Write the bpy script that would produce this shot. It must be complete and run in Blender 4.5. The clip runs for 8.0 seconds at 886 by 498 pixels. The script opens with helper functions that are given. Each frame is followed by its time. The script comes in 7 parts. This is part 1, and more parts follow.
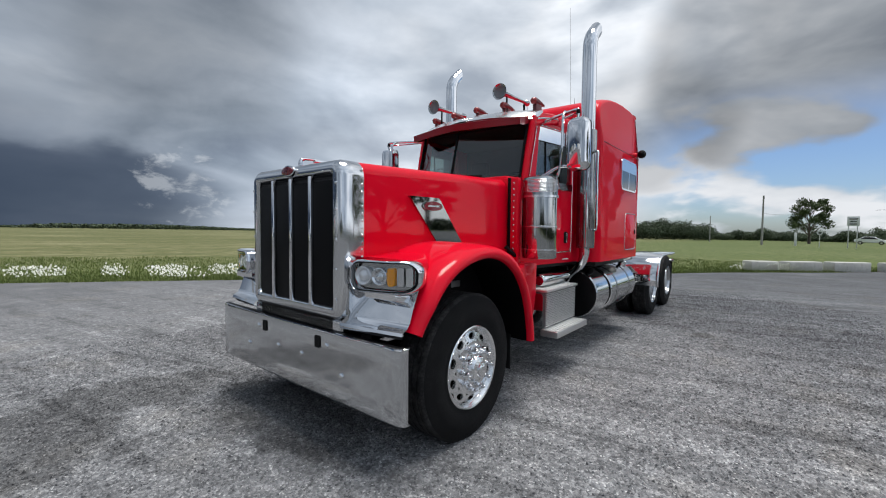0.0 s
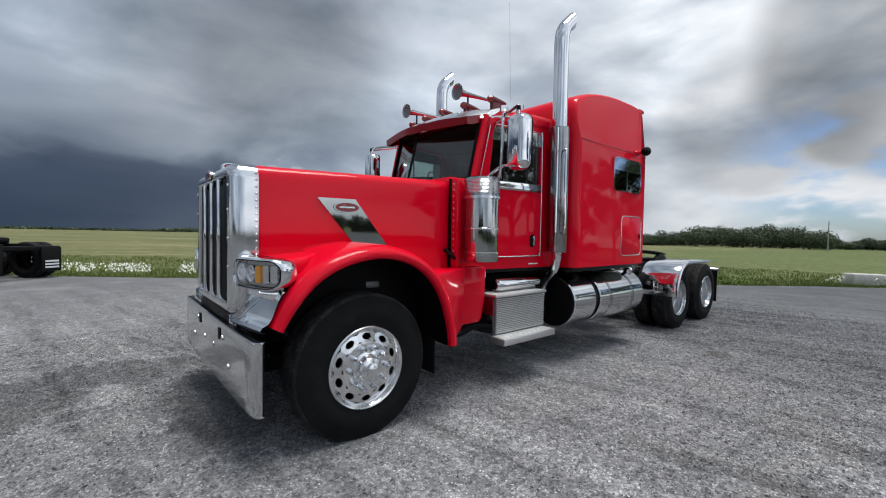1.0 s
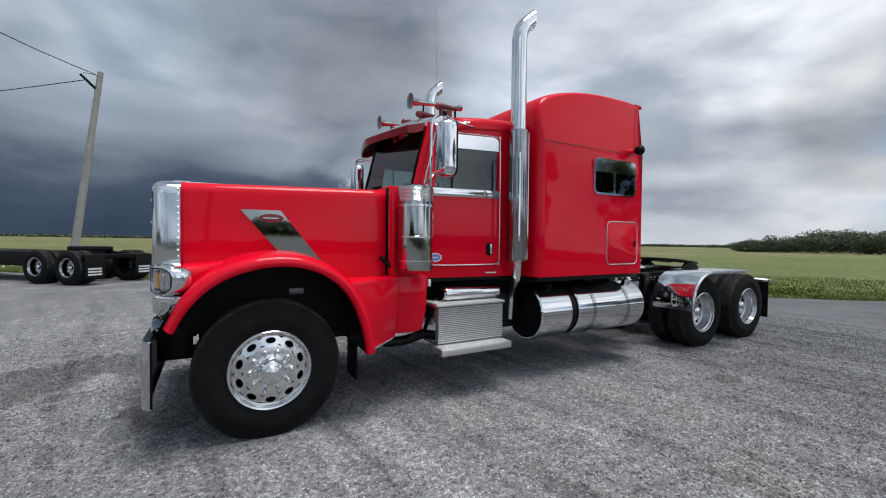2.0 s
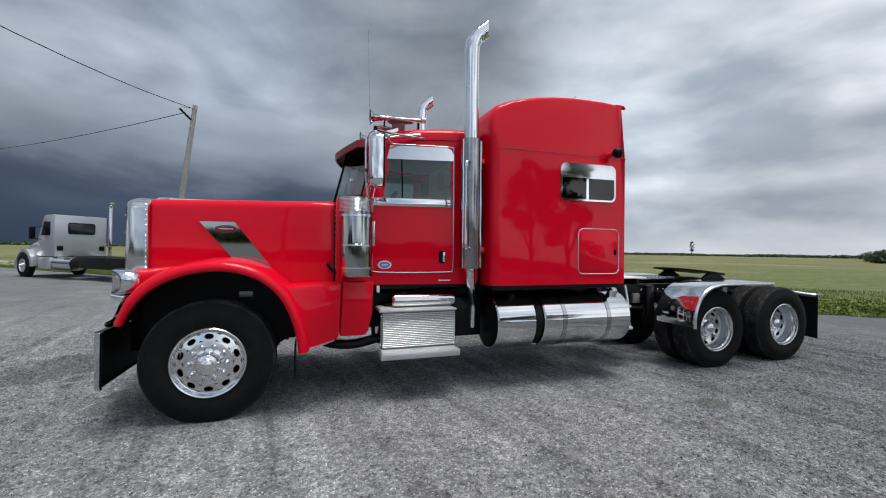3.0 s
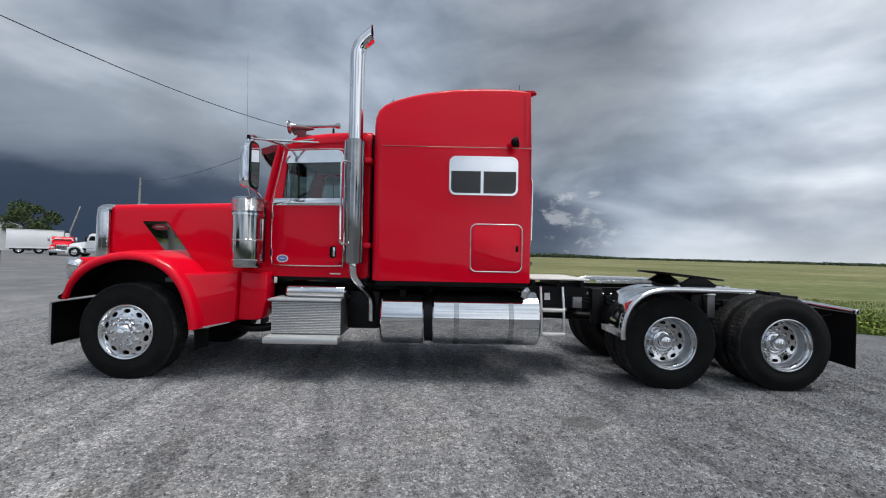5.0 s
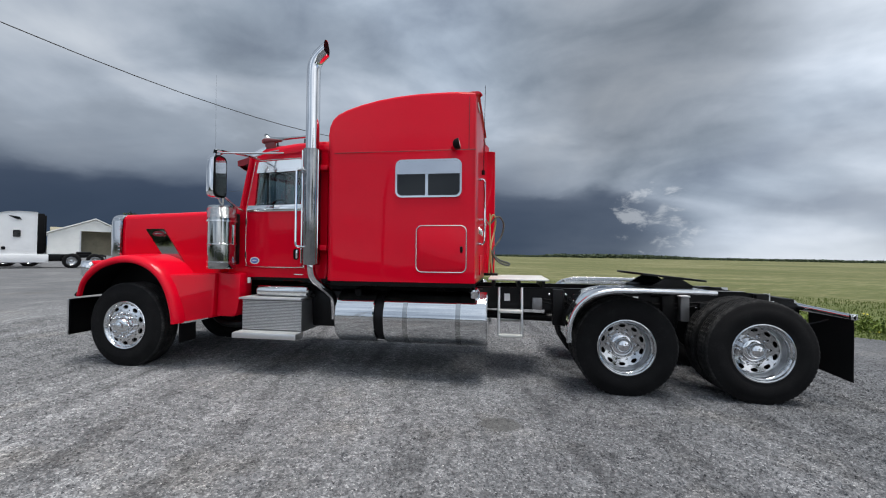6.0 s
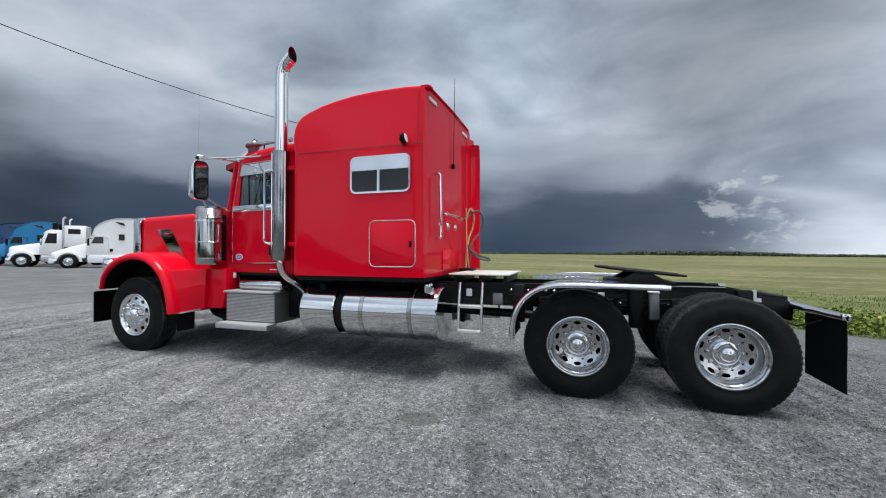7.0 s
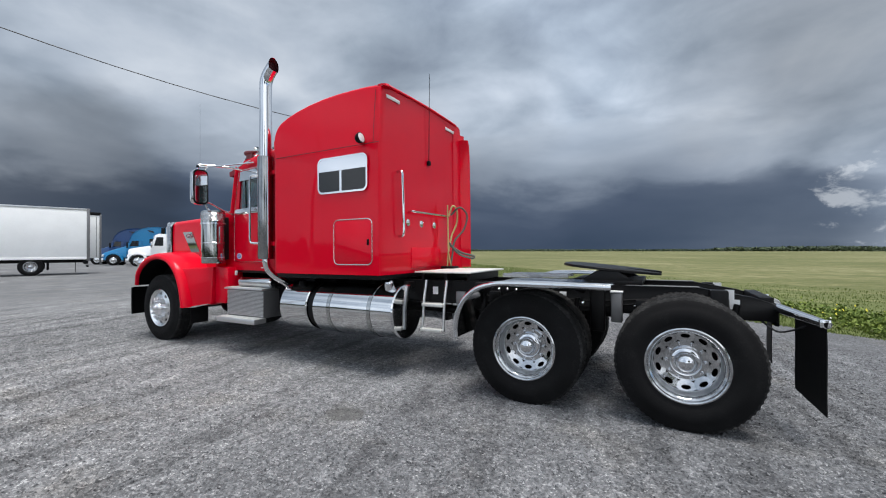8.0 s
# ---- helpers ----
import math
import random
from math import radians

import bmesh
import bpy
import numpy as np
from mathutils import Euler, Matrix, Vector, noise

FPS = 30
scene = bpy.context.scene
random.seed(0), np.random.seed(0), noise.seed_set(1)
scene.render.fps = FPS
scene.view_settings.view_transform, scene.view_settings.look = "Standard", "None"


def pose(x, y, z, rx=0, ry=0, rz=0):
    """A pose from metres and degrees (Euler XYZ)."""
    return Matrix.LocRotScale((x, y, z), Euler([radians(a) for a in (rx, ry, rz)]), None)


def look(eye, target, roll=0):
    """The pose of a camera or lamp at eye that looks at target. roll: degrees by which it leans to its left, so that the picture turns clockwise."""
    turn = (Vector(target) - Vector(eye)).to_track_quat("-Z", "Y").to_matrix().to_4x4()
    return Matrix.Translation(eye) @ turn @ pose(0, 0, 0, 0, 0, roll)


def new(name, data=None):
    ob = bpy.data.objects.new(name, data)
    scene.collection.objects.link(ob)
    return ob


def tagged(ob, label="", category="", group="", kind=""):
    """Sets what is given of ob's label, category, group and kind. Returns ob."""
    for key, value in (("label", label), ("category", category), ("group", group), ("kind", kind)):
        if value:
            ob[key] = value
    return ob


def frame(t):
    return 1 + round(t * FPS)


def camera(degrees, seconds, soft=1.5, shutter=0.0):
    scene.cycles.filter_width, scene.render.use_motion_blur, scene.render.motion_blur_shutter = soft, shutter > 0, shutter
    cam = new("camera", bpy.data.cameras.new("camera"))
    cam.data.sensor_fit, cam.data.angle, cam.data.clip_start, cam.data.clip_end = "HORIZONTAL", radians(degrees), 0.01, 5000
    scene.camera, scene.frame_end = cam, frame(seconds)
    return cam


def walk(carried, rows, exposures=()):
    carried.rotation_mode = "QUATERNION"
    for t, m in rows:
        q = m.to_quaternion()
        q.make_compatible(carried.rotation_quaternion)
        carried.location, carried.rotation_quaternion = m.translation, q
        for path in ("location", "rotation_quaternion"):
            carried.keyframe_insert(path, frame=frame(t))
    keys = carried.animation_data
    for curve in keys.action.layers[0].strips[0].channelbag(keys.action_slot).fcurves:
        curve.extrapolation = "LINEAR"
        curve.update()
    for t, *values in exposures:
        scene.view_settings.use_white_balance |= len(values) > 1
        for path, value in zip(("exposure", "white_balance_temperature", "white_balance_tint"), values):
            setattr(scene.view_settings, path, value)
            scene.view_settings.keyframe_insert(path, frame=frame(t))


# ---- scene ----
cam = camera(94.7, 8.0, 1.1)
# The way round the truck: x runs from its front axle to the rear, y across, from the driver's side to the far side.
METRES, EYE, TILT, LEAN, TURN = 10.791, 1.5, 0.0, 0.0, -51.0
ROWS = [
    (0.0, 0.0, 0.0, 0.0, 0.03, -2.34, -0.8),
    (0.5, 0.0634, 0.0017, -0.0018, 5.42, -1.98, -1.15),
    (1.0, 0.1214, 0.0134, -0.0014, 10.69, -1.72, -1.22),
    (1.5, 0.1806, 0.0314, 0.0013, 16.07, -1.41, -1.08),
    (3.0, 0.3589, 0.0985, 0.0026, 32.7, 0.24, -0.95),
    (3.5, 0.4095, 0.134, -0.0, 37.52, 0.76, -1.14),
    (4.0, 0.4625, 0.1705, -0.0017, 41.9, 0.85, -1.39),
    (4.5, 0.5118, 0.2116, -0.0032, 46.19, 0.71, -1.56),
    (6.0, 0.6314, 0.3555, -0.0012, 59.71, 0.78, -1.01),
    (6.5, 0.6652, 0.4082, -0.0015, 64.24, 0.63, -0.67),
    (7.0, 0.6836, 0.4663, -0.0044, 69.12, 0.5, -0.5),
    (7.5, 0.6999, 0.5253, -0.0051, 74.19, 0.29, -0.26),
    (8.0, 0.712, 0.5849, -0.0048, 79.43, 0.23, 0.05),
]
BASE_EXPOSURE = scene.view_settings.exposure
walk(cam, [(t, pose(-2.47, -2.778, EYE, TILT, LEAN, TURN) @ pose(METRES * x, METRES * y, METRES * z, 90 + pitch, roll, yaw)) for t, x, y, z, yaw, pitch, roll in ROWS], [(0.0, BASE_EXPOSURE), (4.5, BASE_EXPOSURE), (6.5, BASE_EXPOSURE + 0.14), (8.0, BASE_EXPOSURE + 0.30)])


# ---- node helpers ----
class Nodes:
    """A small wrapper to wire shader nodes."""

    def __init__(self, tree):
        self.tree = tree
        tree.nodes.clear()

    def add(self, kind):
        return self.tree.nodes.new(kind)

    def put(self, socket, v):
        if isinstance(v, bpy.types.NodeSocket):
            self.tree.links.new(v, socket)
        elif isinstance(v, (tuple, list)) and len(v) == 3 and socket.type == "RGBA":
            socket.default_value = (*v, 1)
        else:
            socket.default_value = v

    def math(self, op, a, b=0.0, c=0.0, clamp=False):
        n = self.add("ShaderNodeMath")
        n.operation, n.use_clamp = op, clamp
        for s, v in zip(n.inputs, (a, b, c)):
            self.put(s, v)
        return n.outputs[0]

    def vmath(self, op, a, b=(0, 0, 0)):
        n = self.add("ShaderNodeVectorMath")
        n.operation = op
        self.put(n.inputs[0], a)
        self.put(n.inputs[1], b)
        return n.outputs["Value"] if op in ("DOT_PRODUCT", "LENGTH", "DISTANCE") else n.outputs["Vector"]

    def step(self, v, lo, hi, a=0.0, b=1.0):
        n = self.add("ShaderNodeMapRange")
        n.interpolation_type, n.clamp = "SMOOTHSTEP", True
        for s, x in zip(n.inputs, (v, lo, hi, a, b)):
            self.put(s, x)
        return n.outputs[0]

    def mix(self, f, a, b, mode="MIX"):
        n = self.add("ShaderNodeMix")
        n.data_type, n.blend_type = "RGBA", mode
        self.put(n.inputs[0], f)
        self.put(n.inputs[6], a)
        self.put(n.inputs[7], b)
        return n.outputs[2]

    def noise(self, v, scale, detail=4.0, rough=0.55, distort=0.0):
        n = self.add("ShaderNodeTexNoise")
        if v is not None:
            self.put(n.inputs["Vector"], v)
        for k, x in (("Scale", scale), ("Detail", detail), ("Roughness", rough), ("Distortion", distort)):
            n.inputs[k].default_value = x
        return n.outputs[0]

    def voronoi(self, v, scale, out=0, feature="F1"):
        n = self.add("ShaderNodeTexVoronoi")
        n.feature = feature
        if v is not None:
            self.put(n.inputs["Vector"], v)
        n.inputs["Scale"].default_value = scale
        return n.outputs[out]

    def stretch(self, v, scale, turn=0.0):
        n = self.add("ShaderNodeMapping")
        self.put(n.inputs[0], v)
        n.inputs["Rotation"].default_value = (0, 0, radians(turn))
        n.inputs["Scale"].default_value = scale
        return n.outputs[0]

    def ramp(self, f, *stops):
        n = self.add("ShaderNodeValToRGB")
        while len(n.color_ramp.elements) < len(stops):
            n.color_ramp.elements.new(0.5)
        for e, (p, c) in zip(n.color_ramp.elements, stops):
            e.position, e.color = p, (*c, 1)
        self.put(n.inputs[0], f)
        return n.outputs[0]

    def bump(self, h, strength, distance):
        n = self.add("ShaderNodeBump")
        n.inputs["Strength"].default_value = strength
        n.inputs["Distance"].default_value = distance
        self.put(n.inputs["Height"], h)
        return n.outputs[0]


# ---- world, sun ----
world = bpy.data.worlds.new("overcast_sky")
scene.world = world
world.use_nodes = True
w = Nodes(world.node_tree)
ray = w.add("ShaderNodeTexCoord").outputs["Generated"]
axes = w.add("ShaderNodeSeparateXYZ")
w.put(axes.inputs[0], ray)
up = w.math("MAXIMUM", axes.outputs[2], 0.0)
flat = w.add("ShaderNodeCombineXYZ")
lift = w.math("ADD", up, 0.24)
w.put(flat.inputs[0], w.math("DIVIDE", axes.outputs[0], lift))
w.put(flat.inputs[1], w.math("DIVIDE", axes.outputs[1], lift))
deck = flat.outputs[0]
SUN_HEIGHT, SUN_SIDE = 82.0, 125.0
clear = w.add("ShaderNodeTexSky")
clear.sky_type, clear.sun_disc = "NISHITA", False
clear.sun_elevation, clear.sun_rotation = radians(SUN_HEIGHT), radians(SUN_SIDE)
clear_blue = w.mix(1.0, clear.outputs[0], (0.085, 0.10, 0.125), "MULTIPLY")
big = w.noise(w.stretch(deck, (1.0, 1.0, 1.0)), 0.62, 3.0, 0.5, 0.35)
mid = w.noise(w.stretch(deck, (0.85, 1.15, 1.0), 35), 1.45, 5.0, 0.46, 0.25)
band = w.noise(w.stretch(ray, (1.0, 1.0, 2.9)), 2.6, 4.0, 0.43, 0.6)
edge = w.noise(w.stretch(ray, (1.0, 1.0, 1.7)), 5.5, 8.0, 0.58, 0.3)
puff = w.noise(w.stretch(ray, (1.0, 1.0, 2.4)), 3.4, 5.0, 0.50, 0.15)
billow = w.math("ADD", w.math("ADD", w.math("MULTIPLY", big, 0.34), w.math("MULTIPLY", mid, 0.16)), w.math("ADD", w.math("MULTIPLY", band, 0.46), w.math("MULTIPLY", edge, 0.18)))
storm_side = w.vmath("DOT_PRODUCT", ray, (-0.53, 0.848, 0.0))
bright_side = w.vmath("DOT_PRODUCT", ray, (0.96, -0.28, 0.0))
cover = w.ramp(billow, (0.44, (0.175, 0.215, 0.28)), (0.53, (0.285, 0.34, 0.415)), (0.61, (0.42, 0.48, 0.565)), (0.72, (0.60, 0.655, 0.73)))
lit = w.ramp(w.math("ADD", w.math("MULTIPLY", puff, 0.6), w.math("MULTIPLY", band, 0.4)), (0.38, (0.36, 0.40, 0.46)), (0.50, (0.64, 0.68, 0.73)), (0.60, (0.93, 0.945, 0.97)))
cover = w.mix(w.step(bright_side, 0.05, 0.85, 0.0, 0.78), cover, lit)
# A dark storm base, and above it a roll of cloud with a puffed upper edge.
rag = w.noise(w.stretch(ray, (1.0, 1.0, 2.2)), 5.0, 8.0, 0.55, 0.25)
crest = w.math("ADD", 0.265, w.math("ADD", w.math("MULTIPLY", w.math("SUBTRACT", puff, 0.5), 0.26), w.math("MULTIPLY", w.math("SUBTRACT", rag, 0.5), 0.10)))
below = w.math("SUBTRACT", crest, up)
roll = w.math("MULTIPLY", w.step(below, -0.012, 0.022), w.step(storm_side, 0.62, 0.90))
roll_colour = w.ramp(w.math("ADD", below, w.math("MULTIPLY", w.math("SUBTRACT", edge, 0.5), 0.10)), (0.0, (0.335, 0.385, 0.455)), (0.06, (0.235, 0.28, 0.345)), (0.15, (0.105, 0.135, 0.19)))
cover = w.mix(w.math("MULTIPLY", roll, 0.72), cover, roll_colour)
foot = w.math("ADD", up, w.math("ADD", w.math("MULTIPLY", w.math("SUBTRACT", rag, 0.5), 0.16), w.math("MULTIPLY", w.math("SUBTRACT", band, 0.5), 0.16)))
storm = w.math("MULTIPLY", w.math("ADD", w.math("MULTIPLY", w.step(foot, 0.26, 0.12), 0.45), w.math("MULTIPLY", w.step(foot, 0.170, 0.110), 0.48)), w.math("ADD", w.step(storm_side, 0.50, 0.70, 0.0, 0.86), w.step(storm_side, 0.78, 0.96, 0.0, 0.14)))
storm_colour = w.ramp(w.math("ADD", w.math("MULTIPLY", band, 0.5), w.math("MULTIPLY", up, 1.6)), (0.22, (0.026, 0.044, 0.078)), (0.42, (0.040, 0.060, 0.102)), (0.62, (0.115, 0.148, 0.205)))
cover = w.mix(storm, cover, storm_colour)
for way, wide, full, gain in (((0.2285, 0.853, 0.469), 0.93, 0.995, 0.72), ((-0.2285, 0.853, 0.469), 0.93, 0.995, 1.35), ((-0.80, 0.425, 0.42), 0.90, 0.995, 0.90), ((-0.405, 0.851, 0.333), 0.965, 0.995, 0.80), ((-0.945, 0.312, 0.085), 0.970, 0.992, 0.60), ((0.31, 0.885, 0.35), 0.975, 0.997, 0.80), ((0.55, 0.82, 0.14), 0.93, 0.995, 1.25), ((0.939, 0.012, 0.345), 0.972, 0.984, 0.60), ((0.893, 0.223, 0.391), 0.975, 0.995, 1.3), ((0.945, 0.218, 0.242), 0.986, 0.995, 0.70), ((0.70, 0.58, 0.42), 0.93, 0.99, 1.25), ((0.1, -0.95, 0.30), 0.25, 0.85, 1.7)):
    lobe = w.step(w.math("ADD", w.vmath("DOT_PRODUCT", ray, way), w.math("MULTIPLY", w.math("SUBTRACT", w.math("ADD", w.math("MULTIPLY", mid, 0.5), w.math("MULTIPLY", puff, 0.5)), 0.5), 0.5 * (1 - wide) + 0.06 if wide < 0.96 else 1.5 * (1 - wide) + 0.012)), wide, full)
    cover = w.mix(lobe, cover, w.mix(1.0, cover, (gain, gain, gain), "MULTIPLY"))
# A sunlit cumulus at the storm's end.
tuft = w.noise(w.stretch(ray, (1.0, 1.0, 1.8)), 17.0, 6.0, 0.6, 0.3)
rift = w.step(w.math("ADD", w.vmath("DOT_PRODUCT", ray, (0.316, 0.945, 0.085)), w.math("MULTIPLY", w.math("SUBTRACT", tuft, 0.5), 0.022)), 0.9981, 1.0014)
cover = w.mix(w.math("MULTIPLY", rift, 0.42), cover, w.ramp(tuft, (0.40, (0.22, 0.26, 0.315)), (0.62, (0.66, 0.70, 0.75))))
gap = w.math("MULTIPLY", w.step(bright_side, 0.82, 0.92), w.math("MULTIPLY", w.step(w.math("ADD", w.math("MULTIPLY", mid, 0.4), w.math("MULTIPLY", puff, 0.6)), 0.60, 0.52), w.step(up, 0.30, 0.15)))
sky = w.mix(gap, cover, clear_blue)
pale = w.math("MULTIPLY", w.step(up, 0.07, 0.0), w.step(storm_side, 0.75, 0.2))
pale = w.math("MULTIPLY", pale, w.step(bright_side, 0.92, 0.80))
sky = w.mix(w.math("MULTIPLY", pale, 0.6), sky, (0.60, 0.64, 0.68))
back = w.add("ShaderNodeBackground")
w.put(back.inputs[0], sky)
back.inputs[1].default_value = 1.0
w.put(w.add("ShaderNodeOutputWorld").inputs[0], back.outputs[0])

sun_data = bpy.data.lights.new("sun", "SUN")
sun_data.energy, sun_data.angle, sun_data.color = 3.4, radians(28), (1.0, 0.97, 0.93)
sun = new("sun", sun_data)
sun.matrix_world = look((5.0, -3.5, 44.0), (0, 0, 0))


# ---- materials ----
def material(name, base, rough=0.5, metal=0.0, coat=0.0, vary=0.12, grain=30.0, stain=2.5, bump=0.0, bump_scale=120.0, each=0.0, spec=0.5, coat_rough=0.04, dirt=None, rough_vary=0.12):
    """A principled surface with variation at two scales, fine relief and, where wanted, dirt and a shift from piece to piece."""
    m = bpy.data.materials.new(name)
    m.use_nodes = True
    n = Nodes(m.node_tree)
    place = n.add("ShaderNodeTexCoord").outputs["Object"]
    a, b = n.noise(place, stain, 4.0, 0.6), n.noise(place, grain, 3.0, 0.6)
    both = n.math("ADD", n.math("MULTIPLY", a, 0.65), n.math("MULTIPLY", b, 0.35))
    low, high = tuple(c * (1 - vary) for c in base), tuple(min(1, c * (1 + vary)) for c in base)
    colour = n.ramp(both, (0.30, low), (0.70, high))
    if each:
        odd = n.add("ShaderNodeObjectInfo").outputs["Random"]
        colour = n.mix(1.0, colour, n.ramp(odd, (0.0, (1 - each,) * 3), (1.0, (1 + each,) * 3)), "MULTIPLY")
    roughness = n.math("ADD", rough, n.math("MULTIPLY", n.math("SUBTRACT", both, 0.5), rough_vary * 2), clamp=True)
    if dirt:
        tint, lo, hi = dirt
        mask = n.step(n.math("ADD", n.math("MULTIPLY", n.noise(place, 5.0, 6.0, 0.7), 0.7), n.math("MULTIPLY", b, 0.3)), lo, hi)
        colour = n.mix(mask, colour, tint)
        roughness = n.math("MAXIMUM", roughness, n.math("MULTIPLY", mask, 0.7))
    p = n.add("ShaderNodeBsdfPrincipled")
    n.put(p.inputs["Base Color"], colour)
    n.put(p.inputs["Roughness"], roughness)
    p.inputs["Metallic"].default_value = metal
    p.inputs["Specular IOR Level"].default_value = spec
    p.inputs["Coat Weight"].default_value = coat
    p.inputs["Coat Roughness"].default_value = coat_rough
    if bump:
        n.put(p.inputs["Normal"], n.bump(n.noise(place, bump_scale, 4.0, 0.6), bump, 0.01))
    n.put(n.add("ShaderNodeOutputMaterial").inputs[0], p.outputs[0])
    return m


def glass(name, tint, gloss=(0.9, 0.9, 0.9), ior=1.5):
    m = bpy.data.materials.new(name)
    m.use_nodes = True
    n = Nodes(m.node_tree)
    clear, shine, both = n.add("ShaderNodeBsdfTransparent"), n.add("ShaderNodeBsdfGlossy"), n.add("ShaderNodeMixShader")
    clear.inputs[0].default_value = (*tint, 1)
    shine.inputs["Color"].default_value = (*gloss, 1)
    shine.inputs["Roughness"].default_value = 0.02
    f = n.add("ShaderNodeLayerWeight")
    f.inputs[0].default_value = 0.5
    low = ((ior - 1) / (ior + 1)) ** 2
    n.put(both.inputs[0], n.math("ADD", low, n.math("MULTIPLY", n.math("POWER", f.outputs["Facing"], 4.0), 1 - low)))
    n.put(both.inputs[1], clear.outputs[0])
    n.put(both.inputs[2], shine.outputs[0])
    n.put(n.add("ShaderNodeOutputMaterial").inputs[0], both.outputs[0])
    return m


def lens(name, base, rough=0.12):
    return material(name, base, rough, 0.0, 0.6, 0.08, 60.0, 8.0)


red_paint = material("red_paint", (0.66, 0.0009, 0.018), 0.45, 0.0, 0.42, 0.05, 90.0, 1.2, spec=0.04, coat_rough=0.012, rough_vary=0.05)
# Dark red that paints the red roof's reflection into the pipe's mouth.
mouth_reflection = material("dark_red_reflection", (0.035, 0.006, 0.010), 0.6, 0.0, 0.0, 0.2, spec=0.2)
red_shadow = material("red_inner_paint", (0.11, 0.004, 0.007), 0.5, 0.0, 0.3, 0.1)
maroon_paint = material("maroon_paint", (0.20, 0.003, 0.010), 0.4, 0.0, 0.5, 0.08, spec=0.1)
chrome = material("chrome", (0.70, 0.71, 0.73), 0.05, 1.0, 0.0, 0.03, 40.0, 3.0, rough_vary=0.05)
# Chrome darkened in its colour for the dark surroundings it reflects.
dim_chrome = material("darkened_chrome", (0.42, 0.43, 0.43), 0.07, 1.0, 0.0, 0.10, 50.0, 5.0, rough_vary=0.10)
shield_metal = material("shield_steel", (0.30, 0.305, 0.31), 0.15, 1.0, 0.0, 0.25, 260.0, 6.0, rough_vary=0.10)
polished = material("polished_aluminium", (0.74, 0.75, 0.76), 0.09, 1.0, 0.0, 0.06, 60.0, 4.0, rough_vary=0.10)
drive_rim = material("drive_wheel_aluminium", (0.52, 0.53, 0.54), 0.12, 1.0, 0.0, 0.22, 26.0, 7.0, rough_vary=0.15)
brushed_dish = material("brushed_aluminium", (0.72, 0.73, 0.74), 0.40, 1.0, 0.0, 0.06, 60.0, 4.0, rough_vary=0.08)
wheel_face = material("polished_wheel_face", (0.76, 0.77, 0.78), 0.20, 1.0, 0.0, 0.05, 60.0, 4.0, rough_vary=0.06)
tank_metal = material("tank_aluminium", (0.66, 0.67, 0.68), 0.07, 1.0, 0.0, 0.08, 60.0, 4.0, rough_vary=0.08)
stainless = material("stainless_sheet", (0.70, 0.71, 0.72), 0.22, 1.0, 0.0, 0.06, 80.0, 4.0, rough_vary=0.10)
brushed = material("brushed_aluminium", (0.70, 0.70, 0.70), 0.36, 1.0, 0.0, 0.08, 150.0, 5.0, rough_vary=0.12)
dull_metal = material("dull_metal", (0.22, 0.22, 0.225), 0.5, 0.8)
badge_steel = material("dark_polished_steel", (0.40, 0.41, 0.40), 0.04, 1.0, 0.0, 0.10, 40.0, 3.0, rough_vary=0.06)
bumper_chrome = material("bumper_chrome", (0.62, 0.63, 0.645), 0.10, 1.0, 0.0, 0.05, 12.0, 2.0, rough_vary=0.05)
lamp_silver = material("lamp_silver", (0.86, 0.87, 0.88), 0.22, 0.55)
tread_plate = material("tread_plate", (0.70, 0.70, 0.67), 0.45, 0.35, 0.0, 0.14, 120.0, 6.0, 0.25, 90.0)
rubber = material("tyre_rubber", (0.0095, 0.0095, 0.010), 0.80, 0.0, 0.0, 0.30, 90.0, 5.0, 0.25, 160.0, spec=0.12, dirt=((0.036, 0.035, 0.034), 0.52, 0.88))
tread_dust = material("dusty_tread_rubber", (0.020, 0.020, 0.0205), 0.88, 0.0, 0.0, 0.35, 60.0, 5.0, 0.3, 140.0, spec=0.1, dirt=((0.075, 0.074, 0.071), 0.45, 0.75))
flap_rubber = material("flap_rubber", (0.007, 0.007, 0.0075), 0.65, 0.0, 0.0, 0.25, 60.0, 4.0, 0.15, 60.0, spec=0.15)
black_paint = material("black_chassis_paint", (0.0035, 0.0035, 0.004), 0.45, 0.0, 0.05, 0.3, 40.0, 4.0, 0.1, 60.0, spec=0.18, dirt=((0.012, 0.0115, 0.011), 0.64, 0.95))
black_plastic = material("black_plastic", (0.0035, 0.0035, 0.004), 0.5, 0.0, 0.0, 0.2, spec=0.12)
mesh_black = material("grille_mesh", (0.019, 0.019, 0.021), 0.5, 0.4, 0.0, 0.3, 200.0, 8.0, 0.6, 420.0)
headliner = material("headliner_cloth", (0.10, 0.10, 0.10), 0.9, 0.0, 0.0, 0.12)
cabin_grey = material("cabin_trim", (0.12, 0.117, 0.113), 0.7, 0.0, 0.0, 0.2)
seat_cloth = material("seat_cloth", (0.035, 0.034, 0.036), 0.85, 0.0, 0.0, 0.2, 200.0)
white_lens, amber_lens, red_lens = lens("clear_reflector", (0.75, 0.77, 0.78), 0.08), lens("amber_lens", (0.85, 0.34, 0.02)), lens("red_lens", (0.30, 0.012, 0.010))
badge_red = material("badge_red", (0.16, 0.008, 0.016), 0.25, 0.0, 0.8, 0.1)
label_white = material("label_white", (0.72, 0.73, 0.74), 0.5, 0.0, 0.0, 0.1)
label_blue = material("label_blue", (0.16, 0.20, 0.50), 0.5, 0.0, 0.0, 0.1)
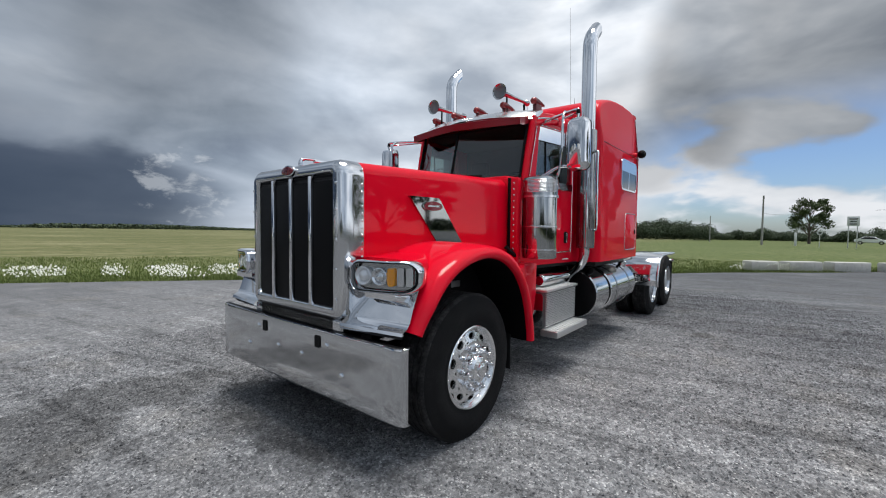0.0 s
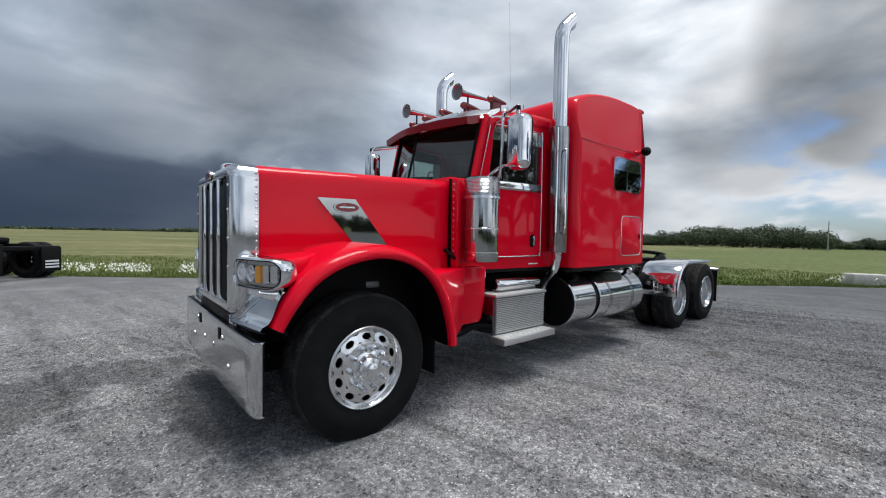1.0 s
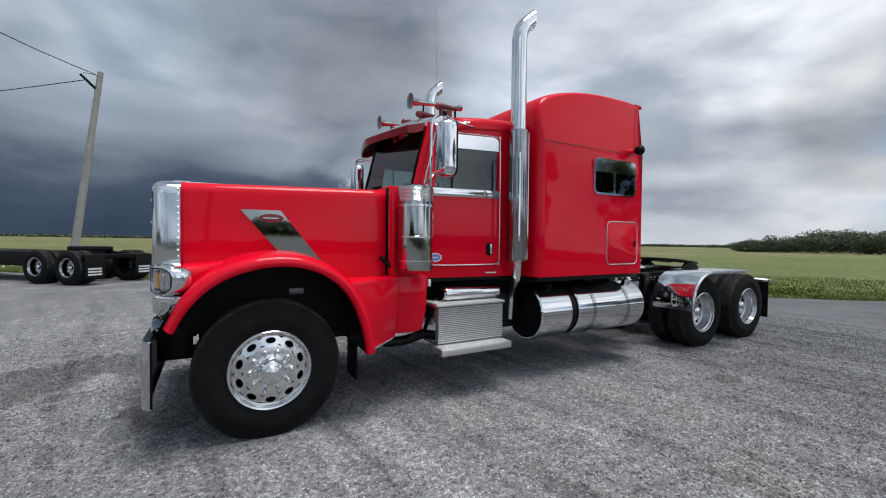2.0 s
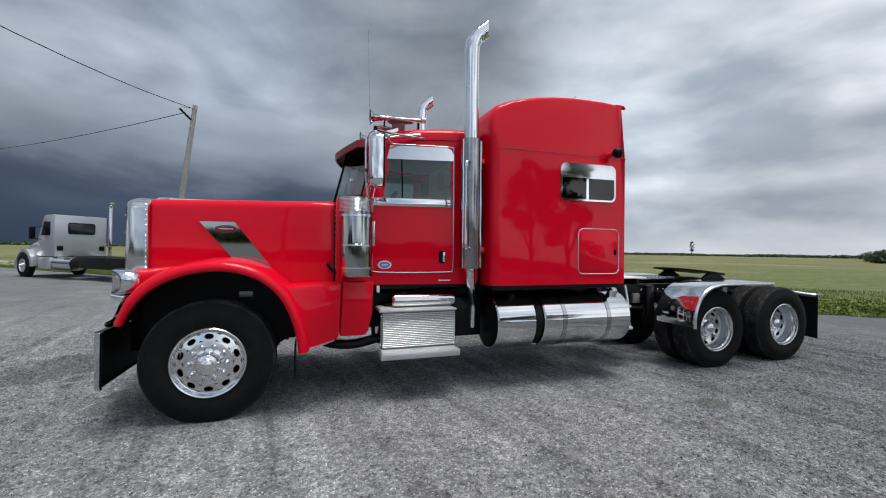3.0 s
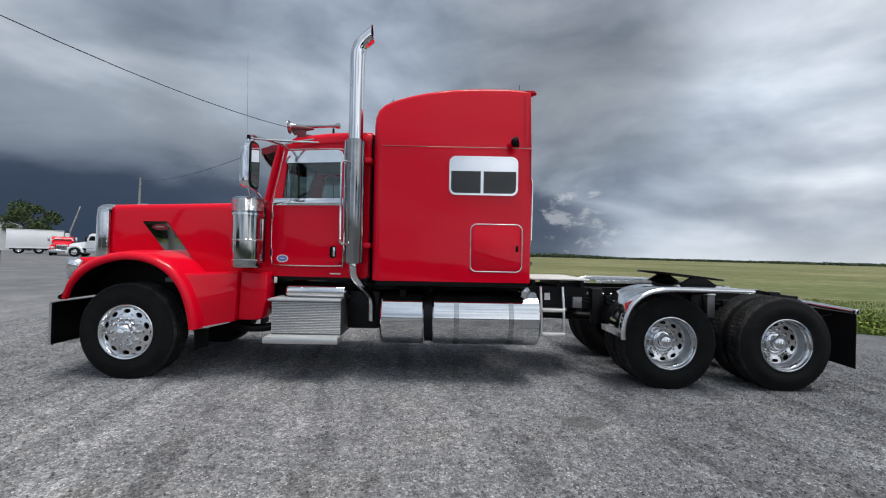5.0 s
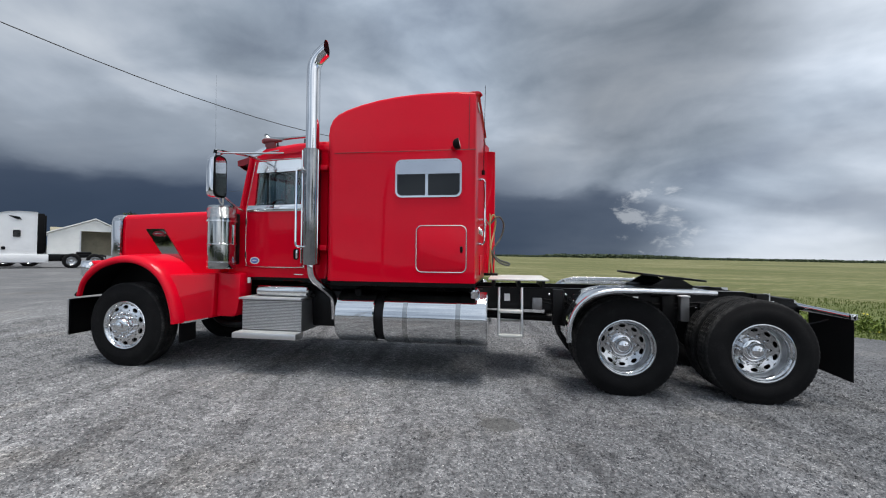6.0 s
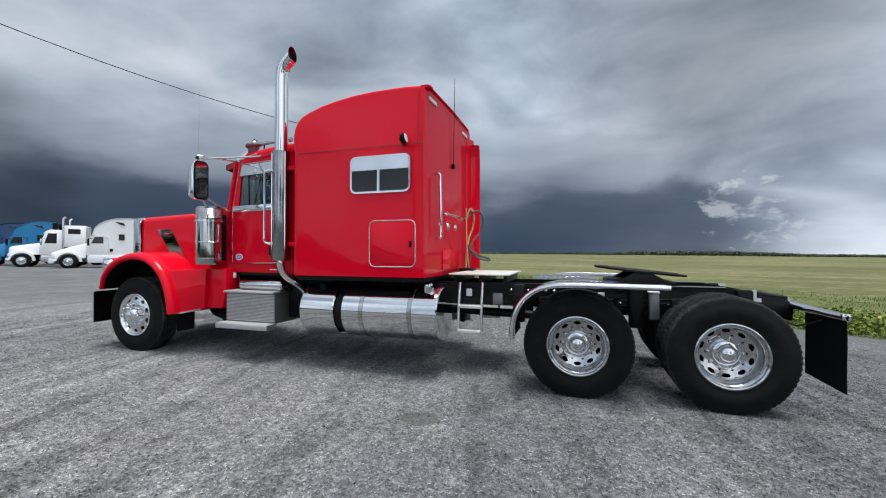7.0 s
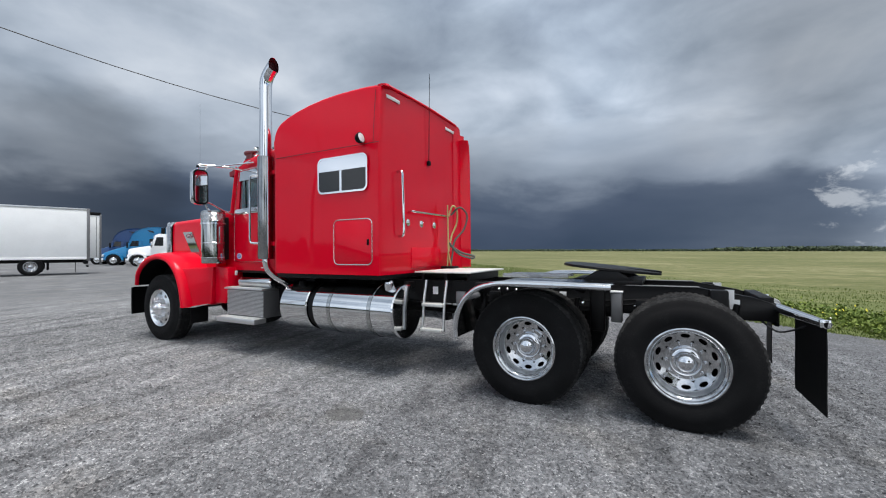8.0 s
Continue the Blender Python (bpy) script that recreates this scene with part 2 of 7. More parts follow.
hose_yellow = material("hose_yellow", (0.42, 0.34, 0.14), 0.55, 0.0, 0.0, 0.2)
hose_grey = material("hose_grey", (0.08, 0.085, 0.075), 0.55, 0.0, 0.0, 0.2)
screen_glass = glass("windscreen_glass", (0.42, 0.49, 0.48), ior=1.9)
tint_glass = glass("tinted_glass", (0.10, 0.11, 0.11), ior=1.6)
side_glass = glass("side_glass", (0.74, 0.82, 0.79), ior=1.65)
lamp_glass = glass("lamp_glass", (0.92, 0.93, 0.94))
white_paint = material("white_paint", (0.86, 0.87, 0.88), 0.35, 0.0, 0.6, 0.06, 40.0, 1.5)
silver_paint = material("silver_paint", (0.40, 0.42, 0.45), 0.32, 0.35, 0.6, 0.06, 60.0, 1.5)
blue_paint = material("blue_paint", (0.004, 0.18, 0.40), 0.32, 0.0, 0.2, 0.08, 60.0, 1.5)
navy_paint = material("navy_paint", (0.004, 0.045, 0.16), 0.32, 0.0, 0.2, 0.08, 60.0, 1.5)
box_white = material("box_panel_white", (0.90, 0.91, 0.91), 0.45, 0.0, 0.0, 0.06, 30.0, 0.9)
shed_white = material("shed_cladding", (0.84, 0.84, 0.81), 0.6, 0.0, 0.0, 0.10, 8.0, 0.4)
dark_void = material("dark_opening", (0.03, 0.03, 0.03), 0.9)
old_wood = material("weathered_wood", (0.33, 0.315, 0.30), 0.85, 0.0, 0.0, 0.25, 25.0, 3.0, 0.5, 60.0)
cable_black = material("cable_black", (0.02, 0.02, 0.022), 0.6)
straw = material("straw_lining", (0.50, 0.45, 0.33), 0.9, 0.0, 0.0, 0.25, 8.0, 0.8)
concrete = material("concrete", (0.50, 0.49, 0.46), 0.9, 0.0, 0.0, 0.18, 30.0, 3.0, 0.4, 40.0, each=0.15, dirt=((0.16, 0.16, 0.13), 0.52, 0.75))
bark = material("bark", (0.10, 0.08, 0.065), 0.9, 0.0, 0.0, 0.3, 20.0, 4.0, 0.6, 30.0)


def leafy(name, low, high, scale):
    """Foliage, with a shift from clump to clump."""
    m = bpy.data.materials.new(name)
    m.use_nodes = True
    n = Nodes(m.node_tree)
    g = n.add("ShaderNodeNewGeometry")
    big_shift = n.noise(g.outputs["Position"], scale, 3.0, 0.6)
    f = n.math("ADD", n.math("MULTIPLY", g.outputs["Random Per Island"], 0.55), n.math("MULTIPLY", big_shift, 0.45))
    p = n.add("ShaderNodeBsdfPrincipled")
    n.put(p.inputs["Base Color"], n.ramp(f, (0.15, low), (0.85, high)))
    p.inputs["Roughness"].default_value = 0.75
    p.inputs["Specular IOR Level"].default_value = 0.25
    n.put(n.add("ShaderNodeOutputMaterial").inputs[0], p.outputs[0])
    return m


leaf_green = leafy("leaf_green", (0.022, 0.040, 0.014), (0.075, 0.105, 0.035), 0.4)
wood_green = leafy("far_wood_green", (0.020, 0.032, 0.020), (0.050, 0.066, 0.036), 0.05)
line_green = leafy("tree_line_green", (0.040, 0.060, 0.036), (0.098, 0.124, 0.072), 0.05)
blade_green = leafy("grass_blade", (0.072, 0.108, 0.024), (0.185, 0.225, 0.066), 0.25)
weed_green = leafy("weed_green", (0.066, 0.112, 0.020), (0.200, 0.250, 0.052), 0.6)
petal_white = leafy("petal_white", (0.42, 0.44, 0.36), (0.80, 0.81, 0.74), 1.0)
petal_yellow = leafy("petal_yellow", (0.50, 0.44, 0.03), (0.66, 0.60, 0.08), 1.0)


def gravel_material(loose=False):
    """Grey crushed stone: single grains, faint wheel tracks, and a damp stain below the truck's nose."""
    m = bpy.data.materials.new("loose_chippings" if loose else "gravel")
    m.use_nodes = True
    n = Nodes(m.node_tree)
    geometry = n.add("ShaderNodeNewGeometry")
    place = geometry.outputs["Position"]
    warp = n.vmath("ADD", place, n.vmath("MULTIPLY", n.add("ShaderNodeTexNoise").outputs[1], (0.02, 0.02, 0.0)))
    stone, lump = n.add("ShaderNodeSeparateColor"), n.add("ShaderNodeSeparateColor")
    n.put(stone.inputs[0], n.voronoi(warp, 62.0, 1))
    n.put(lump.inputs[0], n.voronoi(warp, 27.0, 1))
    dots, coarse = n.voronoi(warp, 62.0, 0), n.voronoi(warp, 27.0, 0)
    clump = n.noise(place, 11.0, 7.0, 0.75)
    # Most grains are mid grey; a few are pale or dark.
    each = geometry.outputs["Random Per Island"] if loose else stone.outputs[0]
    tone = n.math("ADD", n.math("ADD", n.math("MULTIPLY", each, 0.30), n.math("MULTIPLY", lump.outputs[0], 0.12)), n.math("MULTIPLY", clump, 0.58))
    colour = n.ramp(tone, (0.26, (0.054, 0.055, 0.059)), (0.42, (0.134, 0.136, 0.142)), (0.58, (0.204, 0.207, 0.214)), (0.76, (0.40, 0.40, 0.405)))
    chip = n.math("MULTIPLY", n.step(stone.outputs[1], 0.90, 0.97), n.step(dots, 0.55, 0.35))
    colour = n.mix(n.math("MULTIPLY", chip, 0.8), colour, (0.50, 0.50, 0.50))
    side = n.add("ShaderNodeSeparateXYZ")
    n.put(side.inputs[0], place)
    patches = n.noise(place, 0.30, 5.0, 0.62, 0.8)
    small = n.noise(place, 1.7, 8.0, 0.70, 0.4)
    # Wheel tracks across the yard: soft dark and pale lines, broken along their way.
    lean = n.math("ADD", side.outputs[0], n.math("MULTIPLY", side.outputs[1], 0.20))
    row = n.add("ShaderNodeCombineXYZ")
    n.put(row.inputs[0], n.math("MULTIPLY", n.math("ADD", lean, n.math("MULTIPLY", patches, 0.9)), 3.1))
    n.put(row.inputs[1], n.math("MULTIPLY", side.outputs[1], 0.16))
    tracks = n.noise(row.outputs[0], 1.0, 5.0, 0.60, 0.3)
    broken = n.math("ADD", n.math("MULTIPLY", tracks, 0.6), n.math("MULTIPLY", small, 0.4))
    colour = n.mix(n.step(broken, 0.48, 0.41, 0.0, 0.75), colour, n.mix(1.0, colour, (0.55, 0.55, 0.555), "MULTIPLY"))
    colour = n.mix(n.step(broken, 0.52, 0.60, 0.0, 0.80), colour, n.mix(1.0, colour, (1.45, 1.45, 1.44), "MULTIPLY"))
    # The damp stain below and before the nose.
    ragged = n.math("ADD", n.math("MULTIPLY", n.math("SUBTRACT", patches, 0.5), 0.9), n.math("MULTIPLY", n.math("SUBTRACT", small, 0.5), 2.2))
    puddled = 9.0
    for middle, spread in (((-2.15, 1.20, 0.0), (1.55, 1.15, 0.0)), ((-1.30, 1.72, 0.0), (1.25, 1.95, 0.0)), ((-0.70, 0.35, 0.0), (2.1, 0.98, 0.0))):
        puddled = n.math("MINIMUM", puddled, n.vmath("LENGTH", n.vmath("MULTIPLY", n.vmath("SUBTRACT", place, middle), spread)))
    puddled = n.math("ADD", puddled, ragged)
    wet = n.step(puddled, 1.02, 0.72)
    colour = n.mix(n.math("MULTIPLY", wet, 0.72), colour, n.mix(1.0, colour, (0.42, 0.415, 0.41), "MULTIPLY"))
    # Packed, paler ground further off, and a darker tone towards the rear.
    packed = n.step(n.vmath("DISTANCE", place, (2.0, -2.0, 0.0)), 6.0, 15.0)
    flatter = n.ramp(n.math("ADD", n.math("MULTIPLY", patches, 0.5), n.math("MULTIPLY", n.noise(place, 1.1, 5.0, 0.6), 0.5)), (0.36, (0.098, 0.100, 0.107)), (0.52, (0.134, 0.137, 0.143)), (0.64, (0.20, 0.203, 0.209)))
    colour = n.mix(n.math("MULTIPLY", packed, 0.88), colour, flatter)
    rearward = n.step(n.math("ADD", side.outputs[0], n.math("MULTIPLY", n.math("SUBTRACT", patches, 0.5), 6.0)), 1.5, 8.0)
    colour = n.mix(rearward, colour, n.mix(1.0, colour, (0.68, 0.69, 0.71), "MULTIPLY"))
    silt = n.step(n.noise(place, 0.8, 4.0, 0.6), 0.52, 0.68)
    colour = n.mix(n.math("MULTIPLY", silt, 0.5), colour, n.mix(1.0, colour, (1.04, 0.985, 0.90), "MULTIPLY"))
    spot = n.vmath("LENGTH", n.vmath("MULTIPLY", n.vmath("SUBTRACT", place, (4.77, -2.0, 0.0)), (1.0, 1.25, 0.0)))
    spot = n.math("ADD", spot, n.math("MULTIPLY", n.math("SUBTRACT", n.noise(place, 14.0, 3.0), 0.5), 0.06))
    colour = n.mix(n.step(spot, 0.21, 0.15, 0.0, 0.72), colour, (0.085, 0.085, 0.082))
    p = n.add("ShaderNodeBsdfPrincipled")
    n.put(p.inputs["Base Color"], colour)
    n.put(p.inputs["Roughness"], n.math("SUBTRACT", 0.92, n.math("MULTIPLY", wet, 0.2)))
    p.inputs["Specular IOR Level"].default_value = 0.3
    height = n.math("ADD", n.math("MULTIPLY", n.math("SUBTRACT", 1.0, dots), 0.4), n.math("ADD", n.math("MULTIPLY", n.math("SUBTRACT", 1.0, coarse), 0.5), n.math("MULTIPLY", clump, 0.6)))
    if not loose:
        n.put(p.inputs["Normal"], n.bump(height, 0.7, 0.02))
    n.put(n.add("ShaderNodeOutputMaterial").inputs[0], p.outputs[0])
    return m


def field_material():
    """Rough meadow, green beside the yard and olive further out, with mown streaks."""
    m = bpy.data.materials.new("meadow")
    m.use_nodes = True
    n = Nodes(m.node_tree)
    place = n.add("ShaderNodeNewGeometry").outputs["Position"]
    streak = n.noise(n.stretch(place, (0.07, 0.32, 1.0), -38), 1.0, 5.0, 0.6, 0.5)
    wide = n.noise(place, 0.03, 4.0, 0.6)
    tuft = n.noise(n.stretch(place, (0.8, 1.6, 1.0), -38), 1.2, 8.0, 0.75)
    f = n.math("ADD", n.math("MULTIPLY", streak, 0.20), n.math("ADD", n.math("MULTIPLY", wide, 0.30), n.math("MULTIPLY", tuft, 0.50)))
    colour = n.ramp(f, (0.38, (0.068, 0.082, 0.029)), (0.50, (0.124, 0.130, 0.052)), (0.63, (0.33, 0.30, 0.175)))
    axis = n.add("ShaderNodeSeparateXYZ")
    n.put(axis.inputs[0], place)
    lush = n.math("MULTIPLY", n.step(axis.outputs[0], 12.0, 40.0), n.step(axis.outputs[1], 40.0, 10.0))
    colour = n.mix(n.math("MULTIPLY", lush, 0.8), colour, n.ramp(tuft, (0.35, (0.056, 0.087, 0.024)), (0.65, (0.128, 0.158, 0.055))))
    near = n.vmath("DOT_PRODUCT", place, (0.62, 0.785, 0.0))
    near = n.math("ADD", near, n.math("MULTIPLY", n.math("SUBTRACT", wide, 0.5), 8.0))
    colour = n.mix(n.step(near, 26.0, 10.0, 0.0, 0.55), colour, n.ramp(tuft, (0.35, (0.060, 0.092, 0.023)), (0.65, (0.150, 0.190, 0.057))))
    p = n.add("ShaderNodeBsdfPrincipled")
    n.put(p.inputs["Base Color"], colour)
    p.inputs["Roughness"].default_value = 0.9
    p.inputs["Specular IOR Level"].default_value = 0.2
    n.put(p.inputs["Normal"], n.bump(tuft, 0.6, 0.12))
    n.put(n.add("ShaderNodeOutputMaterial").inputs[0], p.outputs[0])
    return m


gravel, chippings, meadow = gravel_material(), gravel_material(True), field_material()


# ---- mesh helpers ----
def part(name, bm, mat, parent=None, label="", m=None, crease=32):
    """Links a bmesh as one mesh object, under a thing or a part where one is given."""
    bmesh.ops.recalc_face_normals(bm, faces=bm.faces)
    for f in bm.faces:
        f.smooth = True
    for e in bm.edges:
        if len(e.link_faces) == 2 and e.calc_face_angle(0) > radians(crease):
            e.smooth = False
    data = bpy.data.meshes.new(name)
    bm.to_mesh(data)
    bm.free()
    data.materials.append(mat)
    return share(name, data, parent, label, m)


def share(name, data, parent=None, label="", m=None):
    """An object on a mesh that others may use too."""
    ob = new(name, data)
    if parent is not None:
        ob.parent = parent
    if m is not None:
        ob.matrix_basis = m
    if label:
        tagged(ob, label)
    return ob


def add_box(bm, x0, x1, y0, y1, z0, z1, bevel=0.0, m=None, segments=2):
    made = bmesh.ops.create_cube(bm, size=1.0, matrix=Matrix.Translation(((x0 + x1) / 2, (y0 + y1) / 2, (z0 + z1) / 2)) @ Matrix.Diagonal((abs(x1 - x0), abs(y1 - y0), abs(z1 - z0), 1)))
    verts = made["verts"]
    if bevel:
        edges = list({e for v in verts for e in v.link_edges})
        out = bmesh.ops.bevel(bm, geom=edges, offset=bevel, segments=segments, profile=0.5, affect="EDGES")
        verts = list({v for f in out["faces"] for v in f.verts} | {v for v in verts if v.is_valid})
    if m is not None:
        bmesh.ops.transform(bm, matrix=m, verts=[v for v in verts if v.is_valid])
    return bm


def box(x0, x1, y0, y1, z0, z1, bevel=0.0, m=None, segments=2):
    return add_box(bmesh.new(), x0, x1, y0, y1, z0, z1, bevel, m, segments)


def rings(bm, sections, close=True, caps=(True, True), join=False):
    """Faces between rows of points. close: each row is a ring; join: the last row meets the first."""
    rows = [[bm.verts.new(p) for p in row] for row in sections]
    n = len(rows[0])
    pairs = list(zip(rows, rows[1:])) + ([(rows[-1], rows[0])] if join else [])
    for a, b in pairs:
        for i in range(n if close else n - 1):
            j = (i + 1) % n
            quad = (a[i], a[j], b[j], b[i])
            if len(set(quad)) == 4:
                bm.faces.new(quad)
    if close and caps[0]:
        bm.faces.new(rows[0])
    if close and caps[1]:
        bm.faces.new(rows[-1])
    return rows


def frame_of(way):
    way = Vector(way).normalized()
    side = way.cross(Vector((0, 0, 1)))
    if side.length < 0.05:
        side = way.cross(Vector((1, 0, 0)))
    side.normalize()
    return side, side.cross(way).normalized()


def add_rod(bm, a, b, r0, r1=None, n=14, caps=(True, True)):
    a, b = Vector(a), Vector(b)
    r1 = r0 if r1 is None else r1
    u, v = frame_of(b - a)
    turn = [(math.cos(2 * math.pi * i / n), math.sin(2 * math.pi * i / n)) for i in range(n)]
    rings(bm, [[p + u * (c * r) + v * (s * r) for c, s in turn] for p, r in ((a, r0), (b, r1))], True, caps)
    return bm


def smooth_line(points, steps=6):
    """A Catmull-Rom line through the points."""
    p = [Vector(q) for q in points]
    p = [p[0] * 2 - p[1]] + p + [p[-1] * 2 - p[-2]]
    line = []
    for i in range(1, len(p) - 2):
        for k in range(steps):
            t = k / steps
            a, b, c, d = p[i - 1], p[i], p[i + 1], p[i + 2]
            line.append(0.5 * (2 * b + (c - a) * t + (2 * a - 5 * b + 4 * c - d) * t * t + (3 * b - 3 * c + d - a) * t ** 3))
    return line + [p[-2]]


def add_tube(bm, points, r, n=10, steps=6, caps=(True, True)):
    """A round tube along a smooth line; r may be a function of 0 to 1."""
    line = smooth_line(points, steps) if steps else [Vector(p) for p in points]
    u, v = frame_of(line[1] - line[0])
    sections = []
    for i, p in enumerate(line):
        way = (line[min(i + 1, len(line) - 1)] - line[max(i - 1, 0)]).normalized()
        u = (u - way * u.dot(way)).normalized()
        v = way.cross(u)
        k = r(i / (len(line) - 1)) if callable(r) else r
        sections.append([p + (u * math.cos(2 * math.pi * j / n) + v * math.sin(2 * math.pi * j / n)) * k for j in range(n)])
    rings(bm, sections, True, caps)
    return bm


def tube(points, r, n=10, steps=6):
    return add_tube(bmesh.new(), points, r, n, steps)


def add_lathe(bm, profile, m, n=48, close=False, ripple=None):
    """Turns a profile of (radius, along) round the local z axis of m."""
    sections = []
    for i in range(n):
        a = 2 * math.pi * i / n
        row = []
        for k, (r, h) in enumerate(profile):
            q = r + (ripple(i, k) if ripple else 0.0)
            row.append(m @ Vector((q * math.cos(a), q * math.sin(a), h)))
        sections.append(row)
    rings(bm, sections, close, (False, False), True)
    return bm


def add_prism(bm, outline, at, bevel=0.0, axis="y", hole=None):
    """A plate from an outline, between the two places `at` on an axis; hole: an outline of as many points."""
    def put(p, h):
        return {"y": (p[0], h, p[1]), "x": (h, p[0], p[1]), "z": (p[0], p[1], h)}[axis]
    if hole:
        a0, a1 = [[bm.verts.new(put(p, h)) for p in outline] for h in at]
        b0, b1 = [[bm.verts.new(put(p, h)) for p in hole] for h in at]
        n = len(outline)
        for i in range(n):
            j = (i + 1) % n
            for quad in ((a0[i], a0[j], b0[j], b0[i]), (a1[i], a1[j], b1[j], b1[i]), (a0[i], a0[j], a1[j], a1[i]), (b0[i], b0[j], b1[j], b1[i])):
                bm.faces.new(quad)
        return bm
    before = set(bm.edges)
    rings(bm, [[put(p, h) for p in outline] for h in at])
    if bevel:
        bmesh.ops.bevel(bm, geom=[e for e in bm.edges if e not in before], offset=bevel, segments=2, profile=0.5, affect="EDGES")
    return bm


def prism(outline, at, bevel=0.0, axis="y", hole=None):
    return add_prism(bmesh.new(), outline, at, bevel, axis, hole)


def round_rect(x0, x1, z0, z1, r, steps=4):
    """The outline of a rectangle with rounded corners."""
    out = []
    for cx, cz, a0 in ((x1 - r, z1 - r, 0), (x0 + r, z1 - r, 90), (x0 + r, z0 + r, 180), (x1 - r, z0 + r, 270)):
        for k in range(steps + 1):
            a = radians(a0 + 90 * k / steps)
            out.append((cx + r * math.cos(a), cz + r * math.sin(a)))
    return out


def oval(cx, cz, a, b, n=20, turn=0.0):
    c, s = math.cos(radians(turn)), math.sin(radians(turn))
    pts = [(a * math.cos(2 * math.pi * i / n), b * math.sin(2 * math.pi * i / n)) for i in range(n)]
    return [(cx + x * c - z * s, cz + x * s + z * c) for x, z in pts]


def smooth(v, lo, hi):
    t = min(1.0, max(0.0, (v - lo) / (hi - lo)))
    return t * t * (3 - 2 * t)


def stuff(name, verts, faces, mat, label, category, flat=True):
    data = bpy.data.meshes.new(name)
    data.from_pydata(verts, [], faces)
    data.materials.append(mat)
    return tagged(new(name, data), label, category, "", "stuff")


# ---- the ground ----
SLOPE = 0.008  # the truck stands a little nose-down


def ground_z(x, y):
    """The yard rises a little towards the truck's rear, and levels out round it."""
    away = math.hypot(x - 3, y)
    return (0.002 * x - 0.012) * (1 - smooth(away, 7.0, 22.0))


def yard_edge(x):
    """Where the gravel ends and the meadow begins."""
    line = ((-900, 900), (-160, 178), (-90, 110), (-40, 54), (-18, 29.0), (-8, 19.5), (-2.5, 14.2), (3.4, 9.7), (10.4, 4.6), (17.3, -0.5), (24.1, -6.4), (60, -35), (900, -700))
    for (xa, ya), (xb, yb) in zip(line, line[1:]):
        if x <= xb:
            return ya + (yb - ya) * (x - xa) / (xb - xa) + 0.22 * noise.noise((x * 0.35, 7.1, 0)) + 0.08 * noise.noise((x * 1.7, 2.1, 0))
    return -700


def build_ground():
    radii = [0, 2, 4, 6, 8, 10, 13, 17, 22, 30, 45, 70, 110, 180, 300, 500, 900, 1600, 2600]
    n = 72
    bm = bmesh.new()
    rows = []
    for r in radii[1:]:
        rows.append([bm.verts.new((3 + r * math.cos(2 * math.pi * i / n), r * math.sin(2 * math.pi * i / n), 0)) for i in range(n)])
    middle = bm.verts.new((3, 0, 0))
    for i in range(n):
        bm.faces.new((middle, rows[0][i], rows[0][(i + 1) % n]))
        for a, b in zip(rows, rows[1:]):
            bm.faces.new((a[i], b[i], b[(i + 1) % n], a[(i + 1) % n]))
    for v in bm.verts:
        v.co.z = ground_z(v.co.x, v.co.y) - 0.03
    tagged(part("ground", bm, meadow), "flat green and olive meadow with mown streaks, reaching the horizon", "field", "", "structure")
    # The gravel yard, from its uneven edge towards and behind the camera.
    bm = bmesh.new()
    xs = [-700, -400, -240, -160, -120, -90, -70, -55, -45, -36, -30] + [-26 + 0.5 * i for i in range(120)] + [36, 42, 50, 60, 80, 120, 200, 400, 700]
    cols = []
    for x in xs:
        top = yard_edge(x)
        deep = top - min(-62.0 + 1.5 * noise.noise((x * 0.2, 3.3, 0)), top - 30.0)
        steps = [deep * (k / 28) ** 1.5 for k in range(29)]
        cols.append([bm.verts.new((x, top - s, ground_z(x, top - s) - (0.028 if s == 0 else 0.0))) for s in steps])
    for a, b in zip(cols, cols[1:]):
        for i in range(len(a) - 1):
            bm.faces.new((a[i], a[i + 1], b[i + 1], b[i]))
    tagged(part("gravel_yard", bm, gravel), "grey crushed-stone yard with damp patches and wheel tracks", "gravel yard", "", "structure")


build_ground()


# ---- wheels ----
def flip(bm, s):
    """Mirrors a part that was built for the driver's side."""
    if s > 0:
        bmesh.ops.transform(bm, matrix=Matrix.Diagonal((1, -1, 1, 1)), verts=bm.verts)
    return bm


ALONG = Matrix(((1, 0, 0, 0), (0, 0, -1, 0), (0, 1, 0, 0), (0, 0, 0, 1)))  # local z points to -y, out of the driver's side


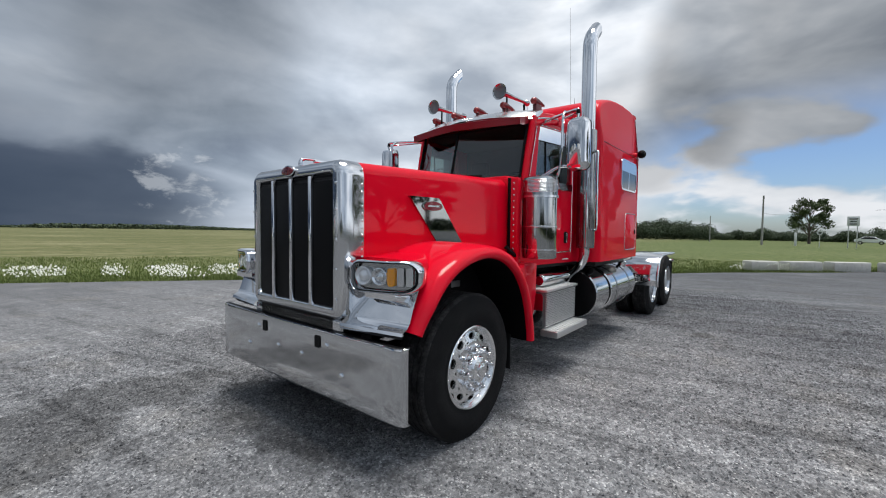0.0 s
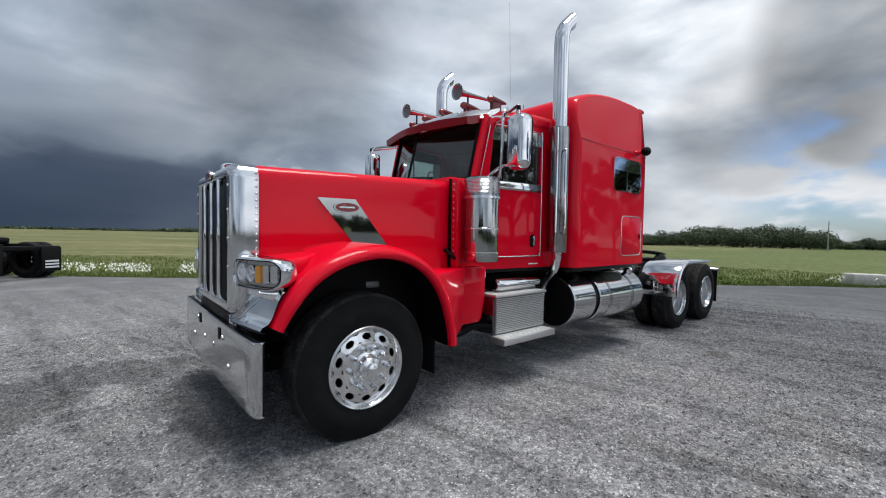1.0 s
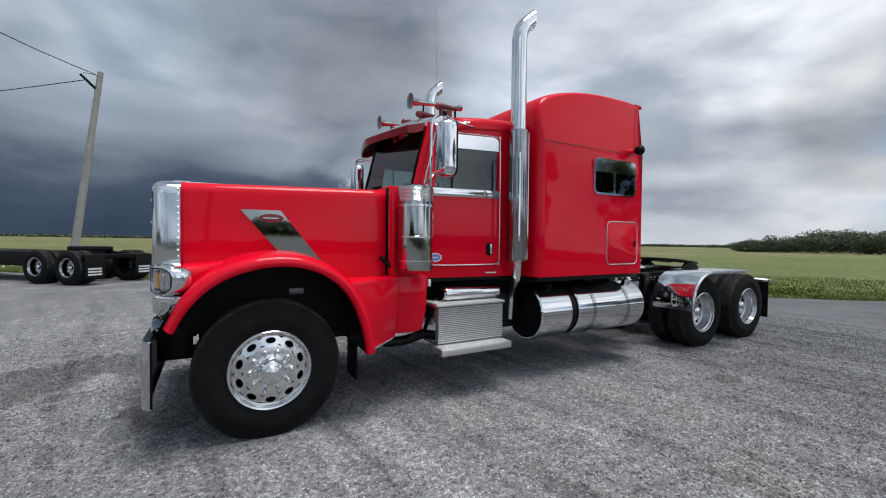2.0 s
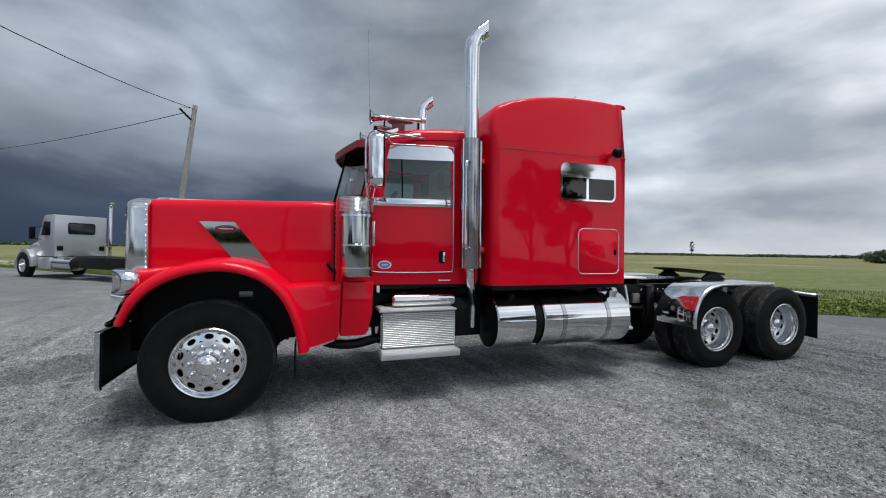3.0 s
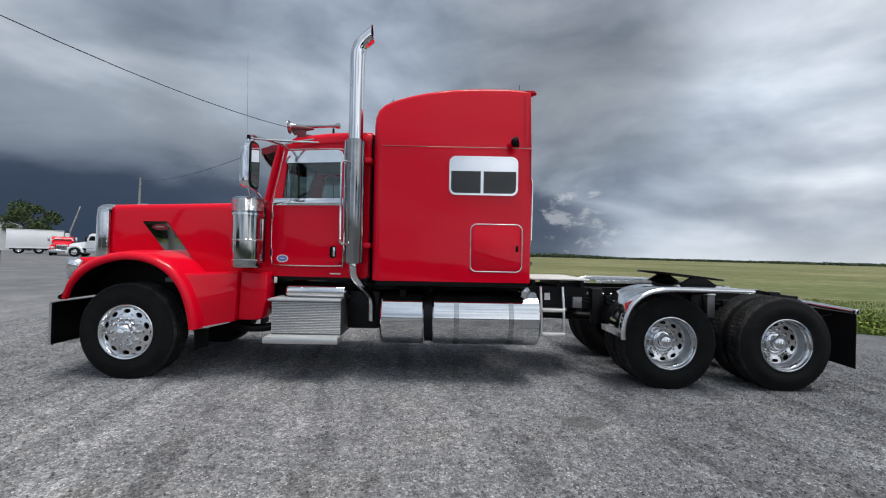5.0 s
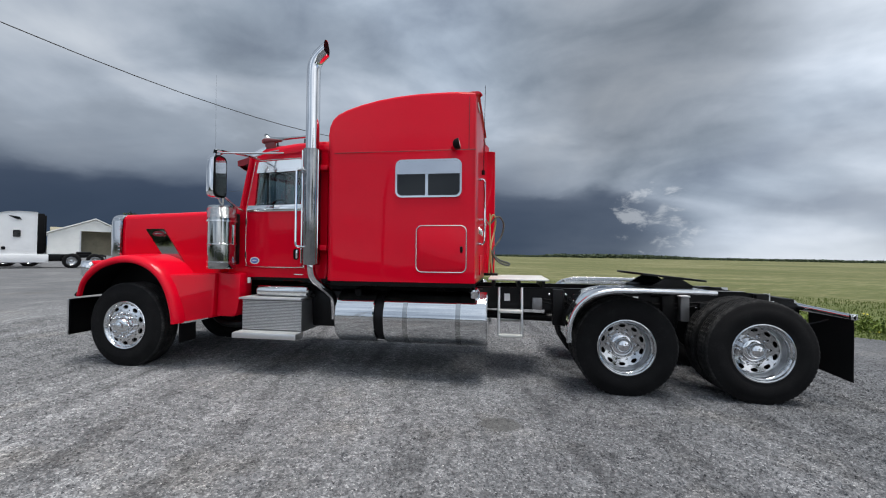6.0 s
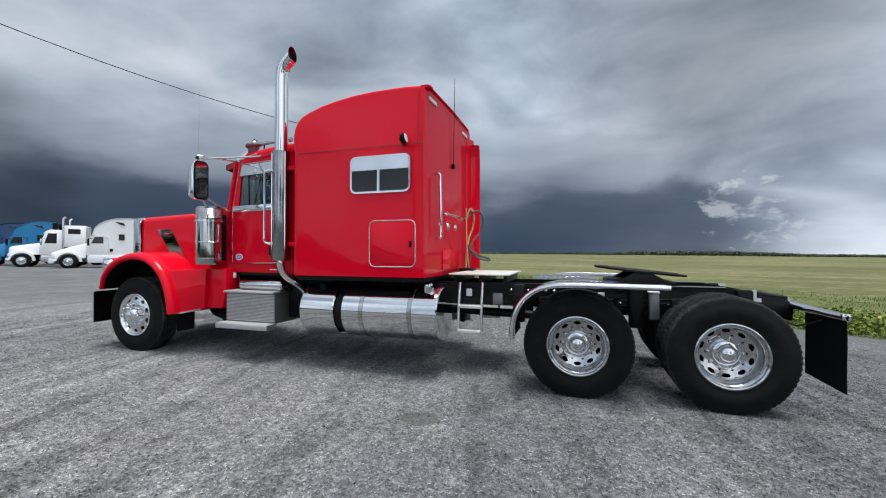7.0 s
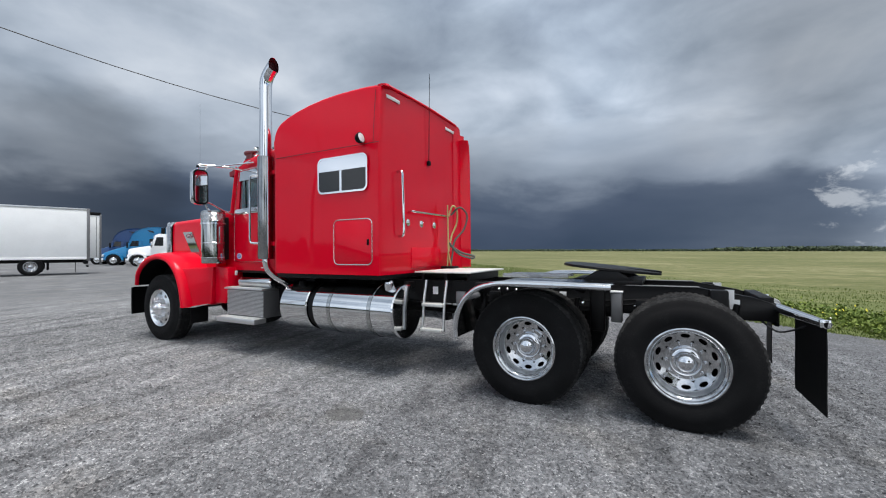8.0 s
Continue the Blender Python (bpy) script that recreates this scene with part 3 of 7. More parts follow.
def tyre_mesh(name, drive):
    """A tyre 0.27 m wide whose outer side lies at -y, with ribs or lugs round the tread."""
    half, r, n = 0.135, 0.542, 132
    extra = 0.0 if drive else 0.03
    side = [(0.290, half - 0.020), (0.300, half - 0.004), (0.315, half), (0.335, half - 0.002), (0.345, half + 0.004), (0.40, half + 0.010), (0.445, half + 0.006), (0.452, half + 0.001), (0.495, half - 0.008), (0.523, half - 0.020)]
    tread = [(r - 0.006, half - 0.032), (r, half - 0.040)]
    for y in (0.075, 0.025):
        tread += [(r, y), (r - 0.014, y - 0.002), (r - 0.014, y - 0.010), (r, y - 0.012)]
    tread += [(r, 0.0)]
    one = side + tread
    profile = one + [(a, -b - extra) for a, b in reversed(one[:-1])]
    count = len(profile)

    def lugs(i, k):
        near = min(k, count - 1 - k)
        if near < 8 or near > 11:
            return 0.0 if near < 8 else (-0.009 if drive and i % 2 == 0 and near > 11 else 0.0)
        return -0.008 if drive and i % 2 == 0 else 0.0
    bm = bmesh.new()
    add_lathe(bm, profile, ALONG, n, False, lugs)
    ob = part(name, bm, rubber, None, "", None, 40)
    data = ob.data
    # The tread is greyer with dust than the walls.
    data.materials.append(tread_dust)
    for f in data.polygons:
        if math.hypot(f.center.x, f.center.z) > 0.518:
            f.material_index = 1
    bpy.data.objects.remove(ob)
    return data


def disc_with_holes(bm, m, r0, r1, h0, h1, holes=10, rh=(0.030, 0.020), rm=None, depth=0.02):
    """A wheel disc from radius r0 at height h0 to r1 at height h1 with oval hand holes round it."""
    rm = rm or (r0 + r1) / 2
    k = 16

    def at(r, a, drop=0.0):
        f = (r - r0) / (r1 - r0)
        return m @ Vector((r * math.cos(a), r * math.sin(a), h0 + (h1 - h0) * f - drop))
    for i in range(holes):
        mid, half = 2 * math.pi * (i + 0.5) / holes, math.pi / holes
        outer, inner, low = [], [], []
        for j in range(k):
            t = 2 * math.pi * (j + 0.5) / k
            c, s = math.cos(t), math.sin(t)
            f = 1 / max(abs(c), abs(s))
            dr = s * f
            outer.append(at(rm + dr * ((r1 - rm) if dr > 0 else (rm - r0)), mid + c * f * half))
            inner.append(at(rm + s * rh[1], mid + c * rh[0] / rm))
            low.append(at(rm + s * rh[1] * 0.9, mid + c * rh[0] * 0.9 / rm, depth))
        rings(bm, [outer, inner, low], True, (False, False))


def wheel_meshes():
    made = {}

    def keep(key, bm, mat, crease=32):
        ob = part(key, bm, mat, None, "", None, crease)
        made[key] = ob.data
        bpy.data.objects.remove(ob)
    made["steer_tyre"], made["drive_tyre"] = tyre_mesh("tyre", False), tyre_mesh("tyre", True)
    # Front: the disc bulges out.
    bm = bmesh.new()
    add_lathe(bm, [(0.268, 0.02), (0.285, 0.095), (0.292, 0.118), (0.303, 0.130), (0.306, 0.136), (0.300, 0.142), (0.288, 0.138), (0.276, 0.120), (0.270, 0.109), (0.264, 0.107)], ALONG, 72)
    disc_with_holes(bm, ALONG, 0.194, 0.264, 0.127, 0.107, 10, (0.037, 0.0235), 0.230)
    add_lathe(bm, [(0.194, 0.127), (0.184, 0.130), (0.0, 0.130)], ALONG, 72)
    keep("front_rim", bm, wheel_face)
    bm = bmesh.new()
    add_lathe(bm, [(0.128, 0.130), (0.124, 0.142), (0.104, 0.150), (0.098, 0.175), (0.082, 0.196), (0.055, 0.205), (0.050, 0.222), (0.030, 0.232), (0.0, 0.234)], ALONG, 48)
    keep("front_hub", bm, wheel_face)
    bm = bmesh.new()
    add_lathe(bm, [(0.0, 0.072), (0.008, 0.070), (0.015, 0.060), (0.0165, 0.030), (0.021, 0.026), (0.023, 0.0)], Matrix.Identity(4), 12)
    keep("nut", bm, chrome)
    # Rear outer wheel: a deep dish.
    bm = bmesh.new()
    add_lathe(bm, [(0.306, 0.120), (0.302, 0.136), (0.292, 0.141), (0.283, 0.135), (0.277, 0.116), (0.264, 0.106), (0.260, 0.100), (0.256, 0.072)], ALONG, 72)
    disc_with_holes(bm, ALONG, 0.165, 0.240, -0.046, -0.022, 10, (0.035, 0.0185), 0.212)
    add_lathe(bm, [(0.165, -0.046), (0.150, -0.050), (0.0, -0.050)], ALONG, 72)
    keep("rear_rim", bm, drive_rim)
    bm = bmesh.new()
    add_lathe(bm, [(0.256, 0.072), (0.255, 0.030), (0.252, 0.000), (0.248, -0.014), (0.240, -0.022)], ALONG, 72)
    keep("rear_dish", bm, brushed_dish)
    bm = bmesh.new()
    add_lathe(bm, [(0.118, -0.050), (0.116, -0.020), (0.106, -0.012), (0.086, -0.008), (0.081, 0.024), (0.076, 0.040), (0.064, 0.056), (0.046, 0.068), (0.024, 0.075), (0.0, 0.077)], ALONG, 48)
    keep("rear_hub", bm, chrome)
    bm = bmesh.new()
    add_lathe(bm, [(0.205, 0.05), (0.235, 0.03), (0.262, 0.0), (0.262, -0.12), (0.20, -0.125), (0.0, -0.125)], ALONG, 40)
    add_lathe(bm, [(0.0, 0.0), (0.20, 0.0), (0.24, -0.10)], ALONG, 40)
    keep("drum", bm, black_paint)
    return made


WHEEL = wheel_meshes()


def front_wheel(parent, x, y, z, s, paint=None):
    m = Matrix.Translation((x, y, z)) @ (Matrix.Rotation(math.pi, 4, "Z") if s > 0 else Matrix.Identity(4))
    wheel = share("wheel", WHEEL["front_rim"], parent, "polished ten-hole aluminium steer wheel", m)
    share("tyre", WHEEL["steer_tyre"], wheel, "black ribbed steer tyre")
    share("hub_cap", WHEEL["front_hub"], wheel, "chrome hub cover")
    share("brake_drum", WHEEL["drum"], wheel, "", Matrix.Translation((0, 0.04, 0)))
    for i in range(10):
        a = 2 * math.pi * i / 10
        share("nut_cover", WHEEL["nut"], wheel, "", Matrix.Translation((0.150 * math.cos(a), -0.129, 0.150 * math.sin(a))) @ ALONG @ Matrix.Diagonal((0.92, 0.92, 1.12, 1)))
    return wheel


def rear_wheel(parent, x, y, z, s, outer=True):
    m = Matrix.Translation((x, y, z)) @ (Matrix.Rotation(math.pi, 4, "Z") if s > 0 else Matrix.Identity(4))
    if not outer:
        return share("inner_wheel", WHEEL["drive_tyre"], parent, "black lugged inner tyre of the dual pair", m)
    wheel = share("wheel", WHEEL["rear_rim"], parent, "polished deep-dish aluminium drive wheel", m)
    share("tyre", WHEEL["drive_tyre"], wheel, "black lugged drive tyre")
    share("dish", WHEEL["rear_dish"], wheel)
    share("hub_cap", WHEEL["rear_hub"], wheel, "chrome axle hub cover")
    share("brake_drum", WHEEL["drum"], wheel, "", Matrix.Translation((0, 0.24, 0)))
    for i in range(10):
        a = 2 * math.pi * i / 10
        share("nut_cover", WHEEL["nut"], wheel, "", Matrix.Translation((0.140 * math.cos(a), 0.050, 0.140 * math.sin(a))) @ ALONG @ Matrix.Diagonal((0.62, 0.62, 0.42, 1)))
    return wheel


# ---- the red truck ----
def stud_mesh():
    bm = bmesh.new()
    add_lathe(bm, [(0.0095, -0.002), (0.009, 0.003), (0.006, 0.006), (0.0, 0.007)], Matrix.Identity(4), 10)
    ob = part("stud", bm, polished)
    data = ob.data
    bpy.data.objects.remove(ob)
    return data


STUD = stud_mesh()


def stud(name, parent, place, way, size):
    """A rivet, screw or bolt head that faces the way given."""
    turn = Vector(way).to_track_quat("Z", "Y").to_matrix().to_4x4()
    return share(name, STUD, parent, "", Matrix.Translation(place) @ turn @ Matrix.Diagonal((size, size, size, 1)))


def hood_half(x):
    return 0.555 + (x + 0.64) / 1.72 * 0.175


def hood_top(x):
    return 1.985 + (x + 0.64) / 1.72 * 0.035


def build_hood(truck):
    sections = []
    for x in (-0.645, -0.635, -0.5, -0.3, -0.1, 0.1, 0.3, 0.5, 0.7, 0.9, 1.05, 1.075):
        wide, top, r = hood_half(x), hood_top(x), 0.085
        if x in (-0.645, 1.075):
            wide, top = wide - 0.012, top - 0.012
        half = [(wide + 0.004, 1.15), (wide + 0.003, 1.45), (wide, 1.75), (wide - 0.006, top - r)]
        for k in range(1, 6):
            a = radians(90 * k / 6)
            half.append((wide - 0.006 - r * (1 - math.cos(a)), top - r + r * math.sin(a)))
        half += [(wide * (1 - f) * 0.86, top + 0.030 * (1 - (1 - f) ** 2)) for f in (0.0, 0.3, 0.65)]
        row = [(x, -y, z) for y, z in half] + [(x, 0, top + 0.032)] + [(x, y, z) for y, z in reversed(half)]
        sections.append(row)
    bm = bmesh.new()
    rings(bm, sections, False)
    hood = part("hood", bm, red_paint, truck, "long glossy red engine hood", None, 40)
    # Raised rib along the hood's middle.
    part("hood_hinge", box(-0.62, 1.06, -0.014, 0.014, hood_top(0.2) + 0.024, hood_top(0.2) + 0.048, 0.006), chrome, hood, "polished strip along the hood")
    for s in (-1, 1):
        # The side badge: a slanted polished plate with a red oval.
        outline = ((-0.200, 1.775), (0.115, 1.775), (0.465, 1.320), (0.155, 1.350))

        def on(x, z, off):
            return (x, -(hood_half(x) + 0.007 + off + 0.015 * (z - 1.55)), z)
        bm = bmesh.new()
        rings(bm, [[on(x, z, -0.011) for x, z in outline], [on(x, z, 0.009) for x, z in outline]])
        plate = part("badge_plate", flip(bm, s), badge_steel, hood, "slanted dark polished steel badge plate")
        bm = bmesh.new()
        rings(bm, [[on(x, z, h) for x, z in oval(0.040, 1.705, 0.112, 0.046, 28)] for h in (0.008, 0.020)])
        part("badge_rim", flip(bm, s), badge_steel, plate)
        bm = bmesh.new()
        rings(bm, [[on(x, z, h) for x, z in oval(0.040, 1.705, 0.100, 0.037, 28)] for h in (0.012, 0.022)])
        part("badge", flip(bm, s), badge_red, plate, "red oval emblem")
        bm = bmesh.new()
        rings(bm, [[on(x, z, h) for x, z in ((-0.025, 1.700), (0.100, 1.700), (0.100, 1.711), (-0.025, 1.711))] for h in (0.02, 0.0245)])
        part("badge_bar", flip(bm, s), stainless, plate)
        # Rubber latch at the hood's rear corner.
        bm = tube([(1.00, -0.755, 1.36), (1.05, -0.80, 1.30), (1.13, -0.83, 1.24)], 0.020, 8)
        part("hood_latch", flip(bm, s), black_plastic, hood)


def build_grille(truck):
    def crown(pts):
        return [(y, z + (0.030 * (1 - (y / 0.62) ** 2) if z > 1.7 else 0.0)) for y, z in pts]
    bm = bmesh.new()
    rows = []
    for x, grow in ((-0.785, -0.105), (-0.805, -0.100), (-0.818, -0.088), (-0.822, -0.068), (-0.818, -0.046), (-0.804, -0.026), (-0.782, -0.011), (-0.750, -0.002), (-0.71, 0.001), (-0.63, 0.0), (-0.62, -0.02)):
        rows.append([(x, y, z) for y, z in crown(round_rect(-0.600 - grow, 0.600 + grow, 0.890 - grow, 1.975 + grow, max(0.03, 0.10 + grow), 5))])
    rings(bm, rows, True, (False, False))
    shell = part("grille_surround", bm, bumper_chrome, truck, "polished radiator grille surround")
    part("grille_mesh", prism(round_rect(-0.52, 0.52, 0.965, 1.885, 0.04), (-0.790, -0.770), 0.0, "x"), mesh_black, shell, "black perforated grille mesh")
    part("grille_apron", prism(round_rect(-0.575, 0.575, 0.805, 0.905, 0.02), (-0.800, -0.765), 0.006, "x"), bumper_chrome, shell, "polished lower apron of the surround")
    for y in (-0.25, 0.0, 0.25):
        bm = bmesh.new()
        add_box(bm, -0.830, -0.791, y - 0.016, y + 0.016, 0.975, 1.885, 0.010)
        part("grille_bar", bm, chrome, shell)
    part("grille_rim", prism(round_rect(-0.515, 0.515, 0.970, 1.88, 0.04), (-0.796, -0.788), 0.0, "x", round_rect(-0.497, 0.497, 0.985, 1.865, 0.03)), black_plastic, shell)
    part("badge_rim", prism(oval(0.0, 1.935, 0.088, 0.040), (-0.842, -0.812), 0.004, "x"), chrome, shell)
    part("badge", prism(oval(0.0, 1.935, 0.076, 0.030), (-0.849, -0.838), 0.003, "x"), badge_red, shell, "red oval emblem")
    # Screws round the surround and along its rear flange.
    for z in (1.05, 1.25, 1.45, 1.65, 1.82):
        for y in (-0.545, 0.545):
            stud("screw", shell, (-0.820, y, z), (-1, 0, 0), 1.2)
    for s in (-1, 1):
        for k in range(14):
            stud("rivet", shell, (-0.645, s * 0.599, 1.28 + 0.049 * k), (0, s, 0), 1.0)
    # Ornament on the grille's crown.
    bm = tube([(-0.735, 0, 1.99), (-0.732, 0, 2.025), (-0.705, 0, 2.042), (-0.65, 0, 2.046), (-0.585, 0, 2.050)], lambda f: 0.018 - 0.011 * f, 10)
    part("hood_ornament", bm, chrome, truck, "small chrome hood ornament")


def build_bumper(truck):
    plan = [(-1.160, -0.770), (-1.157, -0.792), (-1.145, -0.812), (-1.112, -0.826), (-1.0, -0.832), (-0.5, -0.836), (0, -0.838)]
    plan += [(-y, x) for y, x in reversed(plan[:-1])]

    def sheet(back, heights):
        bm = bmesh.new()
        rows = [[(x + back + dx, y * (1 - (0.008 if back else 0)), z) for y, x in plan] for z, dx in heights]
        rings(bm, rows, False)
        return bm
    front = [(0.374, 0.013), (0.367, 0.010), (0.372, 0.006), (0.385, 0.0), (0.50, 0.0), (0.70, 0.0), (0.812, 0.0), (0.826, 0.004), (0.829, 0.013)]
    bumper = part("bumper", sheet(0.0, front), bumper_chrome, truck, "wide flat chrome front bumper")
    part("bumper_back", sheet(0.014, [(0.366, 0.03), (0.368, 0.0), (0.828, 0.0), (0.828, 0.04)]), black_paint, bumper, "black rear face of the bumper")
    for y in (-0.36, 0.36):
        part("tow_slot", prism(round_rect(y - 0.030, y + 0.030, 0.700, 0.785, 0.012), (-0.843, -0.832), 0.0, "x"), black_plastic, bumper, "black tow-hook slot")
    for y, z in ((-0.46, 0.73), (0.46, 0.73), (-0.62, 0.56), (0.62, 0.56), (-0.16, 0.62), (0.16, 0.62)):
        stud("bumper_bolt", bumper, (-0.836, y, z), (-1, 0, 0), 2.0)
    part("bumper_bracket", box(-0.80, -0.55, -0.48, -0.40, 0.52, 0.80, 0.01), black_paint, bumper)
    part("bumper_bracket", box(-0.80, -0.55, 0.40, 0.48, 0.52, 0.80, 0.01), black_paint, bumper)


def dense(pts, step=0.035):
    """A closed outline with points added along its long edges."""
    out = []
    for a, b in zip(pts, pts[1:] + pts[:1]):
        n = max(1, int(math.dist(a, b) / step))
        out += [(a[0] + (b[0] - a[0]) * k / n, a[1] + (b[1] - a[1]) * k / n) for k in range(n)]
    return out


def build_headlight(truck, s):
    turn = Matrix.Translation((-0.762, -0.955, 1.222)) @ Matrix.Rotation(radians(-90 + 10.0), 4, "Z") @ Matrix.Translation((-0.034, -0.006, 0.002)) @ Matrix.Diagonal((0.86, 0.84, 0.80, 1))
    # Local x runs from the inner to the outer end, y points back from the lens, z up; the outer end wraps round the corner.

    def done(bm):
        for v in bm.verts:
            v.co.y += 2.3 * max(0.0, v.co.x - 0.03) ** 2
        bmesh.ops.transform(bm, matrix=turn, verts=bm.verts)
        return flip(bm, s)

    def sheet(x0, x1, z0, z1, r, y):
        bm = bmesh.new()
        rows = []
        for k in range(25):
            x = x0 + (x1 - x0) * k / 24
            e = min(x - x0, x1 - x)
            d = r - math.sqrt(max(0.0, r * r - max(0.0, r - e) ** 2))
            rows.append([(x, y, z0 + d), (x, y, (z0 + z1) / 2), (x, y, z1 - d)])
        rings(bm, rows, False)
        return bm
    bm = bmesh.new()
    rows = []
    for y, x0, x1, z0, z1, r in ((0.045, -0.262, 0.246, -0.106, 0.108, 0.080), (0.0, -0.266, 0.250, -0.108, 0.110, 0.082), (-0.010, -0.272, 0.256, -0.114, 0.116, 0.088), (-0.004, -0.281, 0.264, -0.122, 0.124, 0.094), (0.012, -0.286, 0.268, -0.127, 0.129, 0.098), (0.05, -0.288, 0.268, -0.128, 0.130, 0.100), (0.12, -0.284, 0.252, -0.126, 0.130, 0.100), (0.17, -0.270, 0.225, -0.096, 0.126, 0.09), (0.21, -0.25, 0.18, -0.030, 0.110, 0.05)):
        rows.append([(x, y, z) for x, z in dense(round_rect(x0, x1, z0, z1, r, 8))])
    count = min(len(r) for r in rows)
    if max(len(r) for r in rows) != count:
        rows = [[r[int(k * len(r) / count)] for k in range(count)] for r in rows]
    rings(bm, rows, True, (False, False))
    lamp = part("headlight", done(bm), chrome, truck, "chrome headlight pod with amber indicator", None, 60)
    part("reflector", done(sheet(-0.260, 0.244, -0.104, 0.106, 0.078, 0.044)), dim_chrome, lamp)
    gasket = bmesh.new()
    rings(gasket, [[(x, -0.006, z) for x, z in dense(round_rect(-0.262, 0.246, -0.104, 0.106, 0.078, 8), 0.5)], [(x, -0.006, z) for x, z in dense(round_rect(-0.270, 0.254, -0.112, 0.114, 0.086, 8), 0.5)]], True, (False, False))
    bmesh.ops.subdivide_edges(gasket, edges=[e for e in gasket.edges if e.calc_length() > 0.1], cuts=10)
    part("gasket", done(gasket), black_plastic, lamp)
    for x, r in ((-0.165, 0.074), (-0.020, 0.070)):
        bm = bmesh.new()
        m = Matrix.Translation((x, 0.040, 0.002)) @ Matrix.Rotation(radians(90), 4, "X")
        add_lathe(bm, [(r, 0.0), (r, 0.030), (r - 0.008, 0.034), (r - 0.014, 0.030), (r * 0.62, 0.010), (r * 0.56, 0.012), (r * 0.52, 0.026), (r * 0.3, 0.040), (0.0, 0.044)], m, 28)
        part("projector", done(bm), polished if x > -0.1 else lamp_silver, lamp)
    part("indicator", done(prism(dense(round_rect(0.055, 0.108, -0.066, 0.072, 0.02), 0.02), (0.008, 0.040), 0.0)), amber_lens, lamp, "amber turn indicator")
    for x0, x1 in ((0.122, 0.165), (0.178, 0.218)):
        part("side_marker", done(prism(dense(round_rect(x0, x1, -0.066, 0.074, 0.012), 0.02), (0.014, 0.040), 0.0)), polished, lamp)
    part("lens", done(sheet(-0.264, 0.248, -0.106, 0.108, 0.080, -0.002)), lamp_glass, lamp, "clear headlight lens")
    bm = bmesh.new()
    rings(bm, [[(-0.750, y, z) for y, z in round_rect(-1.03, -0.75, 1.085, 1.125, 0.012)], [(-0.66, y, z) for y, z in round_rect(-1.05, -0.75, 1.045, 1.12, 0.02)], [(-0.56, y, z) for y, z in round_rect(-1.05, -0.72, 1.06, 1.12, 0.02)]])
    bracket = part("pod_bracket", flip(bm, s), polished, lamp, "polished bracket below the pod")
    for y in (-0.80, -0.86, -0.92):
        part("slot", flip(box(-0.700, -0.640, y - 0.018, y + 0.018, 1.058, 1.075, 0.004), s), black_plastic, bracket)
    # The red arm behind the pod.
    bm = bmesh.new()
    rings(bm, [[(-0.60, y, z) for y, z in round_rect(-1.075, -0.55, 1.155, 1.325, 0.05)], [(-0.46, y, z) for y, z in round_rect(-1.04, -0.55, 1.20, 1.335, 0.05)], [(-0.30, y, z) for y, z in round_rect(-0.88, -0.55, 1.275, 1.352, 0.03)], [(-0.20, y, z) for y, z in round_rect(-0.80, -0.55, 1.30, 1.36, 0.025)]])
    part("pod_arm", flip(bm, s), red_paint, lamp, "red shroud behind the pod")


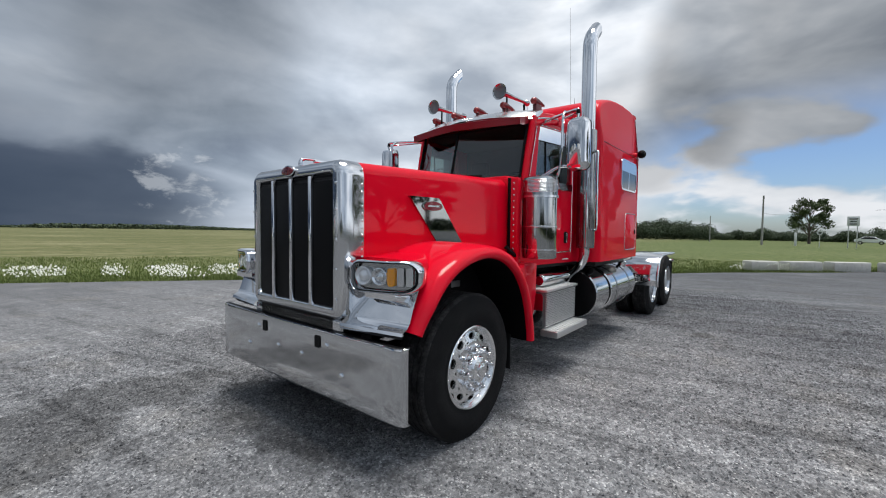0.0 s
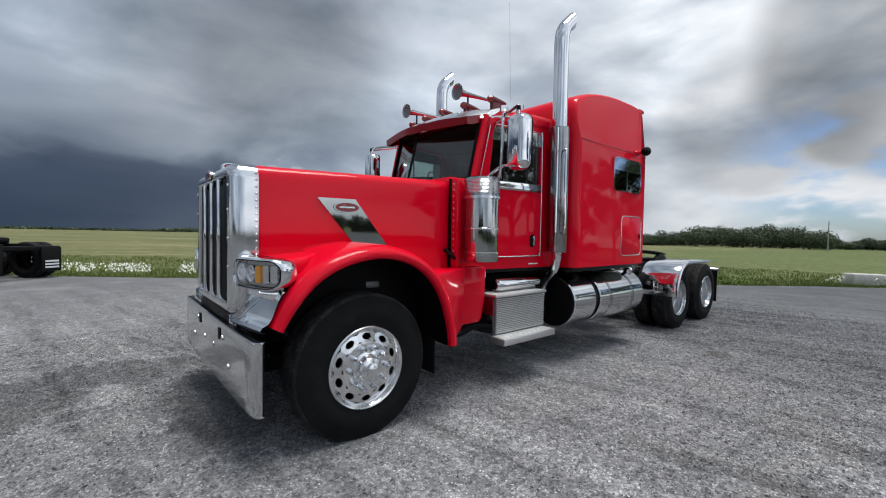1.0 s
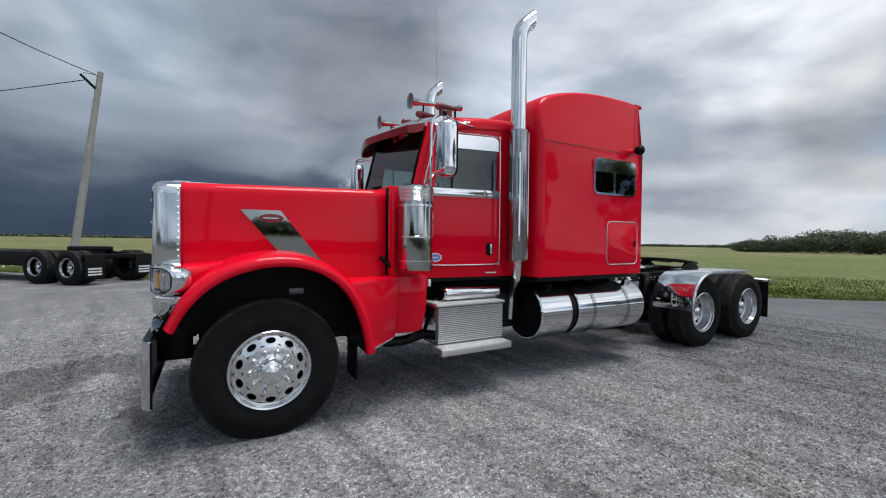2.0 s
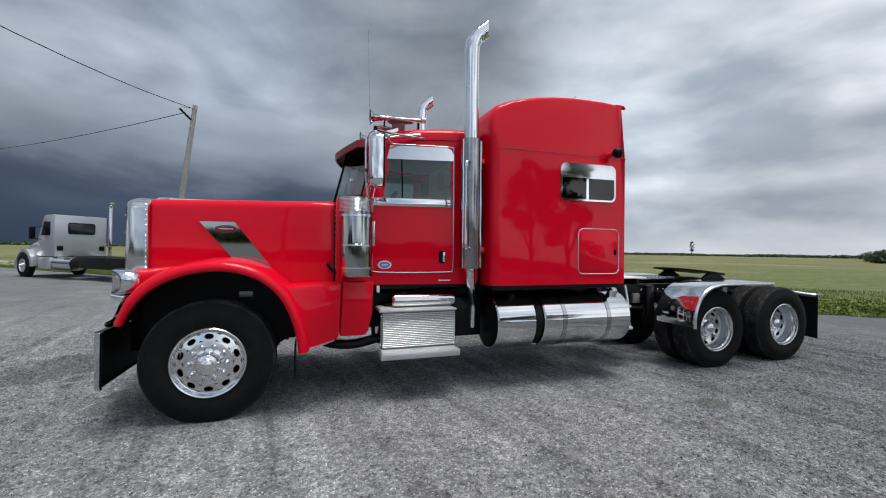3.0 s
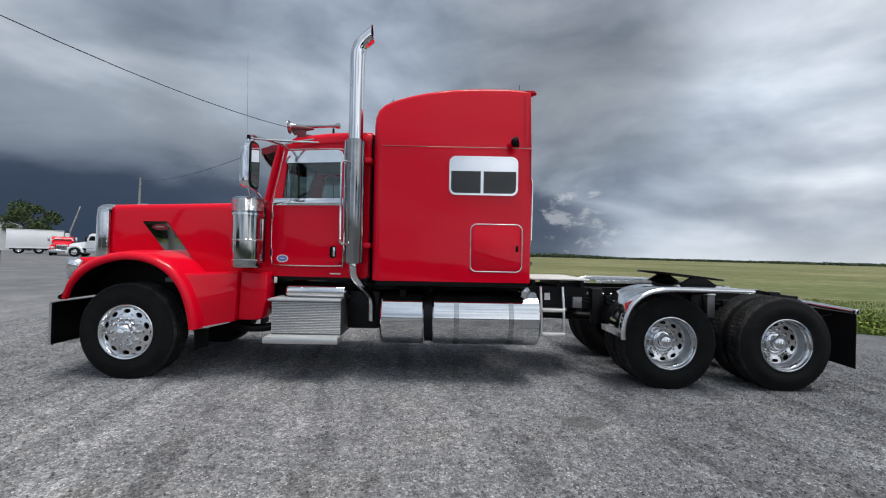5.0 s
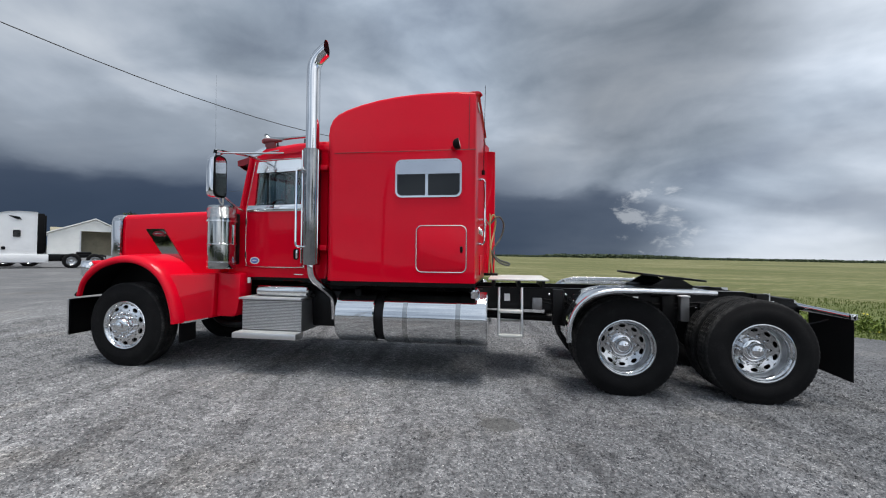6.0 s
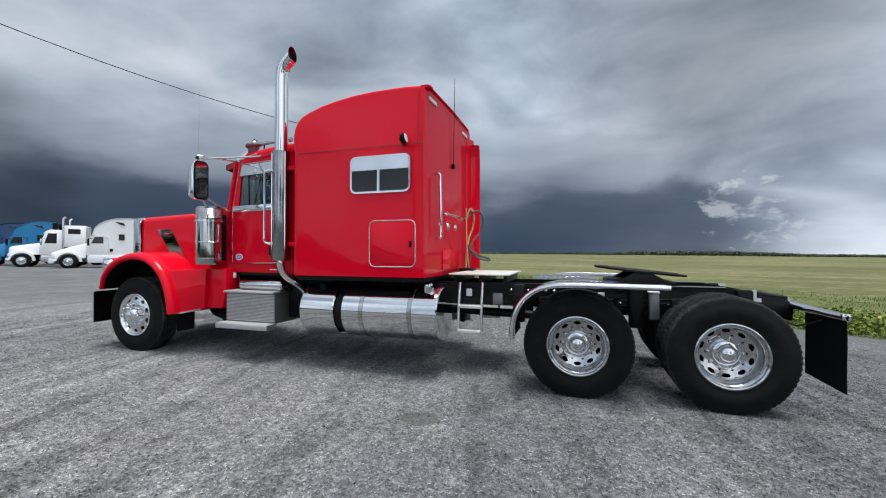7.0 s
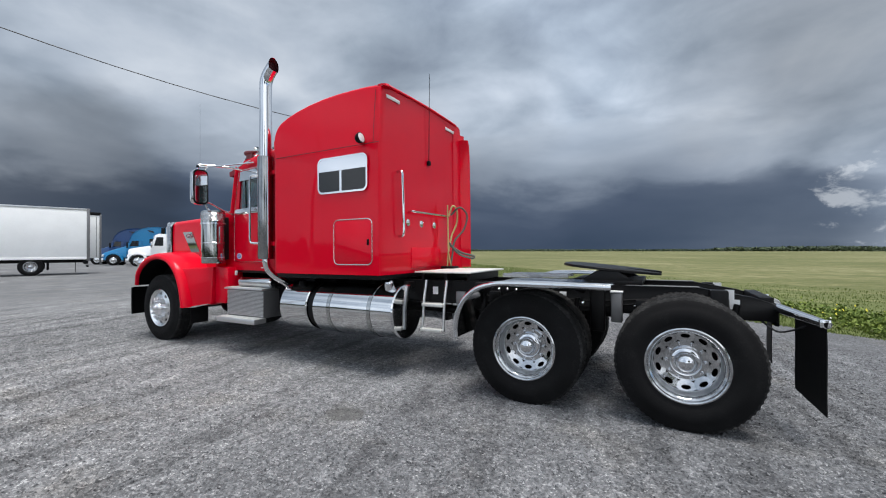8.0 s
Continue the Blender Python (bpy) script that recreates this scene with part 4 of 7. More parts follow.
def build_fender(truck, s):
    # Wheel arch from the front lower tip over the tyre to the rear tip.
    arch = [(-0.670, 0.865), (-0.606, 0.980), (-0.525, 1.080), (-0.418, 1.170), (-0.285, 1.242), (-0.135, 1.290), (0.030, 1.312), (0.200, 1.298), (0.350, 1.248), (0.470, 1.170), (0.570, 1.060), (0.640, 0.930), (0.690, 0.780), (0.720, 0.640), (0.728, 0.560)]
    line = smooth_line([(x, 0, z) for x, z in arch], 3)
    sections, lining = [], []
    for i, p in enumerate(line):
        way = (line[min(i + 1, len(line) - 1)] - line[max(i - 1, 0)]).normalized()
        out = Vector((-way.z, 0, way.x))
        f = i / (len(line) - 1)
        lean = 0.10 * smooth(f, 0.12, 0.0)
        row = []
        squeeze = 0.17 + 0.83 * smooth(f, 0.15, 0.34)
        for y, off in ((-1.085, 0.000), (-1.118, 0.002), (-1.132, 0.012), (-1.137, 0.032), (-1.130, 0.058), (-1.110, 0.080), (-1.070, 0.094), (-0.98, 0.104), (-0.86, 0.110), (-0.70, 0.114), (-0.54, 0.116)):
            q = p + out * off * (0.64 + 0.36 * smooth(f, 0.0, 0.30))
            if y > -1.11:
                y = -1.11 + (y + 1.11) * squeeze if y != -1.085 else y
            y -= 0.055 * smooth(-y, 0.6, 1.07)
            row.append((q.x + 0.03 * smooth(f, 0.3, 0.0), y + lean * 0.3, q.z))
        sections.append(row)
        lining.append([(p.x + out.x * h, y, p.z + out.z * h) for y, h in ((-1.14, 0.004), (-0.9, 0.012), (-0.50, 0.016))])
    bm = bmesh.new()
    rings(bm, sections, False)
    fender = part("front_fender", flip(bm, s), red_paint, truck, "flared red front fender", None, 50)
    bm = bmesh.new()
    rings(bm, lining, False)
    part("fender_lining", flip(bm, s), black_plastic, fender, "black wheel arch lining")
    # The deep skirt behind the wheel.
    skirt = [(0.52, 1.165), (1.135, 1.185), (1.105, 0.640), (1.09, 0.615), (0.86, 0.565), (0.742, 0.560), (0.755, 0.70), (0.715, 0.86), (0.65, 1.02), (0.58, 1.11)]
    bm = prism(skirt, (-1.105, -0.56), 0.022)
    for v in bm.verts:
        if v.co.y < -0.9:
            v.co.y += 0.19 * smooth(v.co.x, 0.66, 1.16)
    part("fender_skirt", flip(bm, s), red_paint, fender)
    bm = prism([(0.735, 0.555), (0.86, 0.560), (1.06, 0.605), (1.06, 0.622), (0.86, 0.580), (0.735, 0.577)], (-1.118, -1.06), 0.004)
    for v in bm.verts:
        v.co.y += 0.19 * smooth(v.co.x, 0.66, 1.16)
    part("skirt_trim", flip(bm, s), polished, fender, "polished strip along the skirt")
    part("cowl_skirt", flip(prism([(1.142, 1.19), (1.455, 1.185), (1.445, 0.86), (1.40, 0.66), (1.36, 0.63), (1.118, 0.63)], (-0.875, -0.62), 0.018), s), red_paint, fender, "red panel below the cowl")
    # Polished valance under the headlight, above the bumper.
    bm = bmesh.new()
    rows = []
    for k in range(7):
        f = k / 6
        y = -0.575 - 0.525 * f
        x = -0.800 + 0.055 * f ** 1.6
        rows.append([(x + 0.16 - 0.03 * f, y, 1.15), (x + 0.10 - 0.02 * f, y, 1.04), (x + 0.050, y, 0.955), (x + 0.028, y, 0.922), (x - 0.010, y, 0.902), (x - 0.020, y, 0.884), (x - 0.010, y, 0.864), (x + 0.03, y, 0.858)])
    rings(bm, rows, False)
    part("valance", flip(bm, s), chrome, fender, "polished valance above the bumper")
    part("inner_fender", flip(prism([(-0.62, 0.80), (-0.60, 1.10), (-0.40, 1.26), (0.0, 1.33), (0.40, 1.28), (0.62, 1.05), (0.72, 0.62)], (-0.735, -0.722)), s), black_plastic, fender)
    # Rubber flap behind the wheel, hung below the skirt.
    part("mud_flap", flip(box(0.690, 0.704, -1.00, -0.72, 0.29, 0.60, 0.004), s), flap_rubber, fender, "black rubber mud flap")


def narrow(bm):
    """The cab's sides draw together towards the windscreen."""
    for v in bm.verts:
        v.co.y *= 1 - 0.15 * max(0.0, 2.4 - v.co.x)
    return bm


def build_cab(truck):
    outline = [(1.14, 1.14), (2.60, 1.14), (2.62, 1.20), (2.62, 2.76), (2.58, 2.84), (1.72, 2.80), (1.53, 2.69), (1.385, 2.08), (1.12, 2.0)]
    opening = [(1.60, 2.05), (2.29, 2.05), (2.315, 2.07), (2.315, 2.57), (2.25, 2.625), (1.66, 2.625), (1.625, 2.60), (1.57, 2.12), (1.555, 2.055)]
    cab = part("cab_body", narrow(prism(outline, (-0.872, -0.83), 0.0, "y", opening)), red_paint, truck, "glossy red day cab shell")
    part("cab_side", narrow(prism(outline, (0.83, 0.872), 0.0, "y", opening)), red_paint, cab)
    part("cab_back", box(2.58, 2.625, -0.84, 0.84, 1.14, 2.84, 0.01), red_paint, cab)
    part("gap_seal", box(2.622, 2.705, -0.80, 0.80, 1.14, 2.80, 0.01), black_plastic, cab, "black bellows between cab and sleeper")
    part("cab_floor", narrow(box(1.12, 2.62, -0.85, 0.85, 1.10, 1.16, 0.01)), black_paint, cab)
    part("cowl", box(1.075, 1.15, -0.845, 0.845, 1.15, 2.035, 0.025), red_paint, cab, "red cowl between hood and windscreen")
    part("cowl_top", narrow(box(1.09, 1.46, -0.875, 0.875, 1.80, 2.062, 0.03)), red_paint, cab)
    for s in (-1, 1):
        # Black strip added to stand for the dark gap behind the hood.
        part("cowl_seal", flip(box(1.060, 1.0775, -0.765, -0.735, 1.18, 2.03, 0.004), s), black_plastic, cab, "black strip for the dark gap between hood and cowl")
        for k in range(13):
            stud("rivet", cab, (1.0745, s * 0.795, 1.28 + 0.058 * k), (-1, 0, 0), 1.15)
    # Roof.
    bm = bmesh.new()
    rows = []
    for x, z, drop in ((1.52, 2.690, 0.02), (1.56, 2.730, 0.04), (1.63, 2.785, 0.055), (1.74, 2.838, 0.065), (1.90, 2.880, 0.075), (2.15, 2.910, 0.085), (2.45, 2.922, 0.09), (2.62, 2.922, 0.09), (2.64, 2.90, 0.09)):
        wide = 0.878
        half = [(wide, z - drop - 0.10), (wide + 0.004, z - drop - 0.035), (wide - 0.012, z - drop), (wide - 0.05, z - drop + 0.028), (wide - 0.16, z - drop + 0.055), (0.45, z - 0.008), (0.2, z)]
        rows.append([(x, -y, h) for y, h in half] + [(x, y, h) for y, h in reversed(half)])
    rings(bm, rows, False)
    part("cab_roof", narrow(bm), red_paint, cab, "rounded red cab roof", None, 50)
    part("roof_lining", narrow(box(1.56, 2.6, -0.84, 0.84, 2.66, 2.70, 0.01)), headliner, cab)
    # Windscreen in two flat panes that meet in a shallow V, with its pillars and header.

    def screen(f, z, off=0.0):
        return (1.10 + 0.25 * (z - 2.06) + 0.25 * f + off, z)
    for s in (-1, 1):
        bm = bmesh.new()
        rows = []
        for k in range(4):
            f = k / 3
            rows.append([(screen(f, z)[0], -0.012 - 0.705 * f, z) for z in (2.055, 2.28, 2.48, 2.71)])
        rings(bm, rows, False)
        pane = part("windscreen_pane", flip(bm, s), screen_glass, cab, "tinted windscreen pane", None, 60)
        pane.visible_shadow = False
        part("a_pillar", flip(tube([(1.372, -0.742, 2.03), (1.450, -0.752, 2.38), (1.530, -0.762, 2.72)], 0.036, 12), s), red_paint, cab)
        part("pillar_seal", flip(tube([(1.335, -0.712, 2.05), (1.415, -0.714, 2.38), (1.498, -0.716, 2.71)], 0.014, 8), s), black_plastic, cab)
    part("screen_strip", tube([(1.092, 0, 2.05), (1.175, 0, 2.38), (1.258, 0, 2.71)], 0.014, 6), black_plastic, cab)
    for z, r, name in ((2.058, 0.022, "screen_seal"), (2.70, 0.028, "screen_header")):
        bm = tube([(screen(1.0, z)[0], -0.73, z), (screen(0.5, z)[0], -0.36, z), (screen(0.0, z)[0], 0, z), (screen(0.5, z)[0], 0.36, z), (screen(1.0, z)[0], 0.73, z)], r, 8)
        part(name, bm, black_plastic, cab)
    for y, w0 in ((-0.36, 1.17), (0.28, 1.15)):
        bm = tube([(w0 - 0.02, y, 2.085), (w0 - 0.02, y + 0.10, 2.095), (w0 - 0.03, y + 0.34, 2.115)], 0.009, 6)
        add_rod(bm, (w0 - 0.03, y, 2.05), (w0 - 0.02, y, 2.095), 0.016, 0.012, 8)
        part("wiper", bm, black_plastic, cab)
    # Sun visor: a dark red plate bent at its middle, with a drop lip, below a polished band on the roof's front edge.
    us = [-1 + k / 8 for k in range(17)]

    def brow(u, x_end, x_mid, z_end, z_mid, reach, power):
        f = 1 - abs(u) ** power
        return (x_end + (x_mid - x_end) * f, reach * u, z_end + (z_mid - z_end) * f)
    bm = bmesh.new()
    rings(bm, [[brow(u, 1.58, 1.45, 2.752, 2.772, 0.725, 1.3), brow(u, 1.285, 1.105, 2.672, 2.664, 0.725, 1.3), brow(u, 1.290, 1.108, 2.600, 2.592, 0.725, 1.3), brow(u, 1.302, 1.122, 2.600, 2.592, 0.725, 1.3), brow(u, 1.302, 1.124, 2.655, 2.646, 0.725, 1.3), brow(u, 1.58, 1.45, 2.732, 2.752, 0.725, 1.3)] for u in us], True)
    visor = part("sun_visor", bm, maroon_paint, cab, "bent dark red sun visor over the windscreen")
    # A black sheet below the visor paints in the shade of its underside.
    bm = bmesh.new()
    rings(bm, [[brow(u, 1.585, 1.455, 2.727, 2.747, 0.72, 1.3), brow(u, 1.308, 1.130, 2.650, 2.641, 0.72, 1.3)] for u in us], False)
    part("visor_underside", bm, black_plastic, visor, "black sheet that gives the visor underside its shade")
    bm = bmesh.new()
    rings(bm, [[brow(u, 1.72, 1.64, 2.832, 2.862, 0.775, 3), brow(u, 1.600, 1.420, 2.790, 2.812, 0.775, 3), brow(u, 1.565, 1.375, 2.772, 2.794, 0.775, 3), brow(u, 1.490, 1.250, 2.690, 2.714, 0.775, 3), brow(u, 1.500, 1.262, 2.680, 2.702, 0.775, 3), brow(u, 1.72, 1.64, 2.79, 2.81, 0.775, 3)] for u in us], True)
    part("visor_band", bm, stainless, visor, "polished band above the visor")
    for s in (-1, 1):
        bm = prism([(1.58, 2.75), (1.285, 2.670), (1.290, 2.600), (1.36, 2.605), (1.52, 2.66)], (-0.735, -0.725))
        part("visor_end", flip(bm, s), maroon_paint, visor)
        bm = tube([(1.56, -0.790, 2.70), (1.72, -0.812, 2.735), (1.95, -0.845, 2.765)], 0.010, 6)
        part("drip_rail", flip(bm, s), stainless, cab)
    # Five marker lamps along the roof's front edge.
    for y in (-0.70, -0.35, 0.0, 0.35, 0.70):
        x = 1.71 - 0.10 * (1 - (y / 0.8) ** 2)
        bm = bmesh.new()
        add_lathe(bm, [(0.0, -0.066), (0.022, -0.060), (0.036, -0.045), (0.040, -0.02), (0.036, 0.04), (0.026, 0.13), (0.012, 0.21), (0.0, 0.22)], Matrix.Translation((x, y, 2.928)) @ Matrix.Rotation(radians(90), 4, "Y"), 18)
        add_box(bm, x - 0.02, x + 0.12, y - 0.024, y + 0.024, 2.78, 2.915, 0.012)
        lamp = part("marker_lamp", bm, red_shadow, cab, "bullet-shaped red marker lamp")
        bm = bmesh.new()
        add_lathe(bm, [(0.0, -0.074), (0.018, -0.070), (0.032, -0.056), (0.037, -0.042)], Matrix.Translation((x, y, 2.928)) @ Matrix.Rotation(radians(90), 4, "Y"), 18)
        part("lamp_lens", bm, red_lens, lamp)
    # Two air horns.
    for y in (-0.37, 0.58):
        bm = bmesh.new()
        add_lathe(bm, [(0.070, 0.018), (0.086, 0.006), (0.088, 0.0), (0.080, 0.004), (0.060, 0.022), (0.042, 0.06), (0.030, 0.14), (0.022, 0.30), (0.018, 0.48), (0.020, 0.60), (0.034, 0.615), (0.034, 0.66), (0.0, 0.665)], Matrix.Translation((1.475, y, 3.045)) @ Matrix.Rotation(radians(90 - 2.5), 4, "Y"), 28)
        horn = part("air_horn", bm, dim_chrome, truck, "long chrome air horn on the roof")
        part("horn_stand", add_rod(bmesh.new(), (1.64, y, 2.80), (1.64, y, 3.03), 0.012, 0.010, 8), black_plastic, horn)
        part("horn_stand", add_rod(bmesh.new(), (2.05, y, 2.88), (2.05, y, 3.04), 0.014, 0.014, 8), black_plastic, horn)
        bm = bmesh.new()
        add_lathe(bm, [(0.0, 0.026), (0.05, 0.024), (0.075, 0.009)], Matrix.Translation((1.475, y, 3.045)) @ Matrix.Rotation(radians(90 - 2.5), 4, "Y"), 24)
        part("horn_cover", bm, dull_metal, horn)


def build_interior(truck):
    part("dashboard", box(1.30, 1.58, -0.66, 0.66, 1.70, 2.045, 0.05), cabin_grey, truck, "dark grey dashboard")
    bm = bmesh.new()
    add_lathe(bm, [(0.225 + 0.017 * math.cos(radians(30 * k)), 0.017 * math.sin(radians(30 * k))) for k in range(12)], Matrix.Translation((1.66, -0.45, 1.98)) @ Matrix.Rotation(radians(-62), 4, "Y"), 32, True)
    add_rod(bm, (1.66, -0.45, 1.98), (1.45, -0.45, 1.87), 0.03, 0.04, 10)
    add_rod(bm, (1.66, -0.67, 1.98), (1.66, -0.23, 1.98), 0.014, 0.014, 8)
    part("steering_wheel", bm, black_plastic, truck)
    for y in (-0.45, 0.45):
        seat = part("seat", box(1.82, 2.32, y - 0.25, y + 0.25, 1.50, 1.66, 0.06), seat_cloth, truck, "dark cloth cab seat")
        part("backrest", box(2.28, 2.42, y - 0.25, y + 0.25, 1.62, 2.24, 0.06), seat_cloth, seat)
        part("headrest", box(2.30, 2.40, y - 0.13, y + 0.13, 2.26, 2.46, 0.04), seat_cloth, seat)
        part("seat_base", box(1.95, 2.25, y - 0.18, y + 0.18, 1.16, 1.52, 0.03), black_plastic, seat)
    part("rear_trim", box(2.54, 2.577, -0.825, 0.825, 1.16, 2.655, 0.01), headliner, truck, "pale cloth trim of the cab's rear wall")


def build_door(truck, s):
    def done(bm):
        return flip(narrow(bm), s)
    outline = [(1.53, 1.275), (2.25, 1.275), (2.325, 1.35), (2.325, 2.57), (2.25, 2.648), (1.61, 2.648), (1.575, 2.62), (1.455, 2.06), (1.445, 1.36)]
    opening = [(1.60, 2.068), (2.28, 2.068), (2.305, 2.08), (2.305, 2.56), (2.245, 2.62), (1.66, 2.62), (1.63, 2.60), (1.575, 2.12), (1.565, 2.07)]
    door = part("door", done(prism(outline, (-0.888, -0.868), 0.0, "y", opening)), red_paint, truck, "closed red cab door")
    # Thin bright line round the door.
    edge = [(1.578, 2.63), (1.515, 2.34), (1.453, 2.05), (1.443, 1.75), (1.443, 1.42), (1.456, 1.32), (1.53, 1.274), (2.24, 1.274), (2.305, 1.30), (2.326, 1.37), (2.326, 2.56), (2.305, 2.625), (2.24, 2.650), (1.64, 2.650)]
    part("door_trim", done(tube([(x, -0.889, z) for x, z in edge], 0.006, 6, 3)), stainless, door, "bright trim line round the door")
    pane = part("door_window", done(prism(opening, (-0.876, -0.872))), side_glass, door, "clear green-tinted side window")
    pane.visible_shadow = False
    part("window_shade", done(prism([(1.598, 2.488), (2.320, 2.494), (2.320, 2.560), (2.296, 2.615), (2.245, 2.640), (1.632, 2.632)], (-0.896, -0.886))), polished, door, "polished strip across the window's top")
    part("window_sill", done(prism([(1.452, 1.984), (2.318, 1.984), (2.318, 2.068), (1.470, 2.068)], (-0.899, -0.888), 0.003)), polished, door, "polished strip below the window")
    part("quarter_strip", done(tube([(1.768, -0.880, 2.07), (1.765, -0.880, 2.30), (1.755, -0.880, 2.50)], 0.009, 6)), black_plastic, door)
    cup = part("handle_cup", done(prism(round_rect(2.165, 2.245, 1.37, 1.51, 0.03), (-0.893, -0.885), 0.003)), black_plastic, door, "black recessed handle cup")
    part("handle", done(prism(round_rect(2.205, 2.235, 1.385, 1.495, 0.012), (-0.905, -0.892), 0.004)), chrome, cup, "chrome door handle")
    sticker = part("sticker", done(prism(oval(1.585, 1.352, 0.072, 0.046), (-0.8905, -0.887))), label_white, door, "small oval white and blue sticker")
    part("sticker_print", done(prism(oval(1.585, 1.352, 0.058, 0.034), (-0.8925, -0.889))), label_blue, sticker)
    part("sticker_bar", done(prism(round_rect(1.555, 1.615, 1.347, 1.357, 0.003), (-0.894, -0.891))), label_white, sticker)
    for z in (1.42, 1.86):
        part("hinge", done(box(1.432, 1.462, -0.900, -0.885, z - 0.045, z + 0.045, 0.006)), stainless, door)
    # Small plain bars stand for the lettering on the sill.
    part("sill_lettering", done(box(2.17, 2.30, -0.879, -0.872, 1.178, 1.190)), label_white, door)


def build_mirror(truck, s):
    bm = bmesh.new()
    rows = []
    for x, g in ((1.335, -0.050), (1.350, -0.022), (1.380, -0.006), (1.42, 0.0), (1.452, -0.004), (1.462, -0.014)):
        rows.append([(x, y, z) for y, z in round_rect(-1.405 - g, -1.185 + g, 2.095 - g, 2.600 + g, 0.075 + g, 5)])
    rings(bm, rows)
    mirror = part("mirror", flip(bm, s), chrome, truck, "tall chrome west-coast mirror")
    part("mirror_rim", flip(prism(round_rect(-1.402, -1.188, 2.098, 2.597, 0.07, 5), (1.458, 1.470), 0.0, "x"), s), black_plastic, mirror)
    part("mirror_glass", flip(prism(round_rect(-1.385, -1.205, 2.118, 2.577, 0.06, 5), (1.4705, 1.473), 0.0, "x"), s), chrome, mirror)
    bm = tube([(1.395, -1.295, 2.59), (1.395, -1.295, 2.655), (1.41, -1.27, 2.675), (1.50, -1.10, 2.68), (1.60, -0.90, 2.675), (1.65, -0.78, 2.66)], 0.015, 10)
    add_tube(bm, [(1.395, -1.295, 2.64), (1.55, -1.14, 2.665), (1.85, -0.90, 2.715), (2.0, -0.83, 2.73)], 0.011, 8)
    part("mirror_arm", flip(bm, s), chrome, mirror)
    bm = tube([(1.400, -1.21, 2.14), (1.385, -1.15, 2.145), (1.375, -1.08, 2.125), (1.380, -0.92, 2.05), (1.400, -0.75, 2.00)], 0.014, 10)
    part("mirror_arm", flip(bm, s), chrome, mirror)
    bm = tube([(1.40, -1.16, 2.675), (1.335, -1.17, 2.60), (1.325, -1.17, 2.35), (1.34, -1.14, 2.10), (1.36, -1.10, 2.03)], 0.013, 8)
    part("mirror_brace", flip(bm, s), chrome, mirror)
    bm = bmesh.new()
    add_rod(bm, (1.395, -1.295, 2.63), (1.395, -1.295, 2.67), 0.022, 0.018, 10)
    add_rod(bm, (1.395, -1.295, 2.665), (1.395, -1.295, 2.68), 0.012, 0.008, 10)
    part("mirror_knuckle", flip(bm, s), black_plastic, mirror)


def build_air_cleaner(truck, s):
    m = Matrix.Translation((1.262, -0.985, 0))
    bm = bmesh.new()
    r = 0.166
    add_lathe(bm, [(0.0, 1.245), (r - 0.02, 1.245), (r - 0.006, 1.25), (r, 1.262), (r, 1.335), (r - 0.004, 1.34), (r - 0.004, 1.545), (r, 1.55), (r, 1.562), (r - 0.004, 1.567), (r - 0.004, 1.835), (r, 1.84), (r, 2.01), (r - 0.008, 2.028), (r - 0.03, 2.04), (0.0, 2.045)], m, 40)
    can = part("air_cleaner", flip(bm, s), dim_chrome, truck, "chrome cylindrical air cleaner beside the cowl")
    for z, h, out in ((1.845, 0.022, 0.010), (1.555, 0.012, 0.004), (1.335, 0.012, 0.004)):
        bm = bmesh.new()
        add_lathe(bm, [(r - 0.004, z - h / 2), (r + out, z - h / 2), (r + out, z + h / 2), (r - 0.004, z + h / 2)], m, 40)
        part("clamp_band", flip(bm, s), stainless, can)
    bm = bmesh.new()
    for k in range(10):
        z = 1.885 + 0.0125 * k
        add_lathe(bm, [(r + 0.001, z), (r + 0.004, z + 0.004), (r + 0.001, z + 0.008)], m, 40)
    part("intake_ribs", flip(bm, s), stainless, can)
    # Black instead of red, so that the bracket's shadow lies in its colour.
    part("cleaner_bracket", flip(box(1.20, 1.40, -0.90, -0.82, 1.30, 1.95, 0.01), s), black_paint, can)
    part("cleaner_knob", flip(box(1.425, 1.445, -1.00, -0.97, 1.55, 1.80, 0.006), s), stainless, can)


